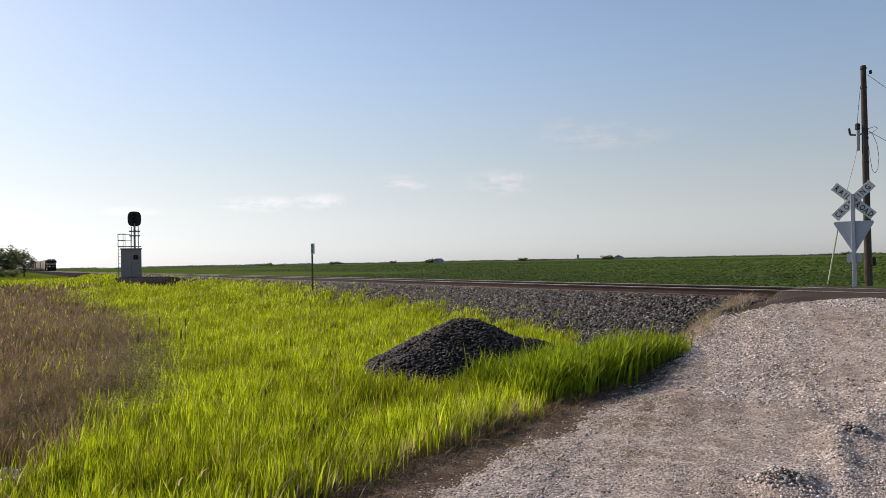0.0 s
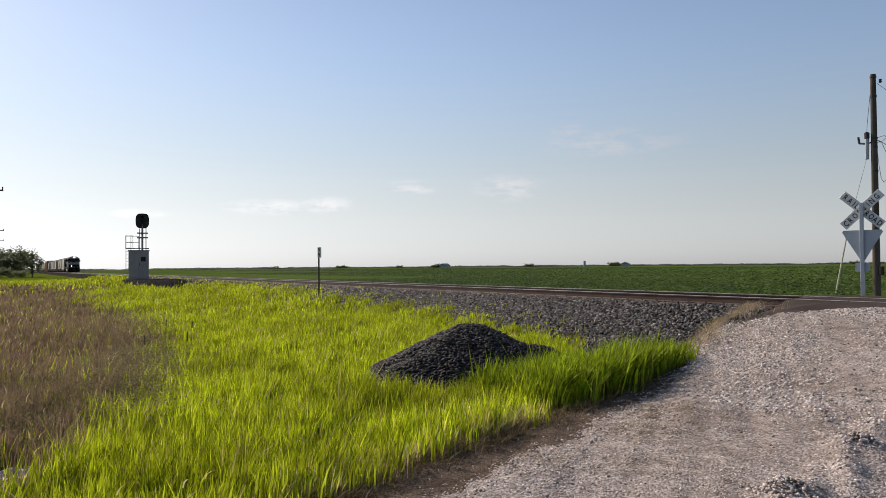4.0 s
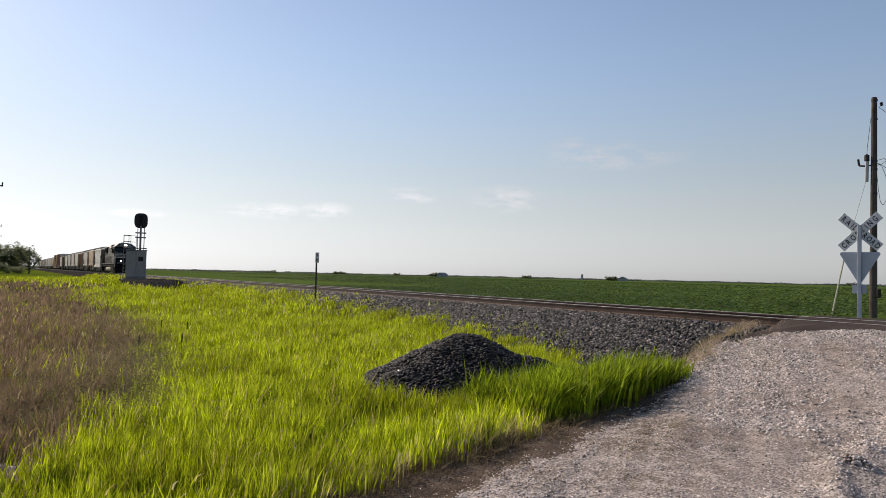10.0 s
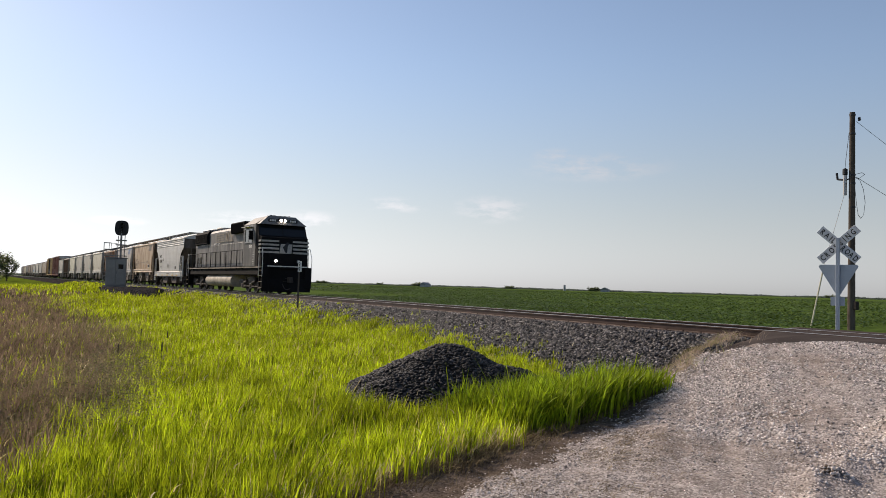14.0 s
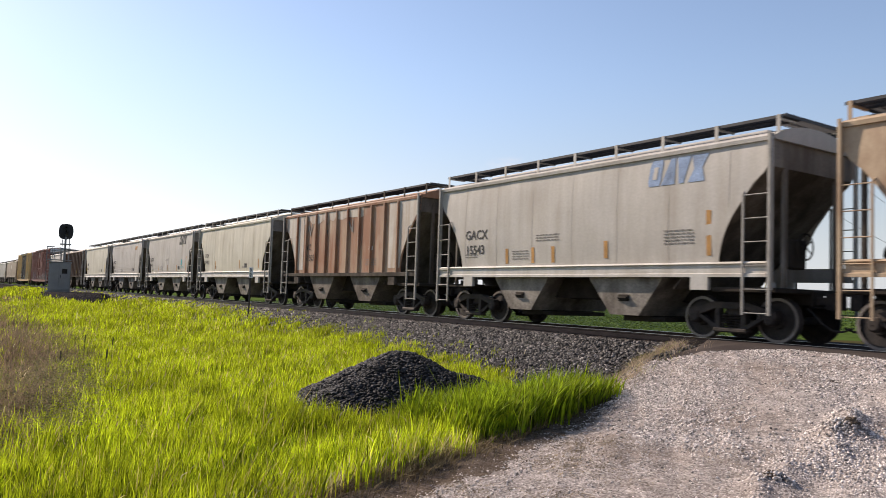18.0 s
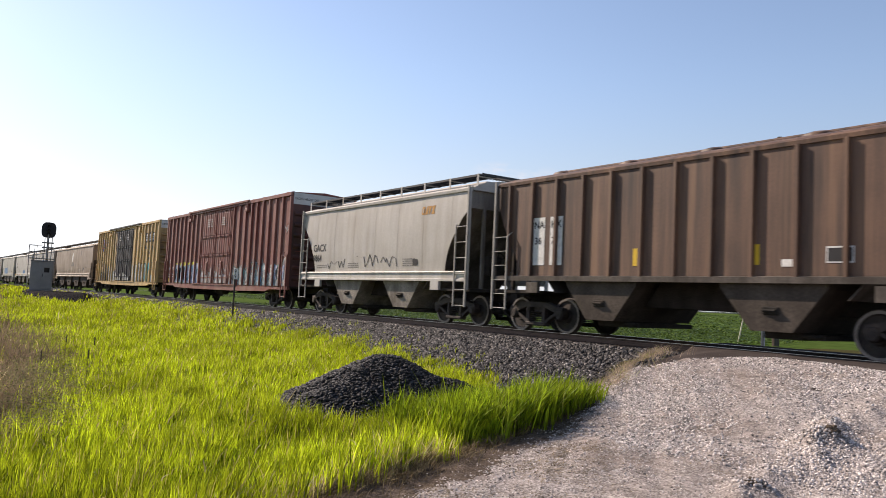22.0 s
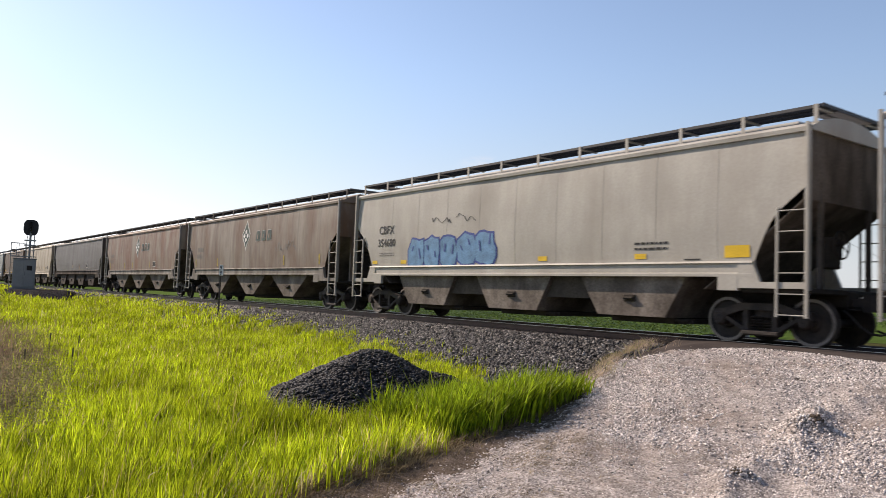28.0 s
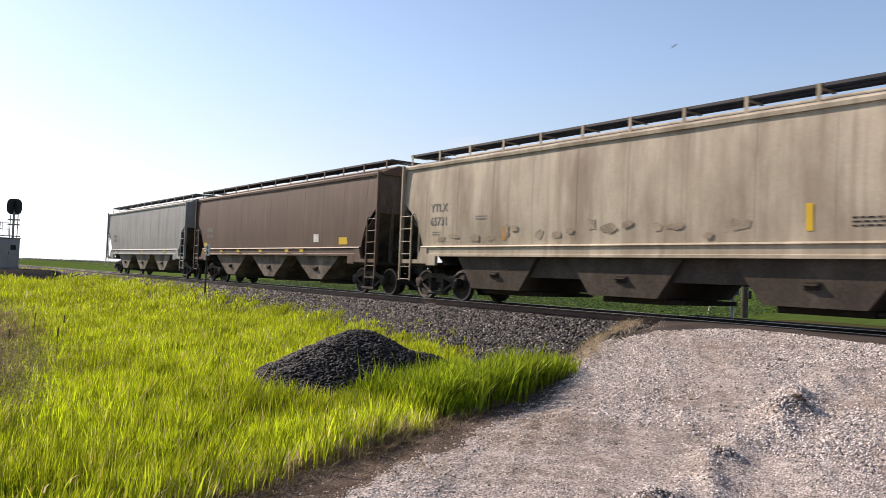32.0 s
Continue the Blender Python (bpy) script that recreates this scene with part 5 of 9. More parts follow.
C_PATCH = paint("weathered pale patch", (0.50, 0.47, 0.42), (0.30, 0.17, 0.09), 0.6)
C_BROWN = paint("dull brown rusted paint", (0.130, 0.073, 0.048), (0.040, 0.026, 0.021), 0.85, 0.54, (3.2, 3.2, 0.16), 0.62, 0.14, (0.235, 0.135, 0.080), 0.6)
C_BOX = paint("oxide red boxcar paint", (0.180, 0.053, 0.042), (0.24, 0.128, 0.102), 0.7, 0.54, (1.8, 1.8, 0.3), 0.62, 0.16)
C_YELLOW = paint("ochre yellow boxcar paint", (0.56, 0.39, 0.17), (0.31, 0.20, 0.105), 0.75, 0.56, (1.9, 1.9, 0.3), 0.62, 0.14)
# boxcar end paints mix dirt with the shadow on the end walls
C_YELLOW_END = paint("dirty shaded ochre boxcar end", (0.36, 0.245, 0.11), (0.10, 0.07, 0.045), 0.8, 0.5, (1.2, 1.2, 0.6))
C_BOX_END = paint("dirty shaded red boxcar end", (0.10, 0.042, 0.036), (0.05, 0.03, 0.026), 0.8, 0.5, (1.2, 1.2, 0.6))
C_DOOR = paint("sooty black door paint", (0.020, 0.019, 0.020), (0.10, 0.092, 0.088), 0.6, 0.58, (2, 2, 0.8))
C_SAND = paint("dirty sand-grey hopper paint", (0.315, 0.250, 0.188), (0.165, 0.115, 0.078), 0.65, 0.53, (0.9, 0.9, 0.4))
C_DUST = paint("dusty grey hopper paint", (0.33, 0.315, 0.29), (0.22, 0.20, 0.17), 0.5)
C_STONE = paint("stone grey hopper paint", (0.385, 0.365, 0.325), (0.25, 0.225, 0.19), 0.5, 0.53, (1.0, 1.0, 0.3))
C_UMBER = paint("rust-stained grey hopper paint", (0.235, 0.205, 0.17), (0.135, 0.080, 0.052), 0.8, 0.50, (1.1, 1.1, 0.35), 0.62, 0.08, (0.10, 0.075, 0.06), 0.5)
C_RUSSET = paint("heavily rusted hopper paint", (0.165, 0.083, 0.052), (0.24, 0.205, 0.165), 0.85, 0.52, (1.1, 1.1, 0.32), 0.62, 0.12, (0.10, 0.045, 0.03), 0.6)
C_LEAD = paint("lead grey hopper paint", (0.122, 0.118, 0.115), (0.072, 0.068, 0.065), 0.6, 0.5, (1.3, 1.3, 0.3), 0.62, 0.08, (0.20, 0.195, 0.187), 0.3)
C_SANDY = paint("sandy cream hopper paint", (0.45, 0.395, 0.305), (0.19, 0.145, 0.10), 0.65, 0.54, (1.1, 1.1, 0.35), 0.62, 0.08, (0.22, 0.17, 0.12), 0.5)
C_COCOA = paint("cocoa brown hopper paint", (0.078, 0.046, 0.032), (0.13, 0.085, 0.06), 0.5)
C_BLUISH = paint("bluish grey hopper paint", (0.27, 0.285, 0.285), (0.17, 0.17, 0.165), 0.5)
BAY_DARKER += [C_STONE, C_UMBER, C_RUSSET, C_COCOA, C_BROWN, C_RUST, C_WHITE]
PEEL = mat("bared brown undercoat", (0.285, 0.235, 0.175), 0.8, vary=0.3, scale=4)
END_WHITE = mat("pale end band", (0.50, 0.50, 0.49), 0.7, vary=0.1)
SPRAY_BLUE = mat("blue spray paint", (0.10, 0.22, 0.37), 0.6, vary=0.25, scale=4)
SPRAY_TEAL = mat("teal spray paint", (0.06, 0.33, 0.36), 0.6, vary=0.25, scale=4)
SPRAY_WHITE = mat("white spray paint", (0.52, 0.53, 0.52), 0.6, vary=0.25, scale=4)
SPRAY_BLACK = mat("black spray paint", (0.02, 0.02, 0.022), 0.6, vary=0.25, scale=4)
SPRAY_YELLOW = mat("yellow spray paint", (0.62, 0.52, 0.05), 0.6, vary=0.25, scale=4)
SPRAY_VIOLET = mat("violet spray paint", (0.20, 0.17, 0.38), 0.6, vary=0.25, scale=4)
def spray(name, colours, scale, height=None):
    """Overlapping clouds of sprayed colour; height: where its upper edge fades out, unevenly."""
    m = bpy.data.materials.new(name)
    m.use_nodes = True
    n, l = m.node_tree.nodes, m.node_tree.links
    co = n.new("ShaderNodeTexCoord")
    mp = n.new("ShaderNodeMapping")
    mp.inputs["Scale"].default_value = (1.0, 1.0, 0.55)
    l.new(co.outputs["Object"], mp.inputs["Vector"])
    t = n.new("ShaderNodeTexNoise")
    t.inputs["Scale"].default_value, t.inputs["Detail"].default_value, t.inputs["Distortion"].default_value = scale, 2.5, 1.6
    l.new(mp.outputs[0], t.inputs["Vector"])
    r = n.new("ShaderNodeValToRGB")
    e = r.color_ramp.elements
    for i, c in enumerate(colours):
        p = 0.30 + 0.40 * i / (len(colours) - 1)
        x = e[i] if i < 2 else e.new(p)
        x.position, x.color = p, c + (1,)
    l.new(t.outputs["Fac"], r.inputs["Fac"])
    b = n["Principled BSDF"]
    b.inputs["Roughness"].default_value = 0.65
    l.new(r.outputs["Color"], b.inputs["Base Color"])
    if height:
        sp = n.new("ShaderNodeSeparateXYZ")
        l.new(co.outputs["Object"], sp.inputs[0])
        w = n.new("ShaderNodeTexNoise")
        w.inputs["Scale"].default_value, w.inputs["Detail"].default_value, w.inputs["Roughness"].default_value = 1.6, 5.0, 0.62
        l.new(co.outputs["Object"], w.inputs["Vector"])
        wr = n.new("ShaderNodeMapRange")
        for key, value in (("From Min", 0.25), ("From Max", 0.75), ("To Min", -0.75), ("To Max", 0.75)):
            wr.inputs[key].default_value = value
        l.new(w.outputs["Fac"], wr.inputs["Value"])
        ad = n.new("ShaderNodeMath")
        ad.operation = "ADD"
        l.new(sp.outputs["Z"], ad.inputs[0])
        l.new(wr.outputs[0], ad.inputs[1])
        al = n.new("ShaderNodeMapRange")
        for key, value in (("From Min", height - 0.12), ("From Max", height + 0.14), ("To Min", 0.92), ("To Max", 0.0)):
            al.inputs[key].default_value = value
        l.new(ad.outputs[0], al.inputs["Value"])
        l.new(al.outputs[0], b.inputs["Alpha"])
    SPRAYS.add(m)
    return m


SPRAY_MIX = spray("faded mixed spray paint", ((0.10, 0.05, 0.045), (0.36, 0.34, 0.32), (0.16, 0.14, 0.15), (0.12, 0.25, 0.30), (0.42, 0.41, 0.38), (0.10, 0.055, 0.05)), 2.6, 1.80)
SPRAY_COOL = spray("violet and blue spray paint", ((0.03, 0.03, 0.04), (0.20, 0.26, 0.46), (0.46, 0.47, 0.50), (0.17, 0.13, 0.30), (0.07, 0.30, 0.34), (0.03, 0.03, 0.04)), 2.4)
SPRAYS |= {SPRAY_BLUE, SPRAY_TEAL, SPRAY_WHITE, SPRAY_BLACK, SPRAY_YELLOW, SPRAY_VIOLET}
SPRAY_DUST = spray("pale weathered overspray", ((0.34, 0.30, 0.28), (0.50, 0.49, 0.47), (0.20, 0.13, 0.12), (0.30, 0.36, 0.42), (0.46, 0.44, 0.42)), 1.6, 1.75)
SPRAY_GREY = spray("grey and white spray paint", ((0.30, 0.29, 0.22), (0.55, 0.55, 0.52), (0.22, 0.22, 0.20), (0.50, 0.50, 0.46), (0.34, 0.28, 0.12)), 1.7)
LOGO_BLUE = mat("faded blue logo paint", (0.20, 0.28, 0.42), 0.7, vary=0.3, scale=3)
LOGO_RED = mat("red arrow paint", (0.50, 0.05, 0.035), 0.6, vary=0.15, scale=3)
LOGO_NAVY = mat("blue arrow paint", (0.03, 0.055, 0.22), 0.6, vary=0.15, scale=3)
LOGO_GREEN = mat("dark green logo paint", (0.03, 0.055, 0.045), 0.6, vary=0.2, scale=3)


def block_logo(d, material, x, z, w, hgt, ground=None):
    """Four heavy slanted plain shapes in place of a maker's mark."""
    k, q = w / 4.2, hgt
    sl = lambda u, v: (x + u * k + 0.16 * v * q, z + v * q)
    g = ground or C_GREY
    d.poly(material, [sl(*p) for p in ((0.12, 0), (0.9, 0), (0.98, 0.2), (0.98, 0.8), (0.9, 1), (0.12, 1), (0.02, 0.8), (0.02, 0.2))])
    d.poly(g, [sl(*p) for p in ((0.34, 0.26), (0.66, 0.26), (0.66, 0.74), (0.34, 0.74))], 1)
    d.poly(material, [sl(*p) for p in ((1.05, 0), (2.05, 0), (1.85, 1), (1.5, 1))])
    d.poly(material, [sl(*p) for p in ((2.35, 0), (2.68, 0), (2.95, 1), (2.0, 1))])
    d.poly(material, [sl(*p) for p in ((3.0, 0), (4.15, 0), (3.85, 0.5), (4.15, 1), (3.0, 1), (3.3, 0.5))])


def leaf_logo(d, pale, dark, x, z, s):
    """A pale diamond leaf with a dark heart."""
    pts = [(0, -0.75), (0.12, -0.5), (0.42, -0.15), (0.5, 0.1), (0.25, 0.4), (0, 0.8), (-0.25, 0.4), (-0.5, 0.1), (-0.42, -0.15), (-0.12, -0.5)]
    d.poly(pale, [(x + a * s, z + b * s) for a, b in pts])
    d.poly(dark, [(x + a * s * 0.84, z + 0.02 + b * s * 0.84) for a, b in pts], 1)
    for a, b in ((0, 0.22), (0, -0.22), (0.2, 0), (-0.2, 0)):
        d.blob(pale, x + a * s, z + b * s * 0.9, 0.22 * s, 0.2 * s, 12, 0.02, 2)


def throw_up(d, x0, x1, z, hgt, fill, edge, n):
    """A row of fat painted shapes with dark outlines; nothing that can be read."""
    w = (x1 - x0) / n
    for i in range(n):
        x = x0 + w * (i + 0.5)
        lean = random.uniform(-0.08, 0.08)
        zz = z + random.uniform(-0.05, 0.05)
        st = random.getstate()
        d.blob(edge, x, zz, w * 1.06 + 0.06, hgt + 0.09, 15, 0.11, 0, lean)
        random.setstate(st)
        d.blob(fill if not isinstance(fill, tuple) else fill[i % len(fill)], x, zz, w * 1.06 - 0.05, hgt - 0.04, 15, 0.11, 1, lean)
        for u in (-0.22, 0.20):
            a, b = x + u * w + random.uniform(-0.06, 0.06), zz + random.uniform(-0.2, 0.15) * hgt
            c, e = random.uniform(-0.12, 0.12), random.uniform(0.14, 0.34) * hgt
            d.poly(edge, [(a, b), (a + 0.055, b), (a + c + 0.055, b + e), (a + c, b + e)], 2)


def scrawl(d, material, x, z, w, hgt, n=9):
    """A thin spray-can scrawl."""
    a = None
    for i in range(n):
        b = (x + w * i / (n - 1) + random.uniform(-0.05, 0.05), z + random.uniform(-0.5, 0.5) * hgt)
        if a:
            t = 0.022
            d.poly(material, [(a[0] - t, a[1]), (a[0] + t, a[1]), (b[0] + t, b[1]), (b[0] - t, b[1])])
        a = b


def tags(d, h, material, xs_, z=1.42, w=0.3):
    for x in xs_:
        d.rect(material, x, x + w, z, z + 0.10, 22)


def marks_a(d, h):
    d.text(BLACK_PAINT, "SHPX", 0.38, -h + 1.78, 2.60)
    d.text(BLACK_PAINT, "433768", 0.38, -h + 1.78, 2.17)
    d.text(BLACK_PAINT, "LD LMT 232300", 0.13, -h + 1.85, 1.78)
    d.text(BLACK_PAINT, "LT WT   53700", 0.13, -h + 1.85, 1.62)
    d.rect(BLACK_PAINT, -h + 3.40, -h + 3.66, 2.30, 2.58)
    d.rect(C_WHITE, -h + 3.42, -h + 3.64, 2.32, 2.56, 1)
    d.text(BLACK_PAINT, "C", 0.16, -h + 3.48, 2.35, 1, 2)
    d.bars(FADED_PAINT, -h + 5.22, 2.0, 0.9, 5)
    d.rect(BLACK_PAINT, h - 3.35, h - 2.9, 1.56, 1.78)
    d.rect(BLACK_PAINT, -h + 2.45, -h + 2.62, 1.10, 1.22, 22)
    d.rect(C_WHITE, -h + 2.47, -h + 2.60, 1.12, 1.20, 23)
    d.bars(FADED_PAINT, -h + 5.3, 1.14, 1.6, 1, 0.1, 0.06, 22)
    tags(d, h, YELLOW_TAG, [-h + 0.6, -h + 3.4, -h + 5.55, -h + 7.7, h - 2.2], 0.98, w=0.46)


def marks_b(d, h):
    block_logo(d, FADED_PAINT, h - 2.95, 3.38, 1.55, 0.55, C_TAN)
    d.text(BLACK_PAINT, "GACX", 0.36, -h + 1.36, 2.44)
    d.text(BLACK_PAINT, "11564", 0.34, -h + 1.40, 2.00)
    d.bars(FADED_PAINT, -h + 1.42, 1.86, 0.8, 2)
    d.rect(BLACK_PAINT, -h + 2.92, -h + 3.10, 2.22, 2.46)
    d.rect(C_TAN, -h + 2.935, -h + 3.085, 2.235, 2.445, 1)
    d.poly(FADED_PAINT, [(-h + 2.0, 2.22), (h - 4.2, 2.30), (h - 4.2, 2.33), (-h + 2.0, 2.25)])
    for x in (-h + 3.9, -h + 6.0, -h + 7.7):
        d.rect(ORANGE_TAG, x, x + 0.14, 1.70, 2.1)
    d.rect(WHITE_PAINT, h - 3.0, h - 2.45, 1.76, 2.06)
    d.rect(BLACK_PAINT, h - 2.97, h - 2.48, 1.79, 2.03, 1)
    d.bars(FADED_PAINT, h - 3.6, 2.4, 0.8, 3)
    d.rect(BLACK_PAINT, h - 2.5, h - 2.1, 1.84, 2.04)


def marks_c(d, h):
    block_logo(d, LOGO_BLUE, h - 3.1, 3.34, 1.55, 0.58)
    d.text(BLACK_PAINT, "GACX", 0.38, -h + 1.40, 2.42)
    d.text(BLACK_PAINT, "15543", 0.37, -h + 1.42, 1.98)
    d.bars(FADED_PAINT, -h + 1.4, 1.95, 0.6, 2)
    d.bars(FADED_PAINT, h - 2.6, 2.3, 0.8, 5)
    for x, z in ((-h + 3.3, 1.68), (-h + 4.4, 1.68), (-h + 5.2, 1.68), (h - 4.4, 1.75), (h - 1.5, 1.75)):
        d.rect(ORANGE_TAG, x, x + 0.12, z, z + (0.95 if x > h - 2 else 0.42))
    d.bars(FADED_PAINT, -h + 3.6, 2.0, 0.7, 4)
    d.bars(FADED_PAINT, -h + 4.6, 2.4, 0.9, 3)


def marks_d(d, h):
    for e in (-1, 1):
        d.poly(C_PATCH, [(e * (h - 0.14), 3.56), (e * (h - 0.70), 2.90), (e * (h - 1.20), 2.02), (e * (h - 1.26), 1.62), (e * (h - 2.05), 1.62), (e * (h - 2.05), 3.94), (e * (h - 0.14), 3.94)], 0)
    jagged(d, C_PATCH, -h + 2.0, h - 4.0, 3.94, 3.62, 0.12, 0)
    for i, (x, c) in enumerate(((-h + 2.2, "W"), (-h + 4.1, "S"), (-h + 6.1, "N"), (-h + 7.9, "I"))):
        d.text(FADED_PAINT, c, 0.7, x, 3.05, 1, 2)
    d.text(BLACK_PAINT, "WC", 0.36, -h + 2.2, 2.45, 1, 2)
    d.text(BLACK_PAINT, "81 503", 0.36, -h + 2.2, 2.0, 1, 2)
    d.rect(WHITE_PAINT, -h + 7.9, -h + 8.2, 2.3, 2.45)
    d.bars(FADED_PAINT, -h + 7.7, 1.95, 0.8, 4)


def marks_e(d, h):
    d.text(FADED_PAINT, "USOX", 0.30, -h + 1.1, 2.42)
    d.text(FADED_PAINT, "188421", 0.30, -h + 1.1, 2.05)
    scrawl(d, BLACK_PAINT, -h + 3.0, 1.82, 0.4, 0.25, 6)
    d.bars(FADED_PAINT, h - 4.0, 1.85, 0.7, 2)
    d.rect(BLACK_PAINT, h - 3.6, h - 3.25, 1.8, 2.0)
    for x in (-h + 3.0, h - 4.4, h - 1.7):
        d.rect(ORANGE_TAG, x, x + 0.1, 1.75, 2.2)


def marks_f(d, h):
    block_logo(d, BLACK_PAINT, h - 3.18, 3.38, 1.5, 0.56)
    d.text(BLACK_PAINT, "GACX", 0.38, -h + 1.05, 2.42)
    d.text(BLACK_PAINT, "9941", 0.36, -h + 1.05, 2.02)
    d.bars(FADED_PAINT, -h + 1.4, 1.85, 0.6, 2)
    for x in (-h + 3.4, -h + 5.6, h - 3.6, h - 1.55):
        d.rect(ORANGE_TAG, x, x + 0.11, 1.72, 2.1 if x < h - 2 else 2.6)
    d.bars(FADED_PAINT, -h + 3.9, 2.0, 0.6, 4)
    d.bars(FADED_PAINT, -h + 5.2, 2.5, 0.8, 2)
    d.rect(BLACK_PAINT, h - 3.3, h - 2.9, 1.8, 2.02)
    d.blob(SPRAY_TEAL, h - 2.5, 2.25, 0.3, 0.4, 10, 0.3)
    d.bars(SPRAY_TEAL, h - 2.7, 1.95, 0.7, 2)


def marks_g(d, h, number="9758"):
    block_logo(d, ORANGE_TAG, h - 2.6, 3.42, 0.75, 0.26)
    d.text(BLACK_PAINT, "GACX", 0.40, -h + 1.05, 2.42)
    d.text(BLACK_PAINT, number, 0.38, -h + 1.05, 2.02)
    d.bars(FADED_PAINT, -h + 1.4, 1.85, 0.9, 2)
    d.bars(FADED_PAINT, -h + 4.0, 1.9, 0.8, 3)
    d.bars(FADED_PAINT, h - 3.6, 2.0, 0.8, 4)
    d.rect(BLACK_PAINT, h - 3.0, h - 2.7, 1.8, 2.0)


def marks_h(d, h):
    d.text(BLACK_PAINT, "088403", 0.33, -h + 1.15, 2.02)
    d.bars(BLACK_PAINT, -h + 1.35, 2.45, 0.8, 1, 0.3, 0.2)
    d.rect(YELLOW_TAG, -h + 1.0, -h + 1.12, 1.9, 2.6)
    d.rect(YELLOW_TAG, h - 1.6, h - 1.48, 1.8, 2.5)
    d.bars(FADED_PAINT, h - 4.2, 1.95, 0.7, 3)
    d.rect(BLACK_PAINT, h - 3.2, h - 2.85, 1.8, 2.02)


def marks_i(d, h):
    d.rect(WHITE_PAINT, -h + 1.5, -h + 1.95, 1.75, 3.0)
    d.rect(WHITE_PAINT, -h + 2.15, -h + 2.6, 1.75, 3.0)
    d.text(BLACK_PAINT, "NA", 0.26, -h + 1.55, 2.72, 1, 1)
    d.text(BLACK_PAINT, "HX", 0.26, -h + 2.18, 2.72, 1, 1)
    d.text(BLACK_PAINT, "36", 0.26, -h + 1.58, 2.30, 1, 1)
    d.text(BLACK_PAINT, "79", 0.26, -h + 2.2, 2.30, 1, 1)
    for x in (-h + 4.9, h - 4.2):
        d.rect(YELLOW_TAG, x, x + 0.14, 1.7, 2.1)
    d.rect(WHITE_PAINT, h - 2.75, h - 2.25, 1.72, 2.02)
    d.rect(BLACK_PAINT, h - 2.72, h - 2.28, 1.75, 1.99, 1)
    d.rect(WHITE_PAINT, h - 3.6, h - 3.25, 1.66, 1.8)


def marks_j(d, h):
    marks_g(d, h, "9864")
    scrawl(d, BLACK_PAINT, -h + 2.4, 1.95, 1.3, 0.5, 12)
    scrawl(d, BLACK_PAINT, -h + 4.6, 2.0, 1.6, 0.5, 14)
    scrawl(d, SPRAY_BLACK, h - 5.0, 1.95, 1.2, 0.4, 10)


def over_ribs(d, material, ribs, a, b, z0, z1):
    """Paint that runs on over the ribs' faces."""
    for x in ribs:
        if a < x < b:
            zt = z1 + random.uniform(-0.12, 0.08)
            d.rect(material, x - 0.058, x + 0.058, z0, zt, 17)


def jagged(d, material, a, b, z0, z1, rough_=0.14, level=0):
    pts = [(a, z0), (b, z0)]
    n = max(4, int((b - a) / 0.28))
    for i in range(n + 1):
        pts.append((b - (b - a) * i / n, z1 + random.uniform(-rough_, rough_)))
    d.poly(material, pts, level)


def marks_box_red(d, h):
    d.text(WHITE_PAINT, "TII", 0.30, -8.68, 2.20)
    d.text(WHITE_PAINT, "194", 0.32, -8.72, 1.76, 0.8)
    d.text(WHITE_PAINT, "89", 0.32, -7.92, 1.76, 0.8)
    d.bars(WHITE_PAINT, -8.7, 1.48, 0.42, 2, 0.14, 0.06)
    d.bars(WHITE_PAINT, -7.95, 1.48, 0.42, 2, 0.14, 0.06)
    d.rect(YELLOW_TAG, -8.72, -8.34, 1.06, 1.26)
    d.rect(YELLOW_TAG, 7.72, 8.22, 1.02, 1.24)
    jagged(d, SPRAY_YELLOW, -7.52, -2.75, 1.0, 2.20, 0.05)
    jagged(d, SPRAY_COOL, -7.38, -2.85, 1.02, 2.08, 0.08, 1)
    over_ribs(d, SPRAY_COOL, RIBS_RED, -7.3, -2.9, 1.02, 2.12)
    throw_up(d, -7.2, -5.2, 1.58, 0.75, (SPRAY_WHITE, SPRAY_BLUE), SPRAY_BLACK, 3)
    jagged(d, SPRAY_DUST, 2.3, 9.1, 1.0, 2.5, 0.05)
    jagged(d, SPRAY_MIX, 2.3, 8.8, 1.0, 2.4, 0.05, 1)
    over_ribs(d, SPRAY_MIX, RIBS_RED, 2.3, 8.6, 1.0, 2.3)
    for k in range(9):
        x, z = 2.6 + k * 0.70, random.uniform(1.3, 1.6)
        d.blob((SPRAY_WHITE, SPRAY_GREY, SPRAY_TEAL, SPRAY_BLACK, SPRAY_WHITE, SPRAY_BLUE)[k % 6], x, z, random.uniform(0.25, 0.5), random.uniform(0.35, 0.8), 12, 0.35, 2 + k % 2)
        d.blob((SPRAY_BLACK, SPRAY_MIX, SPRAY_DUST)[k % 3], x + 0.06, z - 0.04, random.uniform(0.1, 0.22), random.uniform(0.15, 0.4), 10, 0.35, 4)
        scrawl(d, SPRAY_BLACK, x - 0.3, z + 0.1, 0.55, 0.6, 6)
    jagged(d, SPRAY_COOL, 7.75, 8.9, 1.28, 1.9, 0.1, 2)
    for a, b in ((-2.3, -0.4), (-0.05, 1.9)):
        jagged(d, SPRAY_DUST, a, b, 1.06, 2.4, 0.05, 10)
        scrawl(d, SPRAY_BLACK, a + 0.1, 1.6, b - a - 0.2, 0.8, 14)
    scrawl(d, SPRAY_WHITE, h - 0.62, 3.5, 0.40, 0.45, 12)
    for x in (-1.2, 0.9):
        d.bars(WHITE_PAINT, x - 0.35, 4.45, 0.8, 4, 0.12, 0.05, 12)


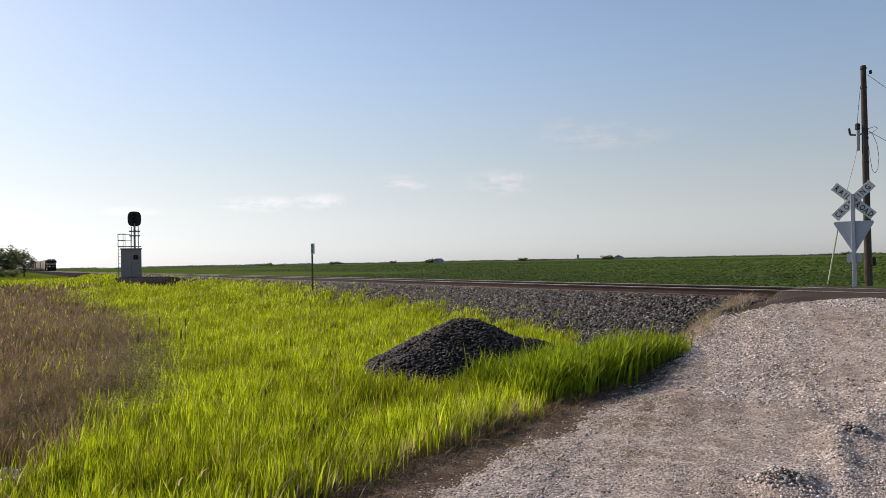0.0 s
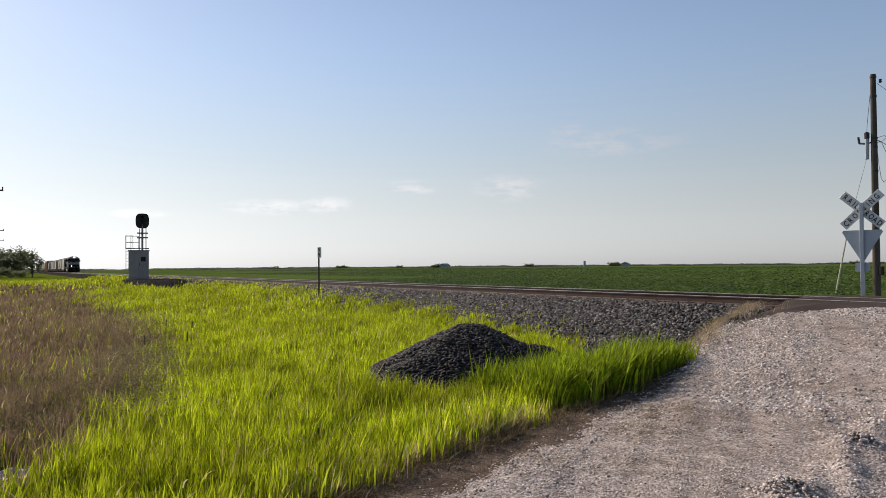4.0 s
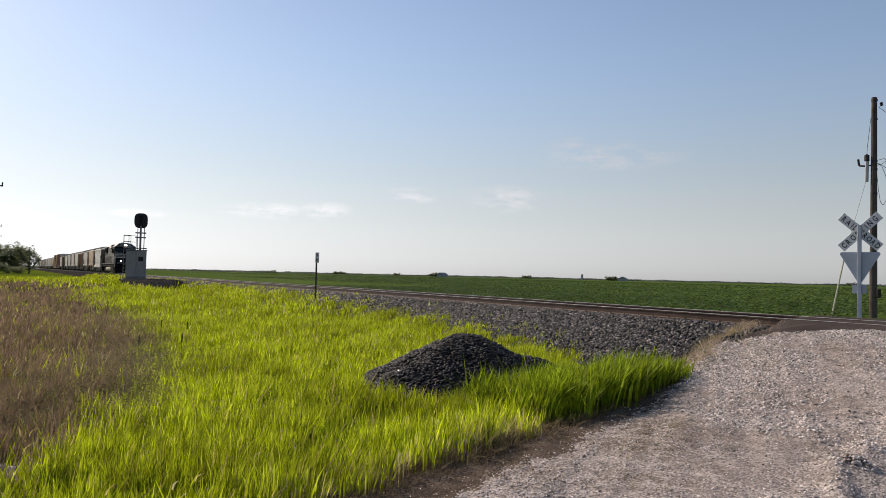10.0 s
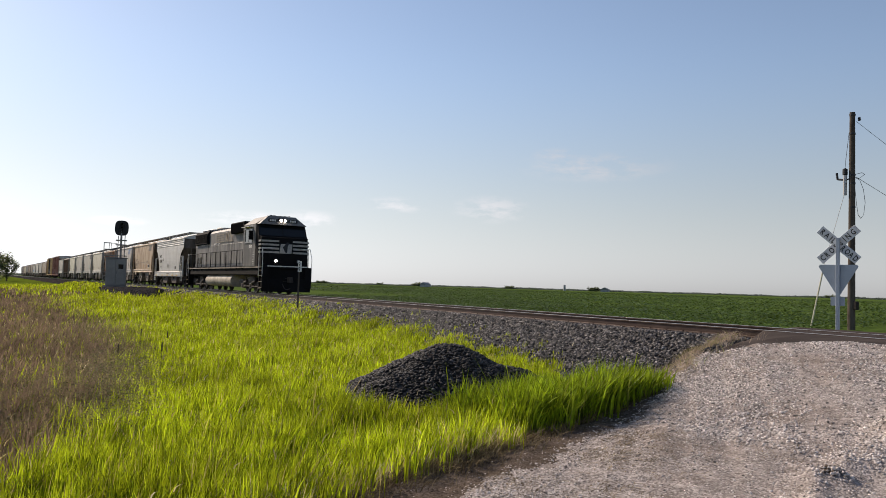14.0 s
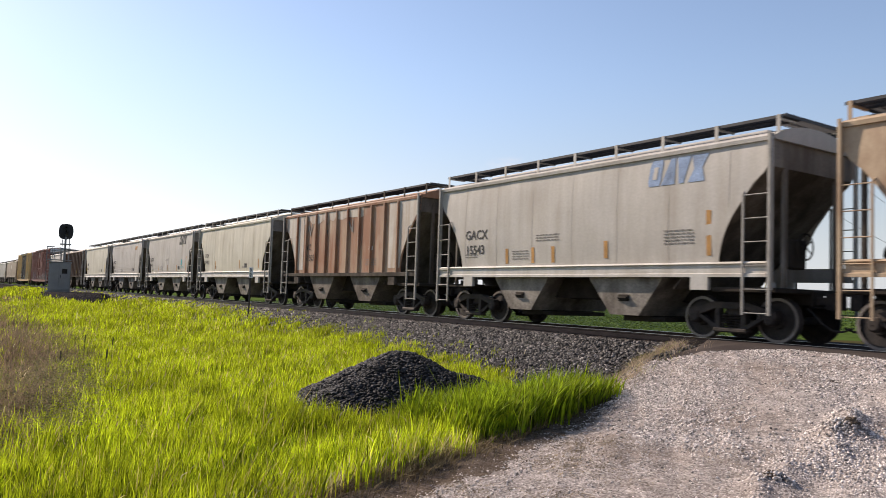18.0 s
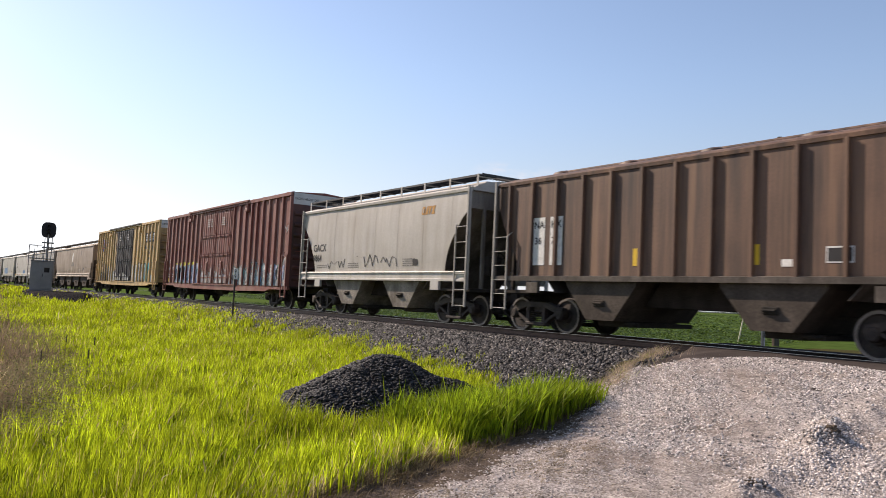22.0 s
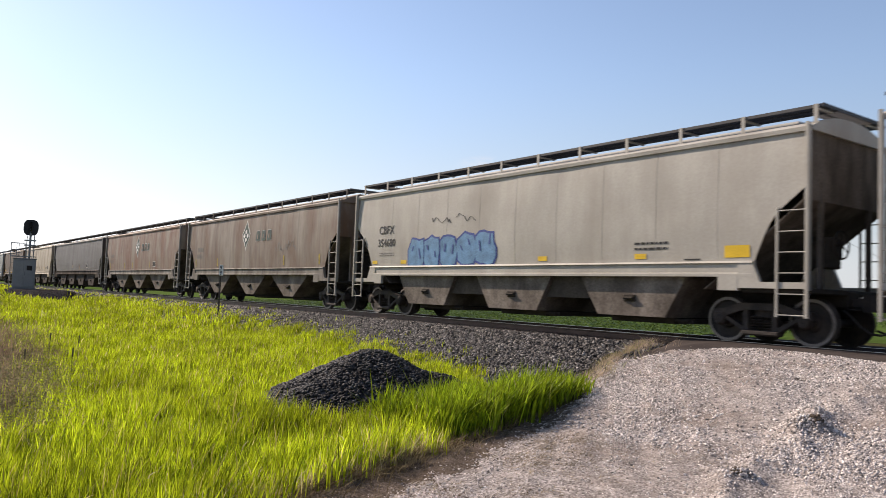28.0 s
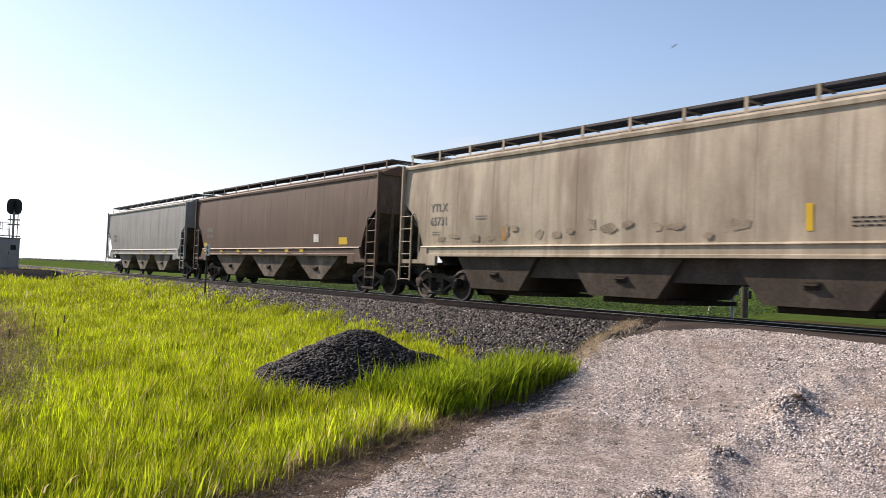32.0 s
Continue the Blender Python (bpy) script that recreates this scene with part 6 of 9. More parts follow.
def marks_box_yellow(d, h):
    d.poly(BLACK_PAINT, [(5.95, 3.70), (8.2, 3.70), (8.2, 4.36), (5.95, 4.36)])
    over_ribs(d, BLACK_PAINT, (6.78, 7.62), 5.9, 8.3, 3.70, 4.36)
    for i in range(3):
        a = 6.05 + i * 0.72
        d.poly(WHITE_PAINT, [(a, 3.80), (a + 0.42, 3.80), (a + 0.66, 4.26), (a + 0.06, 4.26)], 1)
    for z in (3.96, 4.08):
        d.rect(BLACK_PAINT, 6.0, 8.15, z, z + 0.035, 2)
    d.text(FADED_PAINT, "Railcar Pooling", 0.36, 5.92, 3.26)
    d.text(FADED_PAINT, "Experts", 0.36, 6.50, 2.88)
    d.bars(FADED_PAINT, 6.6, 2.52, 1.0, 1, 0.34, 0.14)
    d.text(BLACK_PAINT, "next", 0.32, -8.42, 4.02, 0.82, 0, 0.2)
    d.text(BLACK_PAINT, "load", 0.32, -8.42, 3.74, 0.82, 0, 0.2)
    d.text(BLACK_PAINT, "any", 0.32, -5.96, 4.02, 0.82, 0, 0.2)
    d.text(BLACK_PAINT, "road", 0.32, -5.96, 3.74, 0.82, 0, 0.2)
    cx, cz = -6.86, 3.90
    for q in (-1, 1):
        for p in (-1, 1):
            at = lambda u, v: (cx + q * u, cz + p * v)
            d.poly(LOGO_NAVY, [at(0.08, 0.17), at(0.46, 0.35), at(0.44, 0.52), at(0.78, 0.46), at(0.78, 0.36), at(0.10, 0.03)])
            d.poly(LOGO_RED, [at(0.12, 0.03), at(0.78, 0.33), at(0.78, 0.16), at(0.34, 0.0), at(0.12, 0.0)])
    d.blob(LOGO_NAVY, cx, cz, 0.20, 0.46, 16, 0.02, 17)
    d.text(BLACK_PAINT, "TB", 0.44, -7.66, 2.64, 0.95, 0, 0.2)
    d.text(BLACK_PAINT, "OX", 0.44, -6.76, 2.64, 0.9, 0, 0.2)
    for c, x in (("6", -8.22), ("65", -7.66), ("61", -6.76), ("6", -6.0)):
        d.text(BLACK_PAINT, c, 0.44, x, 2.10, 0.95, 0, 0.2)
    # fat black domes with white outlines
    for a, b, top_ in ((-7.74, -6.64, 1.98), (-6.70, -5.98, 2.48), (-6.06, -4.90, 2.30)):
        for grow, paint_, level in ((0.0, SPRAY_WHITE, 0), (0.035, SPRAY_BLACK, 1)):
            m_, w_, t_ = (a + b) / 2, (b - a) / 2 - grow, top_ - grow
            d.poly(paint_, [(m_ + w_ * math.copysign(abs(math.cos(math.pi * k / 16)) ** 0.7, math.cos(math.pi * k / 16)), 1.0 + (t_ - 1.0) * math.sin(math.pi * k / 16) ** 0.8) for k in range(17)], level + (2 if a == -6.70 else 0))
        d.blob(SPRAY_GREY, (a + b) / 2, 1.52, 0.34, 0.26, 12, 0.2, 5)
        scrawl(d, SPRAY_BLACK, (a + b) / 2 - 0.14, 1.52, 0.28, 0.2, 6)
    over_ribs(d, SPRAY_BLACK, RIBS_YEL, -7.0, -5.0, 1.02, 1.8)
    jagged(d, SPRAY_GREY, -5.5, -2.7, 1.0, 1.9, 0.2)
    over_ribs(d, SPRAY_GREY, RIBS_YEL, -5.5, -2.6, 1.0, 1.85)
    throw_up(d, 2.7, 6.3, 1.62, 1.25, SPRAY_GREY, SPRAY_BLACK, 5)
    over_ribs(d, SPRAY_GREY, RIBS_YEL, 2.7, 6.2, 1.05, 2.15)
    d.poly(SPRAY_TEAL, [(6.3, 1.05), (6.9, 1.05), (7.0, 1.75), (7.45, 1.9), (7.5, 2.35), (6.8, 2.25), (6.35, 2.4)])
    over_ribs(d, SPRAY_TEAL, (6.78,), 6.3, 7.5, 1.1, 2.2)
    jagged(d, SPRAY_GREY, 7.4, 8.4, 1.0, 1.5, 0.1)
    d.rect(YELLOW_TAG, -8.5, -8.4, 1.3, 2.3)
    for a, b in ((-2.4, -0.4), (0.0, 2.2)):
        jagged(d, SPRAY_GREY, a, b, 1.06, 1.5, 0.2, 10)
    for x in (-1.2, 1.0):
        d.bars(WHITE_PAINT, x - 0.35, 4.45, 0.8, 4, 0.12, 0.05, 12)
    d.bars(FADED_PAINT, 7.75, 2.3, 0.6, 5, 0.12)


def marks_k(d, h):
    d.poly(WHITE_PAINT, [(0.0, 2.75), (0.25, 2.7), (0.42, 3.1), (0.35, 3.5), (0.1, 3.62), (-0.12, 3.3), (-0.15, 2.95)])
    scrawl(d, FADED_PAINT, h - 6.0, 3.5, 0.5, 0.6, 10)
    for k in range(22):
        x = -h + 1.8 + k * 0.66 + random.uniform(-0.2, 0.2)
        d.blob(PEEL if k % 3 else C_SANDY, x, 1.9 + random.uniform(-0.15, 0.2), random.uniform(0.1, 0.4), random.uniform(0.15, 0.45), 9, 0.4, k % 3)
    for k in range(3):
        a = -0.35 + k * 0.42
        d.poly(FADED_PAINT, [(a, 2.30), (a + 0.34, 2.30), (a + 0.30, 2.66), (a + 0.06, 2.66)])
        d.rect(C_SAND, a + 0.12, a + 0.20, 2.38, 2.52, 1)
    d.rect(BLACK_PAINT, h - 4.6, h - 4.1, 1.85, 2.1)
    d.bars(FADED_PAINT, h - 3.6, 2.15, 0.9, 2)


def marks_l(d, h):
    d.bars(FADED_PAINT, -h + 1.5, 2.6, 0.9, 1, 0.3, 0.22)
    d.bars(FADED_PAINT, -h + 1.5, 2.2, 0.9, 1, 0.3, 0.22)
    d.bars(FADED_PAINT, h - 4.0, 2.0, 0.9, 3)
    d.rect(BLACK_PAINT, h - 4.8, h - 4.4, 1.8, 2.0)
    for x in (-h + 1.35, -h + 4.5, h - 3.0):
        d.rect(YELLOW_TAG, x, x + 0.12, 1.75, 2.15)


def marks_m(d, h):
    d.text(BLACK_PAINT, "AOKX", 0.37, -h + 1.54, 2.82)
    d.text(BLACK_PAINT, "600645", 0.37, -h + 1.54, 2.44)
    for k, c in enumerate(("LD LMT 221800", "LT WT  64200", "EXW  6800")):
        d.text(BLACK_PAINT, c, 0.12, -h + 1.58, 2.06 - 0.16 * k)
    d.rect(BLACK_PAINT, -h + 2.76, -h + 3.04, 1.74, 1.88)
    d.rect(C_GREY, -h + 2.78, -h + 3.02, 1.76, 1.86, 1)
    d.text(BLACK_PAINT, "WARNING", 0.13, -h + 4.3, 2.08)
    d.bars(FADED_PAINT, -h + 4.18, 1.97, 0.86, 4, 0.075, 0.035)
    d.bars(FADED_PAINT, -h + 5.26, 1.95, 0.6, 3, 0.075, 0.035)
    d.text(BLACK_PAINT, "DO NOT HAMMER ON CAR", 0.13, -h + 2.9, 1.42, 1, 22)
    d.text(BLACK_PAINT, "DO NOT HAMMER ON CAR", 0.13, -h + 7.97, 1.42, 1, 22)
    d.text(LOGO_RED, "WARNING", 0.10, -h + 5.3, 1.43, 1, 22)
    d.bars(LOGO_RED, -h + 5.85, 1.43, 0.9, 1, 0.1, 0.06, 22)
    d.bars(FADED_PAINT, h - 4.0, 2.0, 0.9, 3)
    tags(d, h, YELLOW_TAG, [-h + 1.3, -h + 1.7, -h + 4.35, -h + 7.05, h - 5.6, h - 2.4], 1.42, 0.44)
    throw_up(d, -h + 8.6, -h + 10.6, 1.85, 0.35, SPRAY_BLUE, SPRAY_BLUE, 4)


def marks_n(d, h):
    d.text(BLACK_PAINT, "CBFX", 0.38, -h + 1.55, 2.68)
    d.text(BLACK_PAINT, "354680", 0.36, -h + 1.5, 2.26)
    d.bars(FADED_PAINT, -h + 1.6, 2.02, 0.9, 2)
    throw_up(d, -h + 3.35, -h + 7.6, 2.02, 0.95, SPRAY_BLUE, LOGO_NAVY, 5)
    scrawl(d, SPRAY_BLACK, -h + 4.6, 2.95, 1.0, 0.25, 12)
    scrawl(d, SPRAY_BLACK, -h + 5.8, 3.0, 0.9, 0.3, 10)
    for x in (-h + 1.15, -h + 2.9, -h + 9.3, -h + 12.4):
        d.rect(YELLOW_TAG, x, x + 0.32, 1.68, 1.80)
    d.rect(YELLOW_TAG, h - 1.75, h - 1.2, 1.68, 1.92)
    d.bars(BLACK_PAINT, h - 4.0, 2.0, 0.9, 2, 0.12, 0.05)
    d.rect(BLACK_PAINT, h - 2.7, h - 2.3, 1.64, 1.67)


def marks_o(d, h):
    leaf_logo(d, WHITE_PAINT, LOGO_GREEN, -h + 8.2, 3.10, 0.92)
    for k in range(3):
        a = -h + 9.3 + k * 0.62
        d.poly(WHITE_PAINT, [(a + 0.005, 2.815), (a + 0.475, 2.815), (a + 0.443, 3.285), (a + 0.097, 3.285)])
        d.poly(LOGO_GREEN, [(a + 0.02, 2.83), (a + 0.46, 2.83), (a + 0.43, 3.27), (a + 0.11, 3.27)], 1)
        d.rect(C_UMBER, a + 0.18, a + 0.30, 2.92, 3.10, 2)
    d.text(FADED_PAINT, "64083", 0.33, -h + 1.5, 2.15)
    d.bars(FADED_PAINT, -h + 1.6, 2.5, 0.9, 1, 0.3, 0.2)
    scrawl(d, FADED_PAINT, h - 5.6, 2.5, 2.0, 0.5, 26)
    for x in (-h + 1.3, -h + 4.5, h - 4.8, h - 1.6):
        d.rect(DULL_YELLOW, x, x + 0.12, 1.72, 2.12)


def marks_p(d, h):
    leaf_logo(d, WHITE_PAINT, LOGO_GREEN, -h + 8.55, 3.10, 0.98)
    for k in range(3):
        a = -h + 9.5 + k * 0.62
        d.poly(WHITE_PAINT, [(a + 0.005, 2.815), (a + 0.475, 2.815), (a + 0.443, 3.285), (a + 0.097, 3.285)])
        d.poly(LOGO_GREEN, [(a + 0.02, 2.83), (a + 0.46, 2.83), (a + 0.43, 3.27), (a + 0.11, 3.27)], 1)
        d.rect(C_RUSSET, a + 0.18, a + 0.30, 2.92, 3.10, 2)
    d.text(FADED_PAINT, "ADMX", 0.34, -h + 1.4, 2.50)
    d.text(FADED_PAINT, "64069", 0.34, -h + 1.4, 2.10)
    for x in (-h + 1.3, -h + 5.3, -h + 7.3, h - 6.0):
        d.rect(DULL_YELLOW, x, x + 0.12, 1.72, 2.1)
    d.rect(WHITE_PAINT, h - 5.3, h - 4.75, 1.78, 2.1)
    d.rect(BLACK_PAINT, h - 5.27, h - 4.78, 1.81, 2.07, 1)


def marks_q(d, h):
    d.text(FADED_PAINT, "ADMX", 0.34, -h + 1.5, 2.50)
    d.text(FADED_PAINT, "636051", 0.34, -h + 1.5, 2.10)
    d.rect(WHITE_PAINT, h - 5.7, h - 5.1, 1.85, 2.15)
    d.rect(BLACK_PAINT, h - 5.67, h - 5.13, 1.88, 2.12, 1)
    d.rect(ORANGE_TAG, h - 8.4, h - 8.27, 1.7, 2.1)
    d.rect(YELLOW_TAG, -h + 8.8, -h + 8.9, 1.8, 2.1)
    scrawl(d, BLACK_PAINT, h - 9.6, 1.95, 1.0, 0.3, 8)


def marks_r(d, h):
    d.text(FADED_PAINT, "YTLX", 0.34, -h + 1.5, 2.62)
    d.text(FADED_PAINT, "65731", 0.34, -h + 1.5, 2.22)
    d.bars(FADED_PAINT, -h + 1.6, 2.0, 0.4, 2)
    d.bars(FADED_PAINT, -h + 3.6, 2.4, 0.5, 2)
    d.rect(YELLOW_TAG, h - 4.4, h - 4.27, 1.8, 2.3)
    d.rect(ORANGE_TAG, -h + 4.7, -h + 4.85, 1.75, 2.1)
    d.bars(BLACK_PAINT, h - 3.6, 2.0, 0.8, 3)
    d.rect(BLACK_PAINT, h - 2.6, h - 2.2, 1.82, 2.1)
    for k in range(16):
        x = -h + 2.2 + k * 0.62 + random.uniform(-0.2, 0.2)
        d.blob(PEEL, x, 1.85 + random.uniform(-0.1, 0.25), random.uniform(0.15, 0.5), random.uniform(0.1, 0.3), 9, 0.4, k % 3)


def marks_s(d, h):
    d.bars(FADED_PAINT, -h + 1.6, 2.4, 0.8, 2, 0.3, 0.2)
    tags(d, h, YELLOW_TAG, [-h + 1.5, -h + 3.6, -h + 5.6, -h + 8.0, -h + 10.5, h - 5.4], 1.43)
    d.rect(YELLOW_TAG, h - 2.6, h - 2.0, 1.70, 1.95)
    d.rect(YELLOW_TAG, -h + 1.2, -h + 1.6, 1.70, 1.9)
    d.rect(WHITE_PAINT, h - 4.5, h - 4.1, 1.8, 2.1)


def marks_t(d, h):
    d.bars(FADED_PAINT, -h + 1.6, 2.4, 0.8, 2, 0.3, 0.2)
    tags(d, h, YELLOW_TAG, [-h + 2.5, 0.4, h - 3.4], 1.43)


RIBS_RED = [-9.27] + [-8.9 + 0.775 * k for k in range(9)] + [2.4, 3.22, 4.01, 4.78, 5.45, 6.19, 6.95, 7.71, 8.44, 9.27]
RIBS_YEL = [-9.32, -8.55, -7.77, -6.87, -6.1, -5.23, -4.33, -3.56, 3.31, 4.28, 5.08, 5.87, 6.78, 7.62, 8.44, 9.32]


def add(ob, front, length):
    TRAIN.append((ob, front - length / 2))


def build_train():
    add(locomotive(68.5), 68.5 + 9.85, 19.7)
    two = "weathered %s two-bay covered hopper car"
    three = "weathered %s three-bay covered hopper car"
    rows = (
        (two % "pale grey" + " with white sill", 57.65, 11.7, C_WHITE, None, 2, "dee", 0, marks_a, True, None),
        (two % "rust-streaked tan", 44.65, 11.45, C_TAN, None, 2, "two", 0, marks_b, True, None),
        (two % "light grey" + " with faded blue emblem", 31.9, 11.45, C_GREY, C_SILL, 2, "two", 0, marks_c, True, None),
        ("orange rusted ribbed covered hopper car with pale ends", 19.2, 11.4, C_RUST, END_GRIME_SHADE, 2, "two", 10, marks_d, True, None),
        (two % "cream", 6.3, 11.35, C_CREAM, C_SILL, 2, "two", 0, marks_e, True, None),
        (two % "light grey" + " with bold black emblem", -6.3, 11.5, C_GREY, C_SILL, 2, "two", 0, marks_f, True, None),
        (two % "light grey" + " with faint emblem", -19.3, 11.4, C_GREY, C_SILL, 2, "two", 0, marks_g, True, None),
        (two % "yellowish cream", -32.0, 11.5, C_CREAM, C_SILL, 2, "two", 0, marks_h, True, None),
        ("dull brown ribbed covered hopper car with round hatches", -44.8, 12.1, C_BROWN, END_GRIME_SHADE, 2, "full", 13, marks_i, False, None),
        (two % "light grey" + " scrawled with black paint", -58.1, 11.4, C_GREY, C_SILL, 2, "two", 0, marks_j, True, None),
    )
    for label, front, ln, body, sill, bays, cut, ribs, marks, walks, dark in rows:
        top, eave = (4.34, 3.98) if ribs else (4.40, 4.02)
        add(hopper(label, ln, front - ln / 2, body, sill, bays, cut, ribs, eave, top, marks, walks, dark_end=END_GREY if body in (C_GREY, C_CREAM) else END_GRIME_SHADE, full_bays=body is C_WHITE, rib_mat=C_RUST if body is C_RUST else None), front, ln)
    add(boxcar("oxide red high boxcar with graffiti along its foot", 18.7, -70.9 - 9.35, C_BOX, C_BOX, RIBS_RED, (-2.5, 2.1), END_WHITE, marks_box_red, end_paint=C_BOX_END), -70.9, 18.7)
    add(boxcar("ochre yellow high boxcar with black doors and graffiti", 18.8, -91.55 - 9.4, C_YELLOW, C_DOOR, RIBS_YEL, (-2.6, 2.4), END_WHITE, marks_box_yellow, end_paint=C_YELLOW_END), -91.55, 18.8)
    rows = (
        ("weathered sand-grey four-bay covered hopper car with leaf emblem", -111.9, 20.0, C_SAND, None, 4, marks_k),
        (three % "dusty grey", -132.8, 16.5, C_DUST, None, 3, marks_l),
        (three % "light grey", -150.3, 17.2, C_GREY, C_SILL, 3, marks_m),
        (three % "stone grey" + " with blue graffiti", -168.7, 16.4, C_STONE, None, 3, marks_n),
        (three % "rust-stained grey" + " with diamond emblem", -186.35, 17.1, C_UMBER, END_GREY, 3, marks_o),
        (three % "heavily rusted" + " with dark diamond emblem", -204.85, 17.45, C_RUSSET, END_GREY, 3, marks_p),
        ("weathered lead-grey four-bay covered hopper car", -223.55, 19.9, C_LEAD, END_GRIME_SHADE, 4, marks_q),
        (three % "sandy cream", -244.9, 17.3, C_SANDY, None, 3, marks_r),
        (three % "cocoa brown" + " with yellow reflectors", -263.6, 17.2, C_COCOA, None, 3, marks_s),
        (three % "bluish grey" + " closing the train", -282.3, 16.0, C_BLUISH, None, 3, marks_t),
    )
    for label, front, ln, body, sill, bays, marks in rows:
        add(hopper(label, ln, front - ln / 2, body, sill, bays, "three", 0, 4.02, 4.40, marks, dark_end=END_GRIME_SHADE if body in (C_STONE, C_LEAD, C_COCOA) else None, full_bays=body in (C_STONE, C_SAND, C_DUST, C_SANDY, C_LEAD)), front, ln)


build_train()

# ---- track ----
def rail_profile(y):
    return [(y - 0.07, -0.18), (y + 0.07, -0.18), (y + 0.07, -0.165), (y + 0.012, -0.145), (y + 0.012, -0.045), (y + 0.036, -0.03), (y + 0.036, -0.006), (y + 0.028, 0.0), (y - 0.028, 0.0), (y - 0.036, -0.006), (y - 0.036, -0.03), (y - 0.012, -0.045), (y - 0.012, -0.145), (y - 0.07, -0.165)]


for y in (-0.754, 0.754):
    r = solo("rail", Shape().prism(rail_profile(y), "x", -1200, 400), STEEL, "long rusty steel rail spiked to wooden ties", "rail", "rails of the track", "structure")
    part("rail_head", Shape().box(-1200, 400, y - 0.033, y + 0.033, -0.002, 0.003), RAIL_TOP, r, "bright worn running surface")

bed = tagged(new("ballast_bed", lump_mesh("ballast_bed", *grid_sheet(spaced([(-1200, -100, 20), (-100, 10, 0.5), (10, 400, 10)]), np.array([-4.4, -4.1, -3.5, -2.9, -2.3, -1.75, -1.3, -0.9, 0, 0.9, 1.3, 1.75, 2.3, 2.9, 3.5, 4.1]),
             lambda x, y: np.interp(y, [-4.4, -4.1, -1.75, 1.75, 4.1], [-1.1, -0.99, -0.19, -0.19, -0.86]) + 0.02 * waves(x, y, 2.1, 5)), BED)), "sloping bed of dark crushed rock under the track", "ballast", kind="structure")
tie_mesh = Shape().soft_box(-0.115, 0.115, -1.3, 1.3, -0.34, -0.172, 0.012).mesh("tie", TIE)
for k in range(170):
    x = -8.9 - 0.52 * k
    part("tie", tie_mesh, None, bed, m=pose(x + random.uniform(-0.03, 0.03), random.uniform(-0.04, 0.04), random.uniform(-0.006, 0.004), 0, 0, random.uniform(-1, 1)))
plate_mesh = Shape().box(-0.09, 0.09, -0.17, 0.17, -0.176, -0.160).box(-0.05, -0.02, -0.11, -0.08, -0.17, -0.13).box(0.02, 0.05, 0.08, 0.11, -0.17, -0.13).mesh("tie_plate", STEEL)
for k in range(70):
    for y in (-0.754, 0.754):
        part("tie_plate", plate_mesh, None, bed, m=pose(-8.9 - 0.52 * k, y, 0.0))

# crushed rock, stone by stone
CUBE_V = np.array([(x, y, z) for x in (-1, 1) for y in (-1, 1) for z in (-1, 1)], float)
CUBE_F = np.array([(0, 1, 3), (0, 3, 2), (4, 6, 7), (4, 7, 5), (0, 4, 5), (0, 5, 1), (2, 3, 7), (2, 7, 6), (0, 2, 6), (0, 6, 4), (1, 5, 7), (1, 7, 3)])


OCTA_V = np.array([(1, 0, 0), (-1, 0, 0), (0, 1, 0), (0, -1, 0), (0, 0, 1), (0, 0, -1)], float) * 1.25
OCTA_F = np.array([(0, 2, 4), (2, 1, 4), (1, 3, 4), (3, 0, 4), (2, 0, 5), (1, 2, 5), (3, 1, 5), (0, 3, 5)])


def stones(P, size, flat=0.75, chip=False):
    """Angular stones at the points P; size: half-lengths."""
    n = len(P)
    base, faces = (OCTA_V, OCTA_F) if chip else (CUBE_V, CUBE_F)
    v = base[None] * RNG.uniform(0.45, 1.0, (n, len(base), 1 if chip else 3))
    if chip:
        v = v + RNG.uniform(-0.25, 0.25, v.shape)
    v[..., 2] *= flat
    v *= np.asarray(size)[:, None, None]
    a, b = RNG.uniform(0, 2 * np.pi, n), RNG.uniform(-0.7, 0.7, n)
    ca, sa, cb, sb = np.cos(a), np.sin(a), np.cos(b), np.sin(b)
    x, y, z = v[..., 0], v[..., 1], v[..., 2]
    y, z = y * cb[:, None] - z * sb[:, None], y * sb[:, None] + z * cb[:, None]
    x, y = x * ca[:, None] - y * sa[:, None], x * sa[:, None] + y * ca[:, None]
    v = np.stack([x, y, z], -1) + P[:, None]
    f = faces[None] + (np.arange(n) * len(base))[:, None, None]
    return v.reshape(-1, 3), f.reshape(-1, 3)


def bed_z(x, y):
    return np.interp(y, [-4.4, -4.1, -1.75, 1.75, 4.1], [-1.1, -0.99, -0.19, -0.19, -0.86])


def scatter_bed(x0, x1, y0, y1, per, lo, hi):
    n = int((x1 - x0) * (y1 - y0) * per)
    x, y = RNG.uniform(x0, x1, n), RNG.uniform(y0, y1, n)
    keep = (np.abs(np.abs(y) - 0.754) > 0.10) & ((np.abs(y) > 1.25) | (RNG.uniform(0, 1, n) < 0.5)) & (x < road_left(y) + 0.25 * RNG.normal(size=n) - 0.15)
    x, y = x[keep], y[keep]
    s = RNG.uniform(lo, hi, len(x))
    return np.stack([x, y, bed_z(x, y) + s * 0.25], -1), s


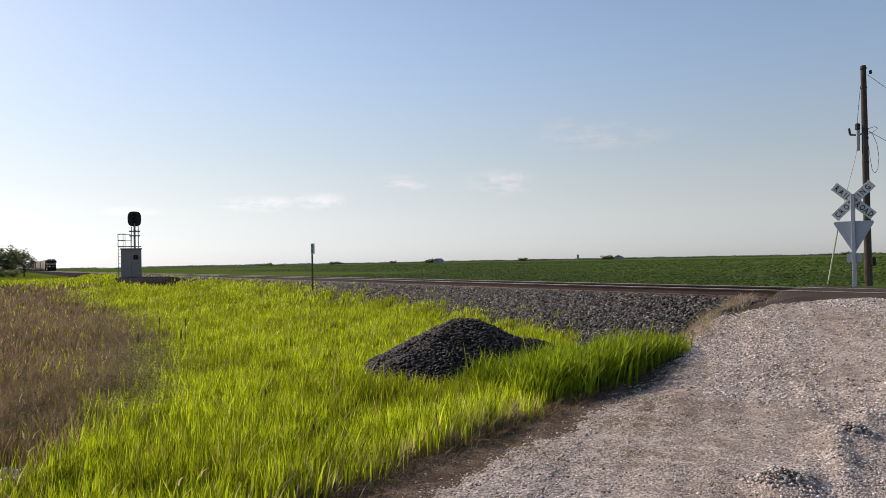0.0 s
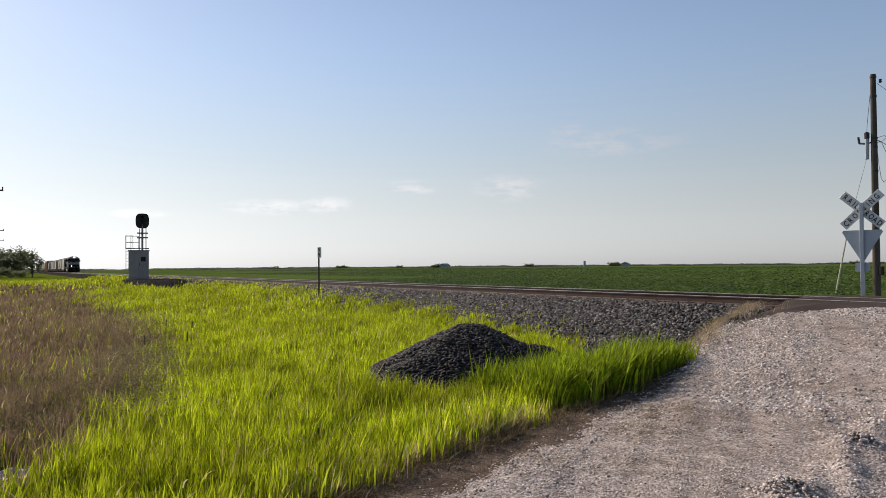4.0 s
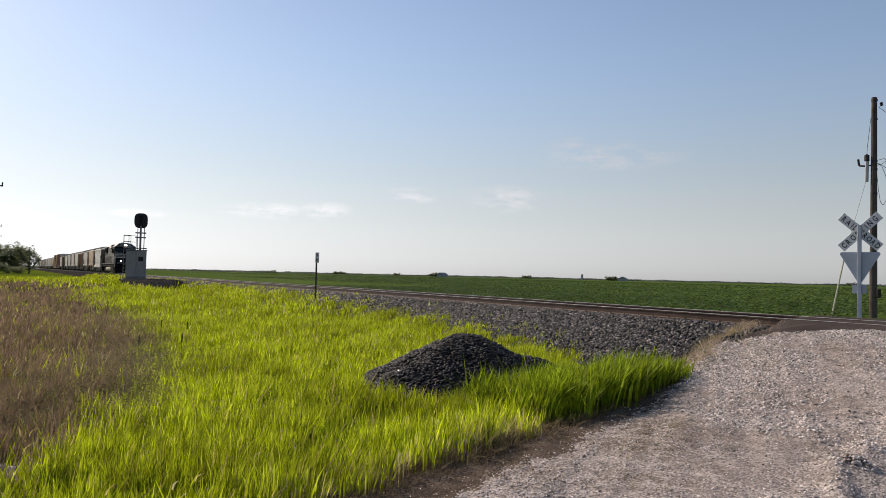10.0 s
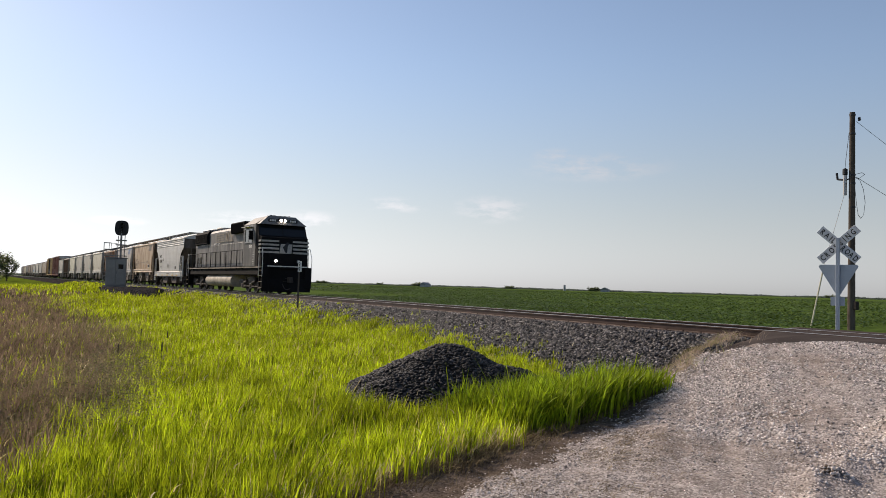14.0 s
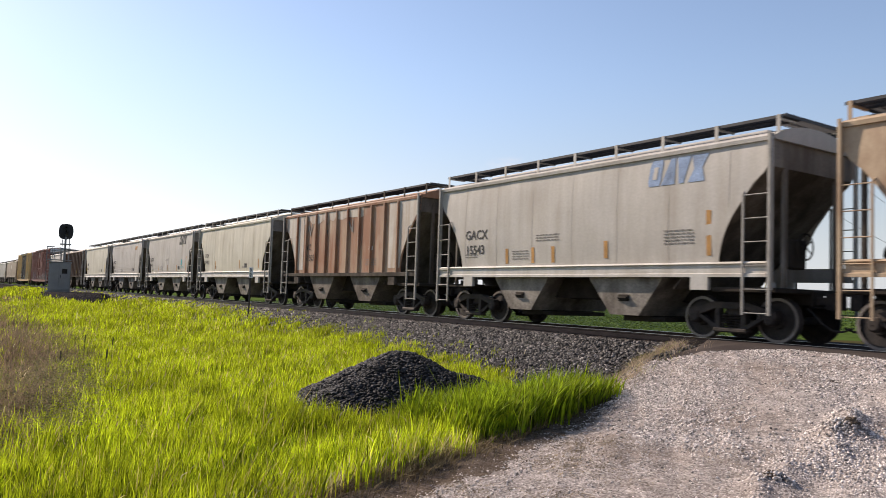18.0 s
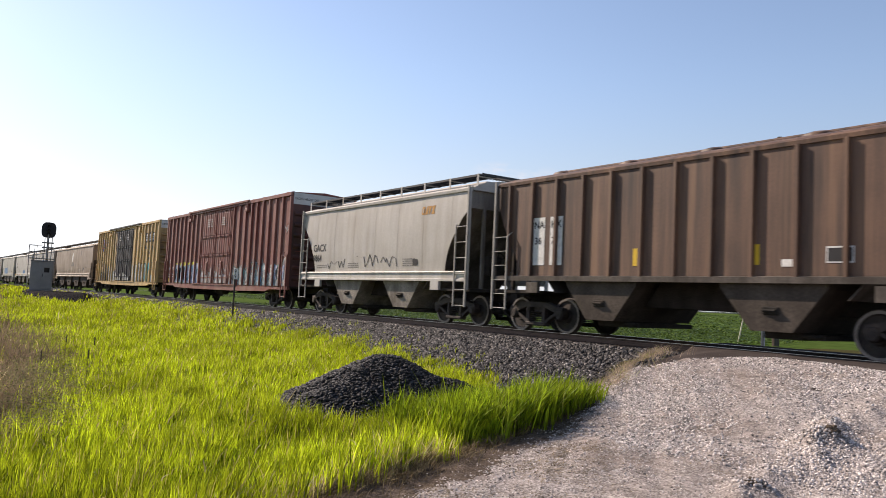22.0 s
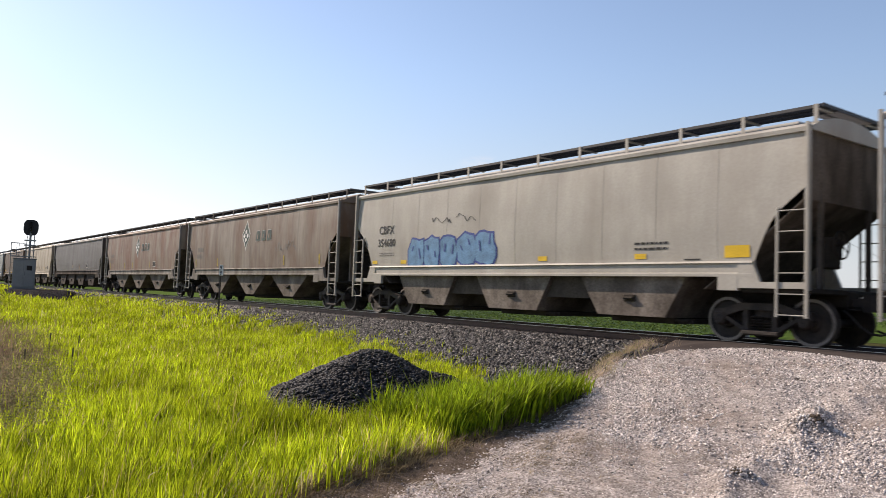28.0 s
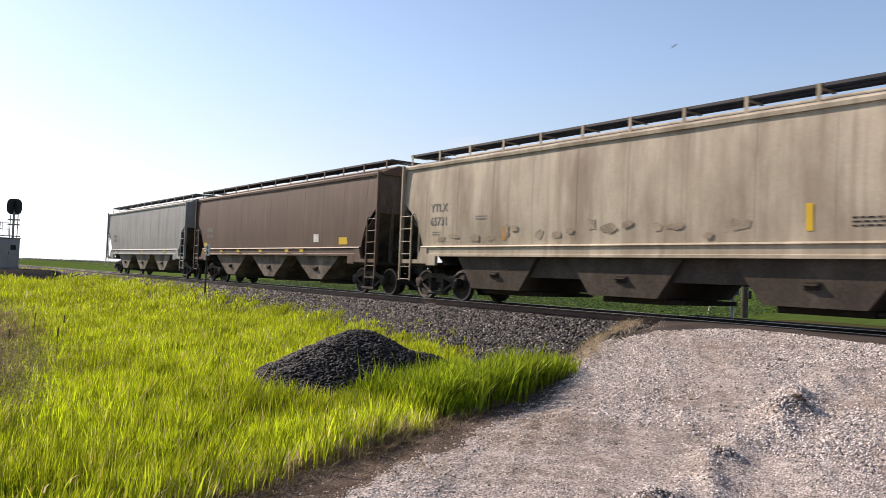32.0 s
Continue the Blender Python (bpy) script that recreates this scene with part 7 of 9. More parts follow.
P, S = [], []
for args in ((-24, -8, -4.5, -1.2, 480, 0.028, 0.058), (-45, -24, -4.5, -1.2, 240, 0.035, 0.065), (-100, -45, -4.5, -1.2, 40, 0.06, 0.10), (-45, -8, -1.2, 1.3, 160, 0.022, 0.045), (-60, -8, 1.3, 4.2, 30, 0.04, 0.065)):
    p_, s_ = scatter_bed(*args)
    P.append(p_), S.append(s_)
n = 2600
x, y = RNG.uniform(-13.5, -8.4, n), RNG.uniform(-5.9, -4.3, n)
keep = (x < road_left(y) - 0.2 + 0.2 * RNG.normal(size=n)) & (y > -4.3 - 1.4 * step(-13.5, -10.5, x) + 0.15 * RNG.normal(size=n))
x, y = x[keep], y[keep]
s_ = RNG.uniform(0.03, 0.06, len(x))
P.append(np.stack([x, y, ground_z(x, y) + s_ * 0.3], -1)), S.append(s_)
V, F = stones(np.concatenate(P), np.concatenate(S) * 1.15, 0.6, True)
tagged(new("ballast_stone", lump_mesh("ballast_stone", V, F, BALLAST)), "loose dark crushed rock on the track shoulder", "ballast", kind="stuff")

# ---- crossing ----
ys_ = np.array([-5.0, -4.6, -4.2, -3.7, -3.3, -2.8, -2.2, -1.6, -1.1, -0.83])
us_ = np.linspace(0, 11, 45)


def apron(name, ys, label):
    U, Y = np.meshgrid(us_, ys, indexing="ij")
    X = road_left(Y) + U - 0.12 * step(-4.6, -3.0, Y) + 0.5 * (1 - step(-5.0, -4.0, Y)) * (U < 0.3)
    Z = road_z(Y) + 0.016 - 0.16 * (1 - step(0.0, 1.3, U)) * step(-0.8, -2.0, Y) - 0.4 * (U < 0.01)
    V = np.stack([X, Y, Z], -1).reshape(-1, 3)
    n, m = U.shape
    i, j = np.meshgrid(np.arange(n - 1), np.arange(m - 1), indexing="ij")
    a = (i * m + j).ravel()
    return tagged(new(name, lump_mesh(name, V, np.stack([a, a + m, a + m + 1, a + 1], -1), ASPHALT, True)), label, "asphalt", "asphalt of the crossing", "structure")


apron("crossing_apron", ys_, "worn dark asphalt apron up to the rail")
apron("crossing_panel", np.array([-0.66, -0.3, 0.3, 0.66]), "worn dark asphalt between the rails")
apron("crossing_apron", np.array([0.83, 1.5, 2.5, 3.6]), "worn dark asphalt apron beyond the track")

# ---- gravel of the road ----
def scatter_road(n, y0, y1, d0, d1, lo, hi):
    y, d = RNG.uniform(y0, y1, n), RNG.uniform(d0, d1, n)
    x = road_left(y) + d
    # the worn wheel tracks hold fewer loose stones
    w = 0.35 + 0.65 * (1 - np.exp(-((d - 2.6) / 0.55) ** 2)) * (1 - 0.8 * np.exp(-((d - 6.2) / 0.5) ** 2))
    w = w * (0.3 + 0.7 * step(-0.5, 0.1, waves(x, y, 1.3, 6) + 0.5 * waves(x, y, 3.7, 2)))
    keep = (RNG.uniform(0, 1, n) < w) & ((y < gravel_end(d) + 0.1 * RNG.normal(size=n)) | (n < 200))
    x, y, d = x[keep], y[keep], d[keep]
    s = RNG.uniform(lo, hi, len(x)) * RNG.uniform(0.6, 1.2, len(x))
    lift = 0.035 * step(-7.5, -4.5, y) * step(0.0, 0.35, gravel_end(d) - y)
    return np.stack([x, y, ground_z(x, y) + lift + s * 0.3], -1), s


P, S = [], []
for args in ((42000, -13.5, -8.5, -0.35, 7.5, 0.007, 0.016), (42000, -8.5, -5.0, -0.25, 7.0, 0.010, 0.021), (20000, -5.0, -2.2, 0.1, 7.0, 0.012, 0.023), (160, -3.0, -1.4, 1.0, 5.0, 0.010, 0.018)):
    p_, s_ = scatter_road(*args)
    P.append(p_), S.append(s_)
# a few heaps of thrown-up stone
for cx, cy, r, n in ((-4.2, -7.1, 0.34, 700), (-4.5, -6.4, 0.35, 450), (-3.8, -8.95, 0.24, 260), (-3.4, -10.5, 0.3, 300)):
    a, q = RNG.uniform(0, 2 * np.pi, n), np.abs(RNG.normal(0, 0.5, n))
    x, y = cx + r * q * np.cos(a), cy + r * q * np.sin(a) * 0.7
    s = RNG.uniform(0.01, 0.024, n)
    P.append(np.stack([x, y, ground_z(x, y) + 0.05 * np.exp(-q ** 2 * 2) * RNG.uniform(0.1, 1, n)], -1)), S.append(s)
V, F = stones(np.concatenate(P), np.concatenate(S), 0.7, True)
tagged(new("road_gravel", lump_mesh("road_gravel", V, F, GRAVEL_STONE)), "loose pale limestone chips on the road", "gravel", kind="stuff")

# dead stalks and earth along the grassy edge, and dry litter on the road
# the earth's dark tone also stands for the grass's shadow on the road
n = 9000
y = RNG.uniform(-13.4, -6.0, n)
d = np.abs(RNG.normal(0, 1, n)) * np.interp(y, [-13, -9.5, -7.5], [0.85, 0.55, 0.25]) - 0.18
x = road_left(y) + d
s = RNG.uniform(0.004, 0.012, n)
V, F = stones(np.stack([x, y, ground_z(x, y) + s * 0.4], -1), s, 0.6, True)
tagged(new("edge_soil", lump_mesh("edge_soil", V, F, mat("crumbled earth with grass shade", (0.095, 0.071, 0.052), 0.95, vary=0.3, scale=5, grain=40, per_island=0.6))), "crumbs of shade-darkened earth along the road's edge", "earth", kind="stuff")

# shoulder strip: brown soil, with the grass's cast shadow painted into it
ED, EY = np.meshgrid(np.linspace(0, 1, 26), np.linspace(-13.6, -6.4, 150), indexing="ij")
reach_ = np.interp(EY, [-13.6, -9.5, -7.5, -6.4], [0.95, 0.62, 0.34, 0.05]) + 0.14 * waves(EY * 0 + 2, EY, 2.7, 5) + 0.06 * np.sin(EY * 17)
EX = road_left(EY) - 0.35 + (reach_ + 0.35) * ED
V = np.stack([EX, EY, ground_z(EX, EY) + 0.004 + 0.035 * step(-7.5, -4.5, EY) + 0.012 * (1 - ED ** 3)], -1).reshape(-1, 3)
n_, m_ = ED.shape
i_, j_ = np.meshgrid(np.arange(n_ - 1), np.arange(m_ - 1), indexing="ij")
a_ = (i_ * m_ + j_).ravel()
EARTHY = rubble("brown earth, fines and grass shade", (0.055, 0.041, 0.030), (0.20, 0.16, 0.132), 75.0, 0.012, (0.085, 0.063, 0.046), 2.2)
tagged(new("road_shoulder", lump_mesh("road_shoulder", V, np.stack([a_, a_ + m_, a_ + m_ + 1, a_ + 1], -1), EARTHY, True)), "brown earthy road shoulder, grass shadow in its colour", "road edge", kind="structure")

CLOD = mat("dry earth clod", (0.11, 0.085, 0.065), 0.95, vary=0.35, scale=9, grain=50, bump=0.02)
# clods of earth and stones thrown up on the road
for cx, cy, r in ((-3.82, -8.95, 0.075), (-4.12, -7.08, 0.07), (-3.36, -10.48, 0.06)):
    bm = bmesh.new()
    bmesh.ops.create_icosphere(bm, subdivisions=4, radius=r)
    for v in bm.verts:
        q = v.co / r
        o = Vector((cx, cy, 0))
        v.co *= 1 + 0.55 * noise.noise(q * 1.5 + o) + 0.35 * noise.noise(q * 3.6 + o) + 0.28 * noise.noise(q * 8 + o)
        v.co.z *= 0.6
    me = bpy.data.meshes.new("earth_clod")
    bm.to_mesh(me)
    bm.free()
    me.materials.append(CLOD)
    ob = tagged(new("earth_clod", me), "crumbly clod of dark earth and stones on the road", "clod", "clods on the road")
    ob.location = (cx, cy, float(ground_z(cx, cy)) + r * 0.15)

# ---- heap of crushed rock ----
PILE = (-11.12, -8.24)


def pile_z(x, y):
    u, v = (x - PILE[0]) * 0.854 - (y - PILE[1]) * 0.52, (x - PILE[0]) * 0.52 + (y - PILE[1]) * 0.854
    a = np.arctan2(v, u)
    r = np.hypot(u, v) * (1 + 0.04 * np.sin(5 * a + 1) + 0.025 * np.sin(11 * a))
    cone = 0.99 - 0.55 * (np.sqrt(r * r + 0.09) - 0.30)
    side = 0.60 - 0.50 * (np.sqrt((u + 0.1) ** 2 + (v - 1.15) ** 2 + 0.05) - 0.22)     # tail of the tipped load
    foot = 0.45 - 0.46 * (np.hypot(u - 0.85, v + 0.85) - 0.1)
    h = np.log(np.exp(14 * cone) + np.exp(14 * side) + np.exp(14 * foot) + 1e-9) / 14
    return -1.25 + np.maximum(h, 0) + 0.02 * waves(x, y, 6, 1) * (h > 0.02)


xs = np.arange(-14.0, -8.4, 0.08)
ys = np.arange(-10.8, -4.9, 0.08)
V, F = grid_sheet(xs, ys, pile_z)
keep = V[F].max(1)[:, 2] > -1.235
heap = thing("rock_heap", "conical heap of black crushed rock in the grass", "rock heap")
part("core", lump_mesh("core", V, F[keep], BED), None, heap)
n = 26000
x, y = RNG.uniform(-14.0, -8.4, n), RNG.uniform(-10.8, -4.9, n)
z = pile_z(x, y)
keep = z > -1.24
s = RNG.uniform(0.020, 0.042, keep.sum())
V, F = stones(np.stack([x, y, z], -1)[keep] + np.array([0, 0, 0.012]), s * 1.25, 0.5, True)
tagged(part("stone", lump_mesh("stone", V, F, PILE_STONE), None, heap), kind="stuff")

# ---- grass and weeds ----
def leaf_mat(name, base, dry, dry_share, gloss=0.45, pass_share=0.5, spread=0.4):
    """Blades: colour differs from blade to blade, light passes through."""
    m = bpy.data.materials.new(name)
    m.use_nodes = True
    n, l = m.node_tree.nodes, m.node_tree.links
    b = n["Principled BSDF"]
    g = n.new("ShaderNodeNewGeometry")
    ramp = n.new("ShaderNodeValToRGB")
    e = ramp.color_ramp.elements
    lo = tuple(c * (1 - spread) for c in base) + (1,)
    hi = tuple(min(1, c * (1 + spread)) for c in base) + (1,)
    e[0].position, e[0].color = 0.0, lo
    e[1].position, e[1].color = 1.0 - dry_share, hi
    x = e.new(min(0.999, 1.0 - dry_share * 0.6))
    x.color = tuple(dry) + (1,)
    l.new(g.outputs["Random Per Island"], ramp.inputs["Fac"])
    co = n.new("ShaderNodeTexCoord")
    t = n.new("ShaderNodeTexNoise")
    t.inputs["Scale"].default_value, t.inputs["Detail"].default_value = 0.5, 3
    l.new(co.outputs["Object"], t.inputs["Vector"])
    mr = n.new("ShaderNodeMapRange")
    mr.inputs["From Min"].default_value, mr.inputs["From Max"].default_value = 0.35, 0.65
    mr.inputs["To Min"].default_value, mr.inputs["To Max"].default_value = 0.72, 1.25
    l.new(t.outputs["Fac"], mr.inputs["Value"])
    t2 = n.new("ShaderNodeTexNoise")     # tuft from tuft
    t2.inputs["Scale"].default_value, t2.inputs["Detail"].default_value = 6.0, 2
    l.new(co.outputs["Object"], t2.inputs["Vector"])
    m2 = n.new("ShaderNodeMapRange")
    m2.inputs["From Min"].default_value, m2.inputs["From Max"].default_value = 0.33, 0.67
    m2.inputs["To Min"].default_value, m2.inputs["To Max"].default_value = 0.5, 1.45
    l.new(t2.outputs["Fac"], m2.inputs["Value"])
    mm = n.new("ShaderNodeMath")
    mm.operation = "MULTIPLY"
    l.new(mr.outputs[0], mm.inputs[0])
    l.new(m2.outputs[0], mm.inputs[1])
    sc = n.new("ShaderNodeVectorMath")
    sc.operation = "SCALE"
    l.new(ramp.outputs["Color"], sc.inputs[0])
    l.new(mm.outputs[0], sc.inputs["Scale"])
    l.new(sc.outputs[0], b.inputs["Base Color"])
    b.inputs["Roughness"].default_value, b.inputs["Specular IOR Level"].default_value = gloss, 0.12
    tr = n.new("ShaderNodeBsdfTranslucent")
    l.new(sc.outputs[0], tr.inputs["Color"])
    mx = n.new("ShaderNodeMixShader")
    mx.inputs[0].default_value = pass_share
    l.new(b.outputs[0], mx.inputs[1])
    l.new(tr.outputs[0], mx.inputs[2])
    l.new(mx.outputs[0], n["Material Output"].inputs["Surface"])
    return m


GRASS = leaf_mat("sunlit meadow grass", (0.335, 0.405, 0.018), (0.42, 0.36, 0.12), 0.08, 0.4, 0.52, 0.55)
DEEP_GRASS = leaf_mat("deep green roadside grass", (0.235, 0.320, 0.016), (0.30, 0.33, 0.05), 0.05, 0.45, 0.42, 0.5)
WEED = leaf_mat("brown seeding weeds", (0.230, 0.162, 0.114), (0.14, 0.14, 0.05), 0.18, 0.8, 0.45, 0.2)
BUSHY = leaf_mat("dark olive weed leaves", (0.170, 0.160, 0.066), (0.22, 0.175, 0.10), 0.3, 0.7, 0.5, 0.15)
STRAW = leaf_mat("dry straw stems", (0.44, 0.36, 0.17), (0.56, 0.50, 0.32), 0.3, 0.6, 0.4)
THATCH = leaf_mat("dead brown thatch", (0.15, 0.11, 0.06), (0.26, 0.20, 0.11), 0.3, 0.8, 0.15)
BEAN = leaf_mat("soybean leaves", (0.064, 0.105, 0.022), (0.10, 0.14, 0.035), 0.15, 0.5, 0.3)
TREE_LEAF = leaf_mat("tree leaves", (0.15, 0.18, 0.085), (0.17, 0.19, 0.10), 0.2, 0.6, 0.6)
BARK = mat("grey bark", (0.09, 0.075, 0.06), 0.9, vary=0.3, scale=4, grain=30)


def blades(x, y, z, hgt, wid, lean, fine=True):
    """Curved tapering blades rooted at (x, y, z)."""
    n = len(x)
    a = RNG.uniform(0, 2 * np.pi, n)
    la = np.where(RNG.uniform(0, 1, n) < 0.6, RNG.normal(0.5, 0.8, n), RNG.uniform(0, 2 * np.pi, n))   # a light wind from the far end of the track
    dx, dy = np.cos(la) * lean * hgt, np.sin(la) * lean * hgt
    wx, wy = np.cos(a) * wid / 2, np.sin(a) * wid / 2
    rows = []
    for t, w in ((0.0, 0.8), (0.4, 1.0), (0.75, 0.7)) if fine else ((0.0, 0.9), (0.5, 1.0)):
        cx, cy, cz = x + dx * t ** 2, y + dy * t ** 2, z + hgt * t * (1 - 0.25 * lean * t)
        rows += [np.stack([cx - wx * w, cy - wy * w, cz], -1), np.stack([cx + wx * w, cy + wy * w, cz], -1)]
    rows.append(np.stack([x + dx, y + dy, z + hgt * (1 - 0.25 * lean)], -1))
    V = np.stack(rows, 1)
    f = np.array([(0, 1, 3), (0, 3, 2), (2, 3, 5), (2, 5, 4), (4, 5, 6)] if fine else [(0, 1, 3), (0, 3, 2), (2, 3, 4)])
    return V.reshape(-1, 3), (f[None] + (np.arange(n) * V.shape[1])[:, None, None]).reshape(-1, 3)


def brownness(x, y):
    """Share of brown weeds at a place."""
    r = np.hypot(x, y + 15.03)
    a = np.degrees(np.arctan2(y + 15.03, -x))
    right = np.interp(r, [6, 8, 11, 14, 20, 26, 34, 50, 70, 105], [0.5, 3.0, 6.6, 8.6, 9.0, 8.2, 6.0, 4.2, 3.6, 2.4])
    k = step(2.0, -2.0, a - right + 1.6 * waves(x, y, 0.9, 3)) * step(5.0, 7.5, r) * step(120, 95, r)
    return k


def clump(x, y):
    return np.clip(0.5 + 0.42 * waves(x, y, 2.1, 7) + 0.26 * waves(x, y, 5.3, 9) + 0.2 * waves(x, y, 11.0, 4), 0, 1)


def bank_foot(x):
    """y up to which the grass climbs the track's bank."""
    return np.interp(x, [-90, -40, -28, -18, -12], [-1.7, -1.9, -2.6, -3.5, -4.3])


def field_points(n, r0, r1, a0, a1):
    r = np.sqrt(RNG.uniform(r0 ** 2, r1 ** 2, n))
    a = np.radians(RNG.uniform(a0, a1, n))
    x, y = -r * np.cos(a), -15.03 + r * np.sin(a)
    d = x - road_left(y)
    over = y - bank_foot(x)
    keep = (d < 0.12 * RNG.normal(size=n) - 0.1) & ((over < 0.2 * RNG.normal(size=n)) | ((over < 0.9) & (RNG.uniform(0, 1, n) < 0.05))) & (y > -34)
    u = (x - PILE[0]) * 0.85 + (y - PILE[1]) * -0.53   # towards the viewer
    v = (x - PILE[0]) * 0.53 + (y - PILE[1]) * 0.85    # along the heap
    bare = np.exp(-((u - 1.6) / 0.75) ** 2 - ((v + 1.35) / 0.85) ** 2)
    keep &= (pile_z(x, y) < -1.17 + 0.12 * RNG.uniform(0, 1, n)) & (RNG.uniform(0, 1, n) > 0.97 * bare)
    keep &= ~((y > -5.75 + 0.15 * RNG.normal(size=n)) & (x > -11.0 + 0.3 * RNG.normal(size=n)))
    keep &= ~((y > -6.4 + 0.12 * RNG.normal(size=n)) & (x > -9.6))
    # bare stony patch
    keep &= np.hypot((x + 8.1) / 0.7, (y + 15.1) / 0.45) > 0.8 + 0.3 * RNG.uniform(0, 1, n)
    return x[keep], y[keep], r[keep]


sets = {"meadow_grass": [], "brown_weeds": [], "roadside_grass": [], "dry_straw": [], "dead_thatch": []}
# tufts in rings round the camera's spot, finer where they are near: number, blades each, inner and outer ring, blade width, height, widest turn
for n, k, r0, r1, w, hs, a1 in ((10500, 7, 4.0, 8.0, 0.0115, 0.50, 62), (21000, 7, 8.0, 14.0, 0.0135, 0.47, 56), (36000, 6, 14.0, 28.0, 0.017, 0.42, 40), (27000, 5, 28.0, 60.0, 0.034, 0.38, 26), (6000, 6, 60, 150, 0.10, 0.48, 13)):
    x, y, r = field_points(n, r0, r1, -14 if r0 < 20 else -6, a1)
    d = x - road_left(y)
    cl = clump(x, y)
    edge = np.exp(-((d + 0.2) / 0.4) ** 2)
    kind = RNG.uniform(0, 1, len(x))
    brown = kind < brownness(x, y) * 0.92
    thin = RNG.uniform(0, 1, len(x)) < (0.3 if r0 < 14 else 0.6)
    bank = step(-1.7, 0.1, y - bank_foot(x))
    kind = RNG.uniform(0, 1, len(x))
    corner = np.exp(-((x + 9.0) / 0.9) ** 2 - ((y + 4.9) / 0.8) ** 2)
    straw = ~brown & (kind < 0.06 + 0.30 * edge * (y < -10.0) + 0.9 * corner)
    deep = ~brown & ~straw & (RNG.uniform(0, 1, len(x)) < step(-2.6, -0.6, d) * step(-10.2, -8.2, y) * 0.85)
    turn = np.degrees(np.arctan2(y + 15.03, -x))
    hollow = np.exp(-((turn - 8.2) / 2.4) ** 2) * step(8.0, 10.0, r) * step(18.0, 15.0, r)
    grass = ~(brown | straw | deep) & (RNG.uniform(0, 1, len(x)) < (0.35 + 0.9 * cl) * (1 - 0.65 * hollow))
    thatch = RNG.uniform(0, 1, len(x)) < 0.05 + 0.8 * edge
    for key, m, hh, ww, ln in (("brown_weeds", brown & ~thin, 0.50, 0.55 if r0 < 14 else 0.85, 0.34), ("meadow_grass", grass, hs, 1.0, 0.22), ("roadside_grass", deep, 0.76, 1.6, 0.30), ("dry_straw", straw, 0.40, 0.6, 0.5), ("dead_thatch", thatch, 0.24, 0.6, 0.8)):
        if not m.any():
            continue
        c = m.sum()
        size = RNG.uniform(0.75, 1.15, c) * (0.50 + 0.82 * cl[m])
        size *= (1 - 0.52 * bank[m]) * (1 - 0.45 * step(-8.4, -6.6, y[m]) * (x[m] > -10.5))
        size *= 1 - 0.12 * edge[m] * (y[m] < -9.0) - 0.35 * corner[m]
        rep = lambda v: np.repeat(v, k)
        spread = 0.03 + w * 1.5
        bx, by = rep(x[m]) + RNG.normal(0, spread, c * k), rep(y[m]) + RNG.normal(0, spread, c * k)
        hgt = hh * rep(size) * RNG.uniform(0.55, 1.12, c * k)
        sets[key].append(blades(bx, by, ground_z(bx, by) - 0.02, hgt, w * ww * RNG.uniform(0.6, 1.4, c * k), ln * RNG.uniform(0.2, 1.9, c * k), r0 < 7))
# dead grass lying out over the road's edge
n = 5200
y = RNG.uniform(-13.6, -6.8, n)
x = road_left(y) + np.abs(RNG.normal(0, 1, n)) * np.interp(y, [-13, -9, -7], [0.30, 0.20, 0.10]) - 0.22
sets["dead_thatch"].append(blades(x, y, ground_z(x, y) - 0.01, RNG.uniform(0.04, 0.22, n), 0.007 * RNG.uniform(0.6, 1.4, n), RNG.uniform(0.4, 1.8, n), True))
# a lush belt of broad blades between the heap and the road
n, k = 4200, 6
x, y = RNG.uniform(-10.6, -7.0, n), RNG.uniform(-9.6, -5.9, n)
d = x - road_left(y)
keep = (d < -0.12 + 0.1 * RNG.normal(size=n)) & (d > -2.0) & (y < -6.5) & (pile_z(x, y) < -1.12) & (RNG.uniform(0, 1, n) < 0.25 + clump(x, y))
x, y = np.repeat(x[keep], k), np.repeat(y[keep], k)
bx, by = x + RNG.normal(0, 0.06, len(x)), y + RNG.normal(0, 0.06, len(x))
sets["roadside_grass"].append(blades(bx, by, ground_z(bx, by) - 0.02, RNG.uniform(0.35, 0.82, len(x)) * (0.5 + 0.5 * step(-6.3, -8.2, by)), 0.022 * RNG.uniform(0.6, 1.4, len(x)), 0.35 * RNG.uniform(0.2, 1.9, len(x)), True))
# feathery seed heads over the weeds and stems among the grass
for key, mats, label in (("meadow_grass", GRASS, "tall bright green meadow grass lit from behind"), ("brown_weeds", WEED, "patch of brown seeding weeds"),
                         ("roadside_grass", DEEP_GRASS, "deep green tall grass along the road"), ("dry_straw", STRAW, "dry pale straw stems among the grass"), ("dead_thatch", THATCH, "dead brown thatch low among the grass")):
    Vs, Fs, o = [], [], 0
    for v, f in sets[key]:
        Vs.append(v), Fs.append(f + o)
        o += len(v)
    tagged(new(key, lump_mesh(key, np.concatenate(Vs), np.concatenate(Fs), mats)), label, "grass", kind="stuff")

# seed heads: slender pale plumes
x, y, r = field_points(3600, 4.0, 30.0, -10, 60)
m = (RNG.uniform(0, 1, len(x)) < 0.35 + 0.6 * brownness(x, y))
x, y = x[m], y[m]
V, F = blades(x, y, ground_z(x, y) + 0.36 * RNG.uniform(0.8, 1.3, len(x)), 0.12 * RNG.uniform(0.6, 1.2, len(x)), 0.011 * RNG.uniform(0.6, 1.6, len(x)), 0.7 * RNG.uniform(0.5, 1.5, len(x)))
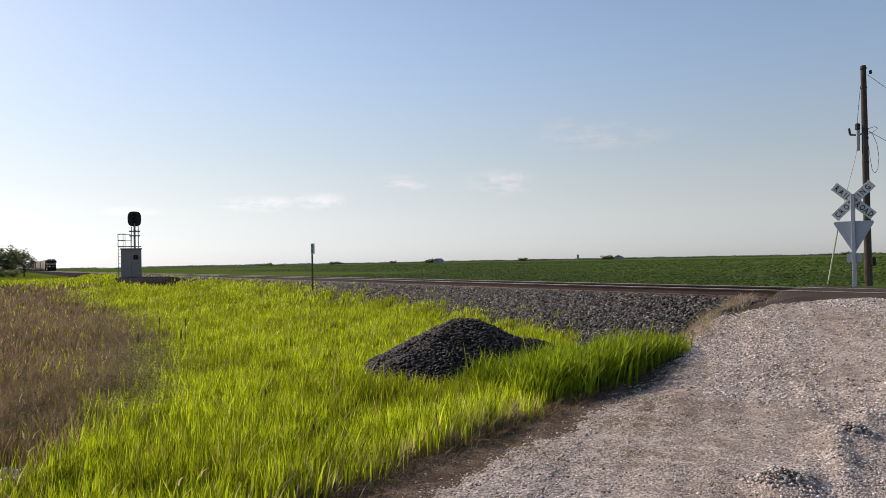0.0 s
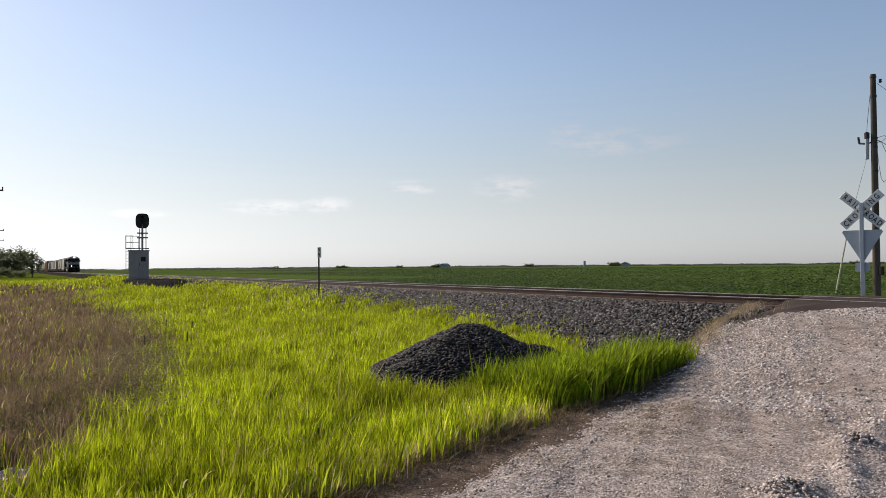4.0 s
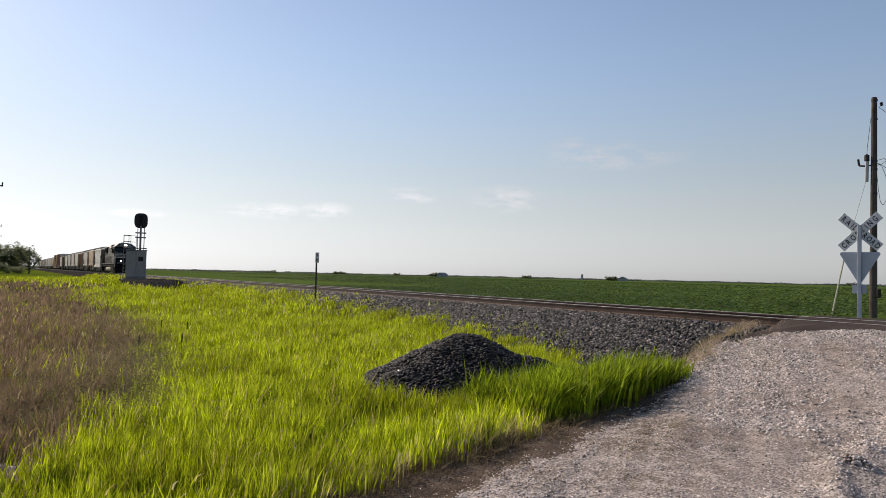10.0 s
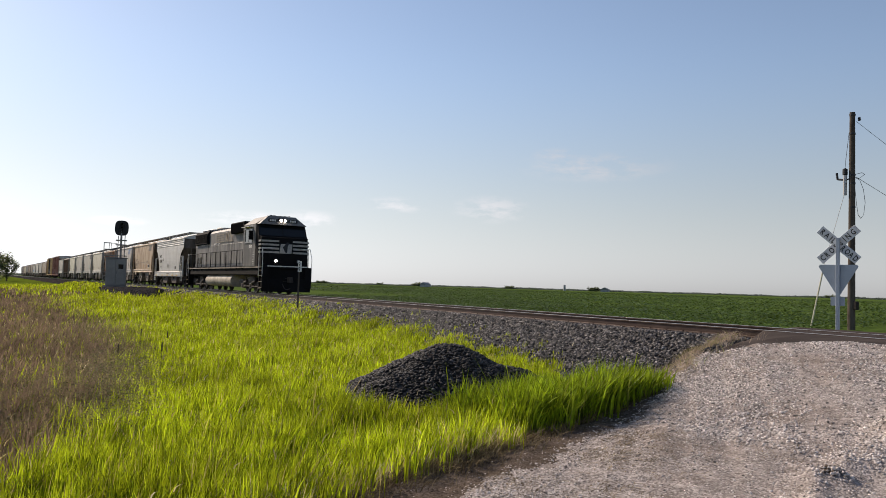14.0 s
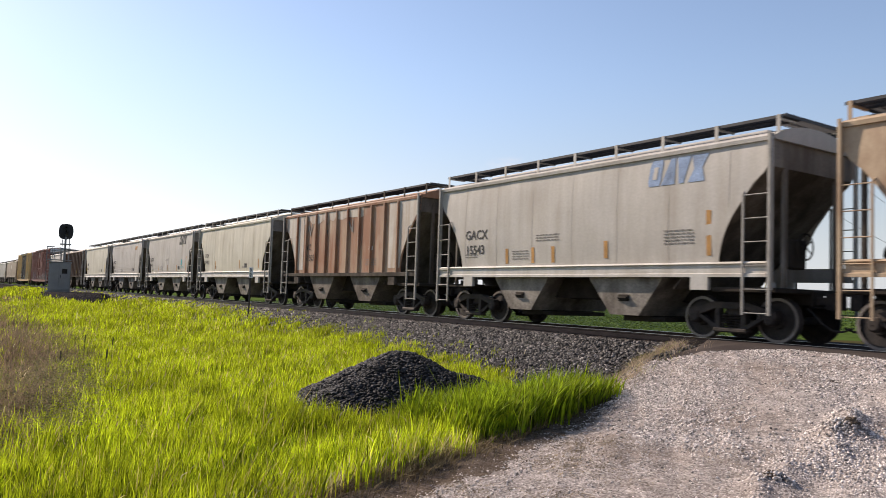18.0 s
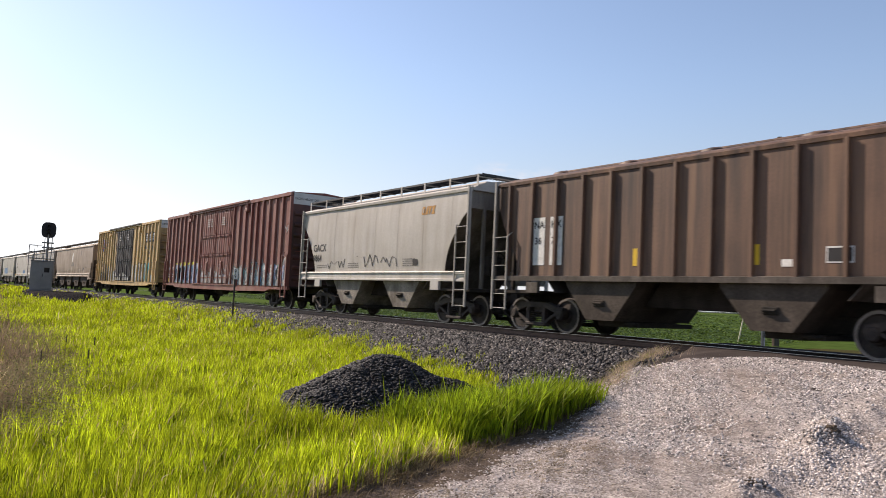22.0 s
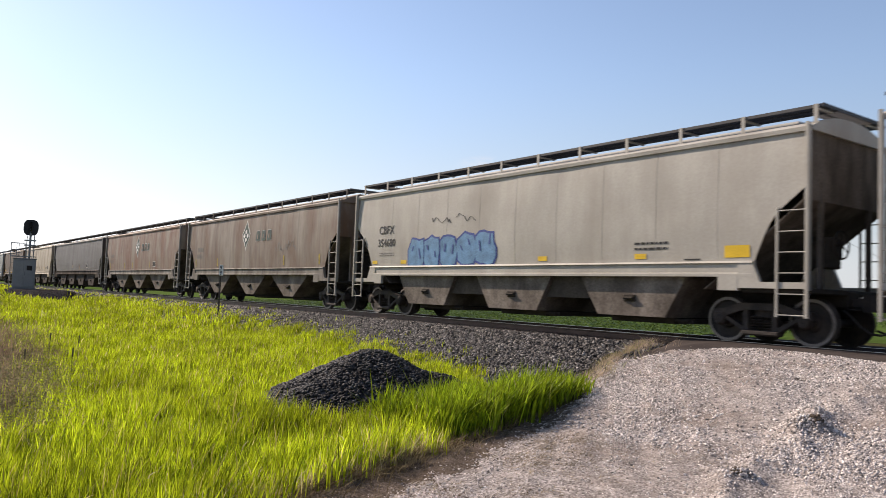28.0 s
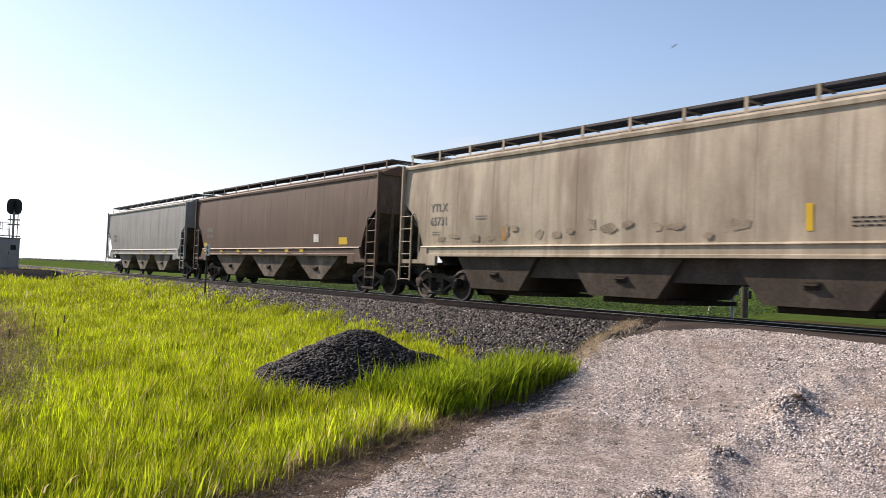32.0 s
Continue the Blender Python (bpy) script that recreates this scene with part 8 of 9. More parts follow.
tagged(new("seed_heads", lump_mesh("seed_heads", V, F, STRAW)), "pale feathery grass seed heads", "grass", kind="stuff")

# dry pinkish weeds where the road's bank meets the ballast; a lying tangle of straw on the road; tall dark stalks
DRY_WEED = leaf_mat("dry pinkish weeds", (0.36, 0.28, 0.21), (0.30, 0.30, 0.10), 0.2, 0.8, 0.4)
n = 7000
k = RNG.uniform(0, 1, n)
x = np.interp(k, [0, 0.5, 1], [-8.5, -9.5, -9.9]) + RNG.normal(0, 0.36, n)
y = np.interp(k, [0, 0.5, 1], [-6.2, -4.7, -3.2]) + RNG.normal(0, 0.30, n)
tuft = clump(x * 1.7, y * 1.7) > 0.42
x, y = x[tuft], y[tuft]
V, F = blades(x, y, ground_z(x, y) - 0.01, RNG.uniform(0.05, 0.26, len(x)), 0.005 * RNG.uniform(0.6, 1.6, len(x)), RNG.uniform(0.3, 1.6, len(x)))
tagged(new("dry_weeds", lump_mesh("dry_weeds", V, F, DRY_WEED)), "tangle of dry pinkish weeds on the road's bank", "weeds", kind="stuff")
P = [(cx + RNG.normal(0, r, k), cy + RNG.normal(0, r * 0.6, k)) for cx, cy, r, k in ((-5.5, -9.7, 0.42, 1100), (-5.9, -9.0, 0.34, 700), (-5.3, -11.2, 0.40, 500), (-4.7, -10.6, 0.3, 260), (-4.4, -8.6, 0.4, 160))]
x, y = np.concatenate([p[0] for p in P]), np.concatenate([p[1] for p in P])
V, F = blades(x, y, ground_z(x, y) + 0.004, RNG.uniform(0.01, 0.04, len(x)), np.full(len(x), 0.006), RNG.uniform(2.0, 5.0, len(x)))
tagged(new("straw_litter", lump_mesh("straw_litter", V, F, THATCH)), "scattered dead straw lying on the road", "straw", kind="stuff")
for x, y in ((-14.6, -13.0), (-14.9, -12.2), (-17.5, -11.6), (-19.0, -11.9)):
    z = float(ground_z(x, y))
    ct = thing("cattail", "dark brown cattail stalk among the weeds", "plant", "cattails in the weeds", (x, y, z))
    part("stem", Shape().rod((0, 0, 0), (0.02, 0.01, 0.66), 0.004, 5), THATCH, ct)
    part("spike", Shape().rod((0.02, 0.01, 0.62), (0.025, 0.012, 0.78), 0.012, 7), BARK, ct)
n = 260
a, q = RNG.uniform(0, 2 * np.pi, n), np.sqrt(RNG.uniform(0, 1, n))
x, y = -8.1 + 0.65 * q * np.cos(a), -15.1 + 0.42 * q * np.sin(a)
s_ = RNG.uniform(0.012, 0.05, n)
V, F = stones(np.stack([x, y, ground_z(x, y) + s_ * 0.4], -1), s_, 0.7)
tagged(new("stone_patch", lump_mesh("stone_patch", V, F, GRAVEL_STONE)), "small patch of pale stones in the weeds", "stones", kind="stuff")

# verge beyond the track
n = 19000
x, y = RNG.uniform(-120, 6, n), RNG.uniform(4.0, 9.5, n)
keep = (x < road_left(y) - 0.3) | (x > road_left(y) + 9.5)
x, y = x[keep], y[keep]
V, F = blades(x, y, ground_z(x, y) - 0.02, 0.20 * RNG.uniform(0.6, 1.3, len(x)), 0.03 * RNG.uniform(0.6, 1.4, len(x)), 0.6 * RNG.uniform(0.3, 1.5, len(x)))
tagged(new("verge_grass", lump_mesh("verge_grass", V, F, DEEP_GRASS)), "short green grass beyond the track", "grass", kind="stuff")

# soybeans in rows
def leaves(x, y, z, size, tilt=0.7):
    n = len(x)
    a, b = RNG.uniform(0, 2 * np.pi, n), RNG.uniform(-tilt, tilt, n)
    u = np.stack([np.cos(a), np.sin(a), np.sin(b) * 0.6], -1) * size[:, None]
    w = np.stack([-np.sin(a), np.cos(a), RNG.uniform(-tilt, tilt, n)], -1) * size[:, None] * 0.7
    c = np.stack([x, y, z], -1)
    V = np.stack([c - u, c - w * 0.8, c + u, c + w * 0.8], 1).reshape(-1, 3)
    return V, np.arange(n * 4).reshape(n, 4)


# bushy dark weeds where the brown patch meets the grass
P, sizes = [], []
for k in range(230):
    far = k % 5
    r = RNG.uniform(9.0, 13.0) if far == 0 else RNG.uniform(14.0, 31.0)
    if far in (1, 2):
        r = RNG.uniform(9.5, 16.0)
    turn = RNG.uniform(-0.5, 6.0) if far == 0 else RNG.normal(8.0, 1.6) if far in (1, 2) else np.interp(r, [14, 20, 26, 31], [8.0, 8.4, 7.4, 6.0]) + RNG.normal(-0.6, 1.5)
    px, py = -r * math.cos(math.radians(turn)), -15.03 + r * math.sin(math.radians(turn))
    hgt = RNG.uniform(0.30, 0.78) * (0.75 if far == 0 else 1.0)
    q = RNG.uniform(0, 1, 200)
    P.append(np.stack([px + RNG.normal(0, 0.26, 200) * (0.5 + 0.5 * q), py + RNG.normal(0, 0.26, 200) * (0.5 + 0.5 * q), float(ground_z(px, py)) + 0.05 + hgt * q], -1))
    sizes.append(RNG.uniform(0.006, 0.017, 200))
P, sizes = np.concatenate(P), np.concatenate(sizes)
tagged(new("bushy_weeds", lump_mesh("bushy_weeds", *leaves(P[:, 0], P[:, 1], P[:, 2], sizes, 1.0), BUSHY)), "bushy dark olive weeds beside the brown patch", "weeds", kind="stuff")

parts_ = []
for n, y0, y1, x0, x1, s in ((60000, 9.0, 30, -70, 12, 0.074), (45000, 30, 90, -200, 20, 0.13), (36000, 90, 320, -600, 60, 0.29)):
    y = RNG.uniform(y0, y1, n)
    if y1 < 80:
        y = np.round(y / 0.76) * 0.76 + RNG.normal(0, 0.13, n)
    x = RNG.uniform(x0, x1, n)
    keep = (x < road_left(np.minimum(y, 40)) - 1.5) | (x > road_left(np.minimum(y, 40)) + 10.5)
    x, y = x[keep], y[keep]
    parts_.append(leaves(x, y, -0.60 + RNG.uniform(0.03, 0.30, len(x)) * (1 + 0.2 * waves(x, y, 0.6, 2)), s * RNG.uniform(0.6, 1.3, len(x))))
o, Vs, Fs = 0, [], []
for v, f in parts_:
    Vs.append(v), Fs.append(f + o)
    o += len(v)
tagged(new("soybean_plants", lump_mesh("soybean_plants", np.concatenate(Vs), np.concatenate(Fs), BEAN)), "leafy green soybean plants in rows", "crop", kind="stuff")


# ---- trees ----
def tree(x, y, z, hgt, spread, label, seed, bare=0.0, dense=130):
    rnd = np.random.default_rng(seed)
    t = thing("tree", label, "tree", "trees by the far track", (x, y, z))
    s = Shape().rod((0, 0, -0.2), (0.1, 0, hgt * 0.45), 0.05 * hgt / 2, 7, 0.03 * hgt / 2)
    tips = []
    for k in range(10):
        a = k * 2.4 + rnd.uniform(0, 1)
        b = Vector((math.cos(a) * spread * rnd.uniform(0.3, 0.8), math.sin(a) * spread * rnd.uniform(0.3, 0.8), hgt * rnd.uniform(0.16, 0.78)))
        s.rod((0.05, 0, hgt * rnd.uniform(0.12, 0.38)), b, 0.016 * hgt / 2, 5, 0.006 * hgt / 2)
        tips.append(b)
    part("trunk", s, BARK, t)
    P = []
    for b in tips:
        for _ in range(5):
            c = np.array(b) + rnd.normal(0, 0.20, 3) * np.array([spread, spread, hgt * 0.45])
            k = int(dense * (1 - bare))
            P.append(c + rnd.normal(0, 0.13, (k, 3)) * np.array([spread, spread, hgt * 0.5]))
    P = np.concatenate(P)
    P = P[P[:, 2] > hgt * 0.05]
    V, F = leaves(P[:, 0], P[:, 1], P[:, 2], rnd.uniform(0.12, 0.28, len(P)) * hgt / 6 * (1 if dense > 50 else 2.2), 0.9)
    part("crown", lump_mesh("crown", V, F, TREE_LEAF), None, t)
    return t


for k, (x, y, hgt, sp) in enumerate(((-232, -18.5, 7.2, 3.0), (-228, -15.8, 8.0, 3.1), (-236, -13.4, 8.6, 3.0), (-226, -11.0, 7.8, 2.5), (-224, -21.5, 6.4, 2.9))):
    tree(x, y, -1.05, hgt, sp, "small leafy tree beside the far track" if k != 3 else "thin small tree with a sparse crown", 20 + k, 0.5 if k == 3 else 0.0, 52)
for k, (x, y, hgt, sp) in enumerate(((-205, -14.5, 2.3, 2.2), (-207, -18.0, 2.6, 2.5))):
    t = tree(x, y, -1.05, hgt, sp, "low round bush in the verge", 40 + k)
    t.name = "bush"
    tagged(t, category="bush", group="bushes in the verge")

# far woods along the horizon: low uneven lines of trees
FAR_LEAF = leaf_mat("distant woods", (0.17, 0.20, 0.17), (0.2, 0.22, 0.18), 0.2, 0.8, 0.55, 0.2)
Vs, Fs, o = [], [], 0
for k in range(240):
    a = math.radians(RNG.uniform(-12, 75))
    dist = RNG.uniform(1500, 3300)
    cx, cy = -dist * math.cos(a), dist * math.sin(a)
    w, hh = RNG.uniform(25, 110), RNG.uniform(2.0, 4.6) * dist / 2200
    n = int(w * 3)
    px = RNG.normal(0, w / 2.2, n)
    e = np.clip(1 - (np.abs(px) / w) ** 1.5, 0.15, 1)
    X = cx + px * math.sin(a)
    Y = cy + px * math.cos(a)
    v, f = leaves(X, Y, -0.6 + RNG.uniform(0, 1, n) * hh * e, RNG.uniform(1.2, 2.6, n) * dist / 2200, 1.4)
    Vs.append(v), Fs.append(f + o)
    o += len(v)
tagged(new("far_woods", lump_mesh("far_woods", np.concatenate(Vs), np.concatenate(Fs), FAR_LEAF)), "hazy line of woods along the horizon", "woods", kind="stuff")


def far_place(turn, dist):
    a = math.radians(turn)
    return -dist * math.cos(a), -15.03 + dist * math.sin(a)


for k, (turn, dist, hgt, n) in enumerate(((29.0, 1050, 6.5, 3), (26.2, 1300, 6, 2), (42.3, 1000, 6.0, 5), (36.0, 1200, 6, 3), (22.0, 1400, 6.5, 4), (17.0, 1500, 6, 3), (58.0, 1300, 6, 3))):
    for j in range(n):
        x, y = far_place(turn + 0.22 * (j - n / 2) + 0.05 * math.sin(j * 7 + k), dist)
        t = tree(x, y, -0.6, hgt * (0.8 + 0.3 * ((j * 37 + k) % 5) / 5), hgt * 0.6, "distant farmstead tree on the horizon", 100 + 10 * k + j, 0.0, 22)
        tagged(t, group="trees round far farms")

# ---- far farm ----
FARM_WHITE = mat("pale farm siding", (0.27, 0.29, 0.31), 0.8, vary=0.1, scale=0.5)
FARM_ROOF = mat("grey farm roof", (0.16, 0.18, 0.20), 0.8, vary=0.1, scale=0.5)
x, y = far_place(29.55, 1000)
house = thing("farmhouse", "small pale farmhouse far across the field", "house", at=(x, y, -0.6))
house.rotation_euler.z = radians(-60)
part("wall", Shape().box(-7, 7, -4, 4, 0, 3.2), FARM_WHITE, house)
part("roof", Shape().prism([(-4.6, 3.1), (4.6, 3.1), (0, 6.0)], "x", -7.4, 7.4), FARM_ROOF, house)
for x_ in (-4, 0, 4):
    part("window", Shape().box(x_ - 0.6, x_ + 0.6, -4.05, -4.0, 1.0, 2.3), CAB_GLASS, house)
x, y = far_place(39.95, 1150)
silo = thing("silo", "slim grey silo far across the field", "silo", at=(x, y, -0.6))
part("tank", Shape().rod((0, 0, 0), (0, 0, 7.5), 1.7, 16), FARM_WHITE, silo)
part("dome", Shape().lathe([(1.75, 7.5), (1.3, 8.4), (0.1, 8.8)], (0, 0, 0), "z", 16), FARM_ROOF, silo)
x, y = far_place(42.9, 1000)
barn = thing("barn", "low pale barn far across the field", "barn", at=(x, y, -0.6))
barn.rotation_euler.z = radians(-50)
part("wall", Shape().box(-8, 8, -5, 5, 0, 3.4), FARM_WHITE, barn)
part("roof", Shape().prism([(-5.5, 3.3), (5.5, 3.3), (0, 5.8)], "x", -8.4, 8.4), FARM_ROOF, barn)

# ---- wayside signal ----
ALU = mat("weathered aluminium", (0.215, 0.215, 0.213), 0.5, 0.5, vary=0.12, scale=2, grain=30, stain=(0.2, 0.2, 0.2), stain_amount=0.4)
SIGNAL_BLACK = mat("matt black signal paint", (0.012, 0.012, 0.013), 0.6, vary=0.15)
sig = thing("railway_signal", "grey equipment case with ladder, mast and black signal head", "signal", at=(-71.6, -5.52, -0.06))
sig.rotation_euler.z = radians(-8)
pad = tagged(new("signal_pad", lump_mesh("signal_pad", *grid_sheet(np.linspace(-79, -59, 40), np.linspace(-8.6, -1.8, 24),
    lambda x, y: -1.15 + 1.04 * step(1.25, 0.75, np.hypot((x + 69.5) / 7.0, (y + 4.6) / 2.9)) + 0.03 * waves(x, y, 2.0, 3)), BED)), "low pad of dark rock under the signal", "rock pad", kind="structure")
part("foundation", Shape().soft_box(-0.75, 0.75, -0.95, 0.98, -0.7, 0.06, 0.03), mat("concrete footing", (0.20, 0.19, 0.18), 0.9, vary=0.2, scale=3), sig)
case = part("case", Shape().soft_box(-0.62, 0.62, -0.80, 0.86, 0.06, 2.42, 0.03), ALU, sig)
part("case_door", Shape().soft_box(0.62, 0.65, -0.72, -0.02, 0.16, 2.3, 0.012), ALU, case)
part("case_door", Shape().soft_box(0.62, 0.65, 0.04, 0.78, 0.16, 2.3, 0.012), ALU, case)
part("door_handle", Shape().box(0.65, 0.69, 0.08, 0.12, 1.1, 1.4), SIGNAL_BLACK, case)
part("vent", Shape().soft_box(0.65, 0.67, 0.2, 0.6, 1.5, 1.9, 0.01), UNDER, case)
part("case_roof", Shape().soft_box(-0.68, 0.68, -0.86, 0.92, 2.42, 2.50, 0.02), ALU, case)
mast = part("mast", Shape().rod((0.2, 0.32, 2.4), (0.2, 0.32, 4.9), 0.085, 12), ALU, sig)
part("mast_pipe", Shape().rod((0.2, 0.62, 2.4), (0.2, 0.62, 4.5), 0.035, 8), ALU, sig)
part("mast_pipe", Shape().rod((0.1, 0.08, 2.4), (0.1, 0.08, 4.4), 0.03, 8), ALU, sig)
for z in (3.55, 3.95):
    part("bracket", Shape().soft_box(0.0, 0.4, -0.12, 0.78, z, z + 0.1, 0.02), ALU, sig)
head = part("signal_head", Shape().prism([(0.32 + 0.56 * math.copysign(abs(math.cos(t * math.pi / 12)) ** 0.6, math.cos(t * math.pi / 12)), 5.08 + 0.66 * math.copysign(abs(math.sin(t * math.pi / 12)) ** 0.75, math.sin(t * math.pi / 12))) for t in range(24)], "x", 0.16, 0.26), SIGNAL_BLACK, sig, "black backing plate")
for z in (5.40, 5.08, 4.76):
    part("hood", Shape().lathe([(0.12, 0.0), (0.13, 0.28), (0.115, 0.28), (0.105, 0.02), (0.0, 0.01)], (0.26, 0.32, z), "x", 14), SIGNAL_BLACK, head)
part("lamp_box", Shape().soft_box(-0.05, 0.16, 0.08, 0.56, 4.62, 5.55, 0.03), SIGNAL_BLACK, head)
for q in (-1.02, -0.62):
    part("ladder_stile", Shape().rod((-0.1, q, 0.0), (-0.1, q, 3.75 if q < -0.7 else 3.75), 0.025, 6), ALU, sig)
for k in range(9):
    part("ladder_rung", Shape().rod((-0.1, -1.02, 0.3 + k * 0.3), (-0.1, -0.62, 0.3 + k * 0.3), 0.014, 5), ALU, sig)
part("platform", Shape().soft_box(-0.5, 0.5, -1.05, 0.86, 2.62, 2.68, 0.01), ALU, sig)
for z in (3.2, 3.75):
    part("guard_rail", Shape().pipe([(0.48, -1.03, z), (-0.48, -1.03, z), (-0.48, 0.0, z)], 0.022, 6), ALU, sig)
    part("guard_rail", Shape().pipe([(0.48, -1.03, z), (0.48, -0.45, z)], 0.022, 6), ALU, sig)
for x_, y_ in ((0.48, -1.03), (-0.48, -1.03), (-0.48, 0.0), (0.48, -0.45)):
    part("rail_post", Shape().rod((x_, y_, 2.66), (x_, y_, 3.76), 0.022, 6), ALU, sig)

# ---- milepost ----
SIGN_GREY = mat("dull white plate", (0.62, 0.62, 0.60), 0.7, vary=0.15, scale=5)
mp = thing("milepost", "thin dark steel milepost with a black and white number plate", "milepost", at=(-33.1, -2.9, -0.91))
mp.rotation_euler.z = radians(22)
part("post", Shape().box(-0.035, 0.035, -0.02, 0.02, -0.3, 2.55), mat("dark steel post", (0.05, 0.04, 0.035), 0.8, vary=0.2), mp)
plate = part("number_plate", Shape().soft_box(-0.04, 0.20, -0.045, -0.022, 2.12, 2.60, 0.006), SIGN_GREY, mp, "white plate with black digits")
for c, z in (("9", 2.37), ("9", 2.15)):
    pts, fs = letters(c, 0.27, 0.0, z)
    part("digit", Shape().add([(u, -0.048, w) for u, w in pts], fs), BLACK_PAINT, plate)

# ---- crossing sign ----
SIGN_WHITE = mat("white sign sheeting", (0.58, 0.60, 0.60), 0.6, vary=0.08, scale=4)
SIGN_BACK = mat("bare sign aluminium", (0.38, 0.42, 0.47), 0.45, 0.4, vary=0.06, scale=3)
cb = thing("crossbuck_sign", "white crossbuck with black letters above a bare yield-sign back", "road sign", at=(-11.55, 3.7, -0.25))
cb.rotation_euler.z = radians(17)
part("post", Shape().soft_box(-0.045, 0.045, -0.10, -0.03, -0.4, 2.52, 0.008), SIGN_BACK, cb)
for tilt, words in ((-42, "RAIL ROAD"), (43, "CROSSING")):
    m = pose(0, -0.012 if tilt > 0 else 0.0, 2.35, 0, -tilt, 0)
    b = part("blade", Shape().soft_box(-0.61, 0.61, -0.004, 0.004, -0.115, 0.115, 0.003), SIGN_WHITE, cb, m=m)
    if tilt > 0:
        runs = zip("CROSSING", (-0.56, -0.42, -0.28, -0.12, 0.03, 0.17, 0.25, 0.41))
    else:
        runs = zip("RAILROAD", (-0.55, -0.41, -0.26, -0.19, 0.10, 0.22, 0.35, 0.48))
    for w, u in runs:
        pts, fs = letters(w, 0.20, u, -0.07, 0.74)
        part("lettering", Shape().add([(a_, -0.007, c_) for a_, c_ in pts], fs), BLACK_PAINT, b)
tri = [(-0.47, 1.78), (-0.44, 1.83), (0.44, 1.83), (0.47, 1.78), (0.04, 1.05), (-0.04, 1.05)]
part("yield_back", Shape().prism(tri, "y", -0.03, -0.024), SIGN_BACK, cb, "bare metal back of a yield sign")
part("small_plate", Shape().soft_box(-0.18, 0.16, -0.03, -0.024, 0.78, 1.0, 0.002), SIGN_BACK, cb)

# ---- utility poles and wires ----
POLE = mat("grey weathered pole wood", (0.085, 0.070, 0.058), 0.9, vary=0.3, scale=2, grain=30, stain=(0.14, 0.12, 0.105), stain_amount=0.6, stain_scale=(6, 6, 0.5))
WIRE = mat("dark wire", (0.03, 0.03, 0.032), 0.6)
PORCELAIN = mat("grey insulator glaze", (0.42, 0.42, 0.42), 0.25, vary=0.08)
PX, PY = -18.5, 15.87
pole = thing("utility_pole", "weathered wooden utility pole with fuse holder and loose wires", "utility pole", at=(PX, PY, -0.7))
part("shaft", Shape().rod((0, 0, -0.4), (0.03, 0, 9.25), 0.155, 14, 0.105), POLE, pole, smooth=True)
for z in (9.1, 8.3, 6.55, 6.2, 5.2):
    part("band", Shape().rod((0.03, 0, z), (0.03, 0, z + 0.08), 0.125, 12), WIRE, pole)
part("fuse_holder", Shape().rod((-0.22, -0.12, 5.75), (-0.20, -0.12, 6.6), 0.075, 10), PORCELAIN, pole, "pale fuse holder")
part("fuse_cap", Shape().lathe([(0.02, 6.9), (0.1, 6.85), (0.1, 6.62), (0.06, 6.6)], (-0.21, -0.12, 0), "z", 10), WIRE, pole)
part("fuse_bracket", Shape().pipe([(0, 0, 6.45), (-0.21, -0.12, 6.4)], 0.03, 6), WIRE, pole)
part("switch_arm", Shape().pipe([(-0.24, -0.12, 6.4), (-0.52, -0.15, 6.45), (-0.56, -0.15, 6.72)], 0.045, 6), WIRE, pole)
part("insulator", Shape().lathe([(0.03, 0.0), (0.07, 0.04), (0.04, 0.08), (0.07, 0.12), (0.03, 0.16)], (0.3, 0.05, 8.85), "z", 10), WIRE, pole)


def hanging(a, b, sag, n=14):
    a, b = Vector(a), Vector(b)
    return [a.lerp(b, k / n) - Vector((0, 0, sag * 4 * (k / n) * (1 - k / n))) for k in range(n + 1)]


for pts in (hanging((0.15, 0.1, 8.85), (-15.5, 57.8, 8.6), 0.9), hanging((0.15, 0.1, 6.5), (-15.5, 57.8, 6.3), 1.0)):
    part("line_wire", Shape().pipe(pts, 0.012, 4), WIRE, pole)
part("jumper", Shape().pipe([(0.12, 0, 6.6), (0.4, 0.08, 6.66), (0.5, 0.1, 6.58), (0.3, 0.1, 6.45), (0.12, 0, 6.4)], 0.009, 4), WIRE, pole)
part("jumper", Shape().pipe([(0.15, 0, 6.5), (0.32, 0.05, 6.35), (0.46, 0.08, 5.95), (0.52, 0.1, 5.4), (0.46, 0.1, 4.9), (0.34, 0.1, 4.75), (0.24, 0.08, 4.9), (0.18, 0.05, 5.4), (0.14, 0, 6.1)], 0.009, 4), WIRE, pole)
part("drop_wire", Shape().pipe([(-0.05, -0.1, 8.4), (-0.18, -0.13, 7.2), (-0.21, -0.13, 6.8)], 0.010, 4), WIRE, pole)
part("guy_wire", Shape().pipe([(-0.22, -0.1, 5.9), (-1.05, -0.35, 2.6)], 0.010, 4), PORCELAIN, pole)
part("guy_guard", Shape().rod((-1.0, -0.33, 2.8), (-1.5, -0.55, -0.1), 0.035, 6), mat("pale yellow guard tube", (0.55, 0.52, 0.40), 0.6), pole)
part("meter_box", Shape().soft_box(0.12, 0.28, -0.1, 0.1, 0.95, 1.3, 0.02), UNDER, pole)

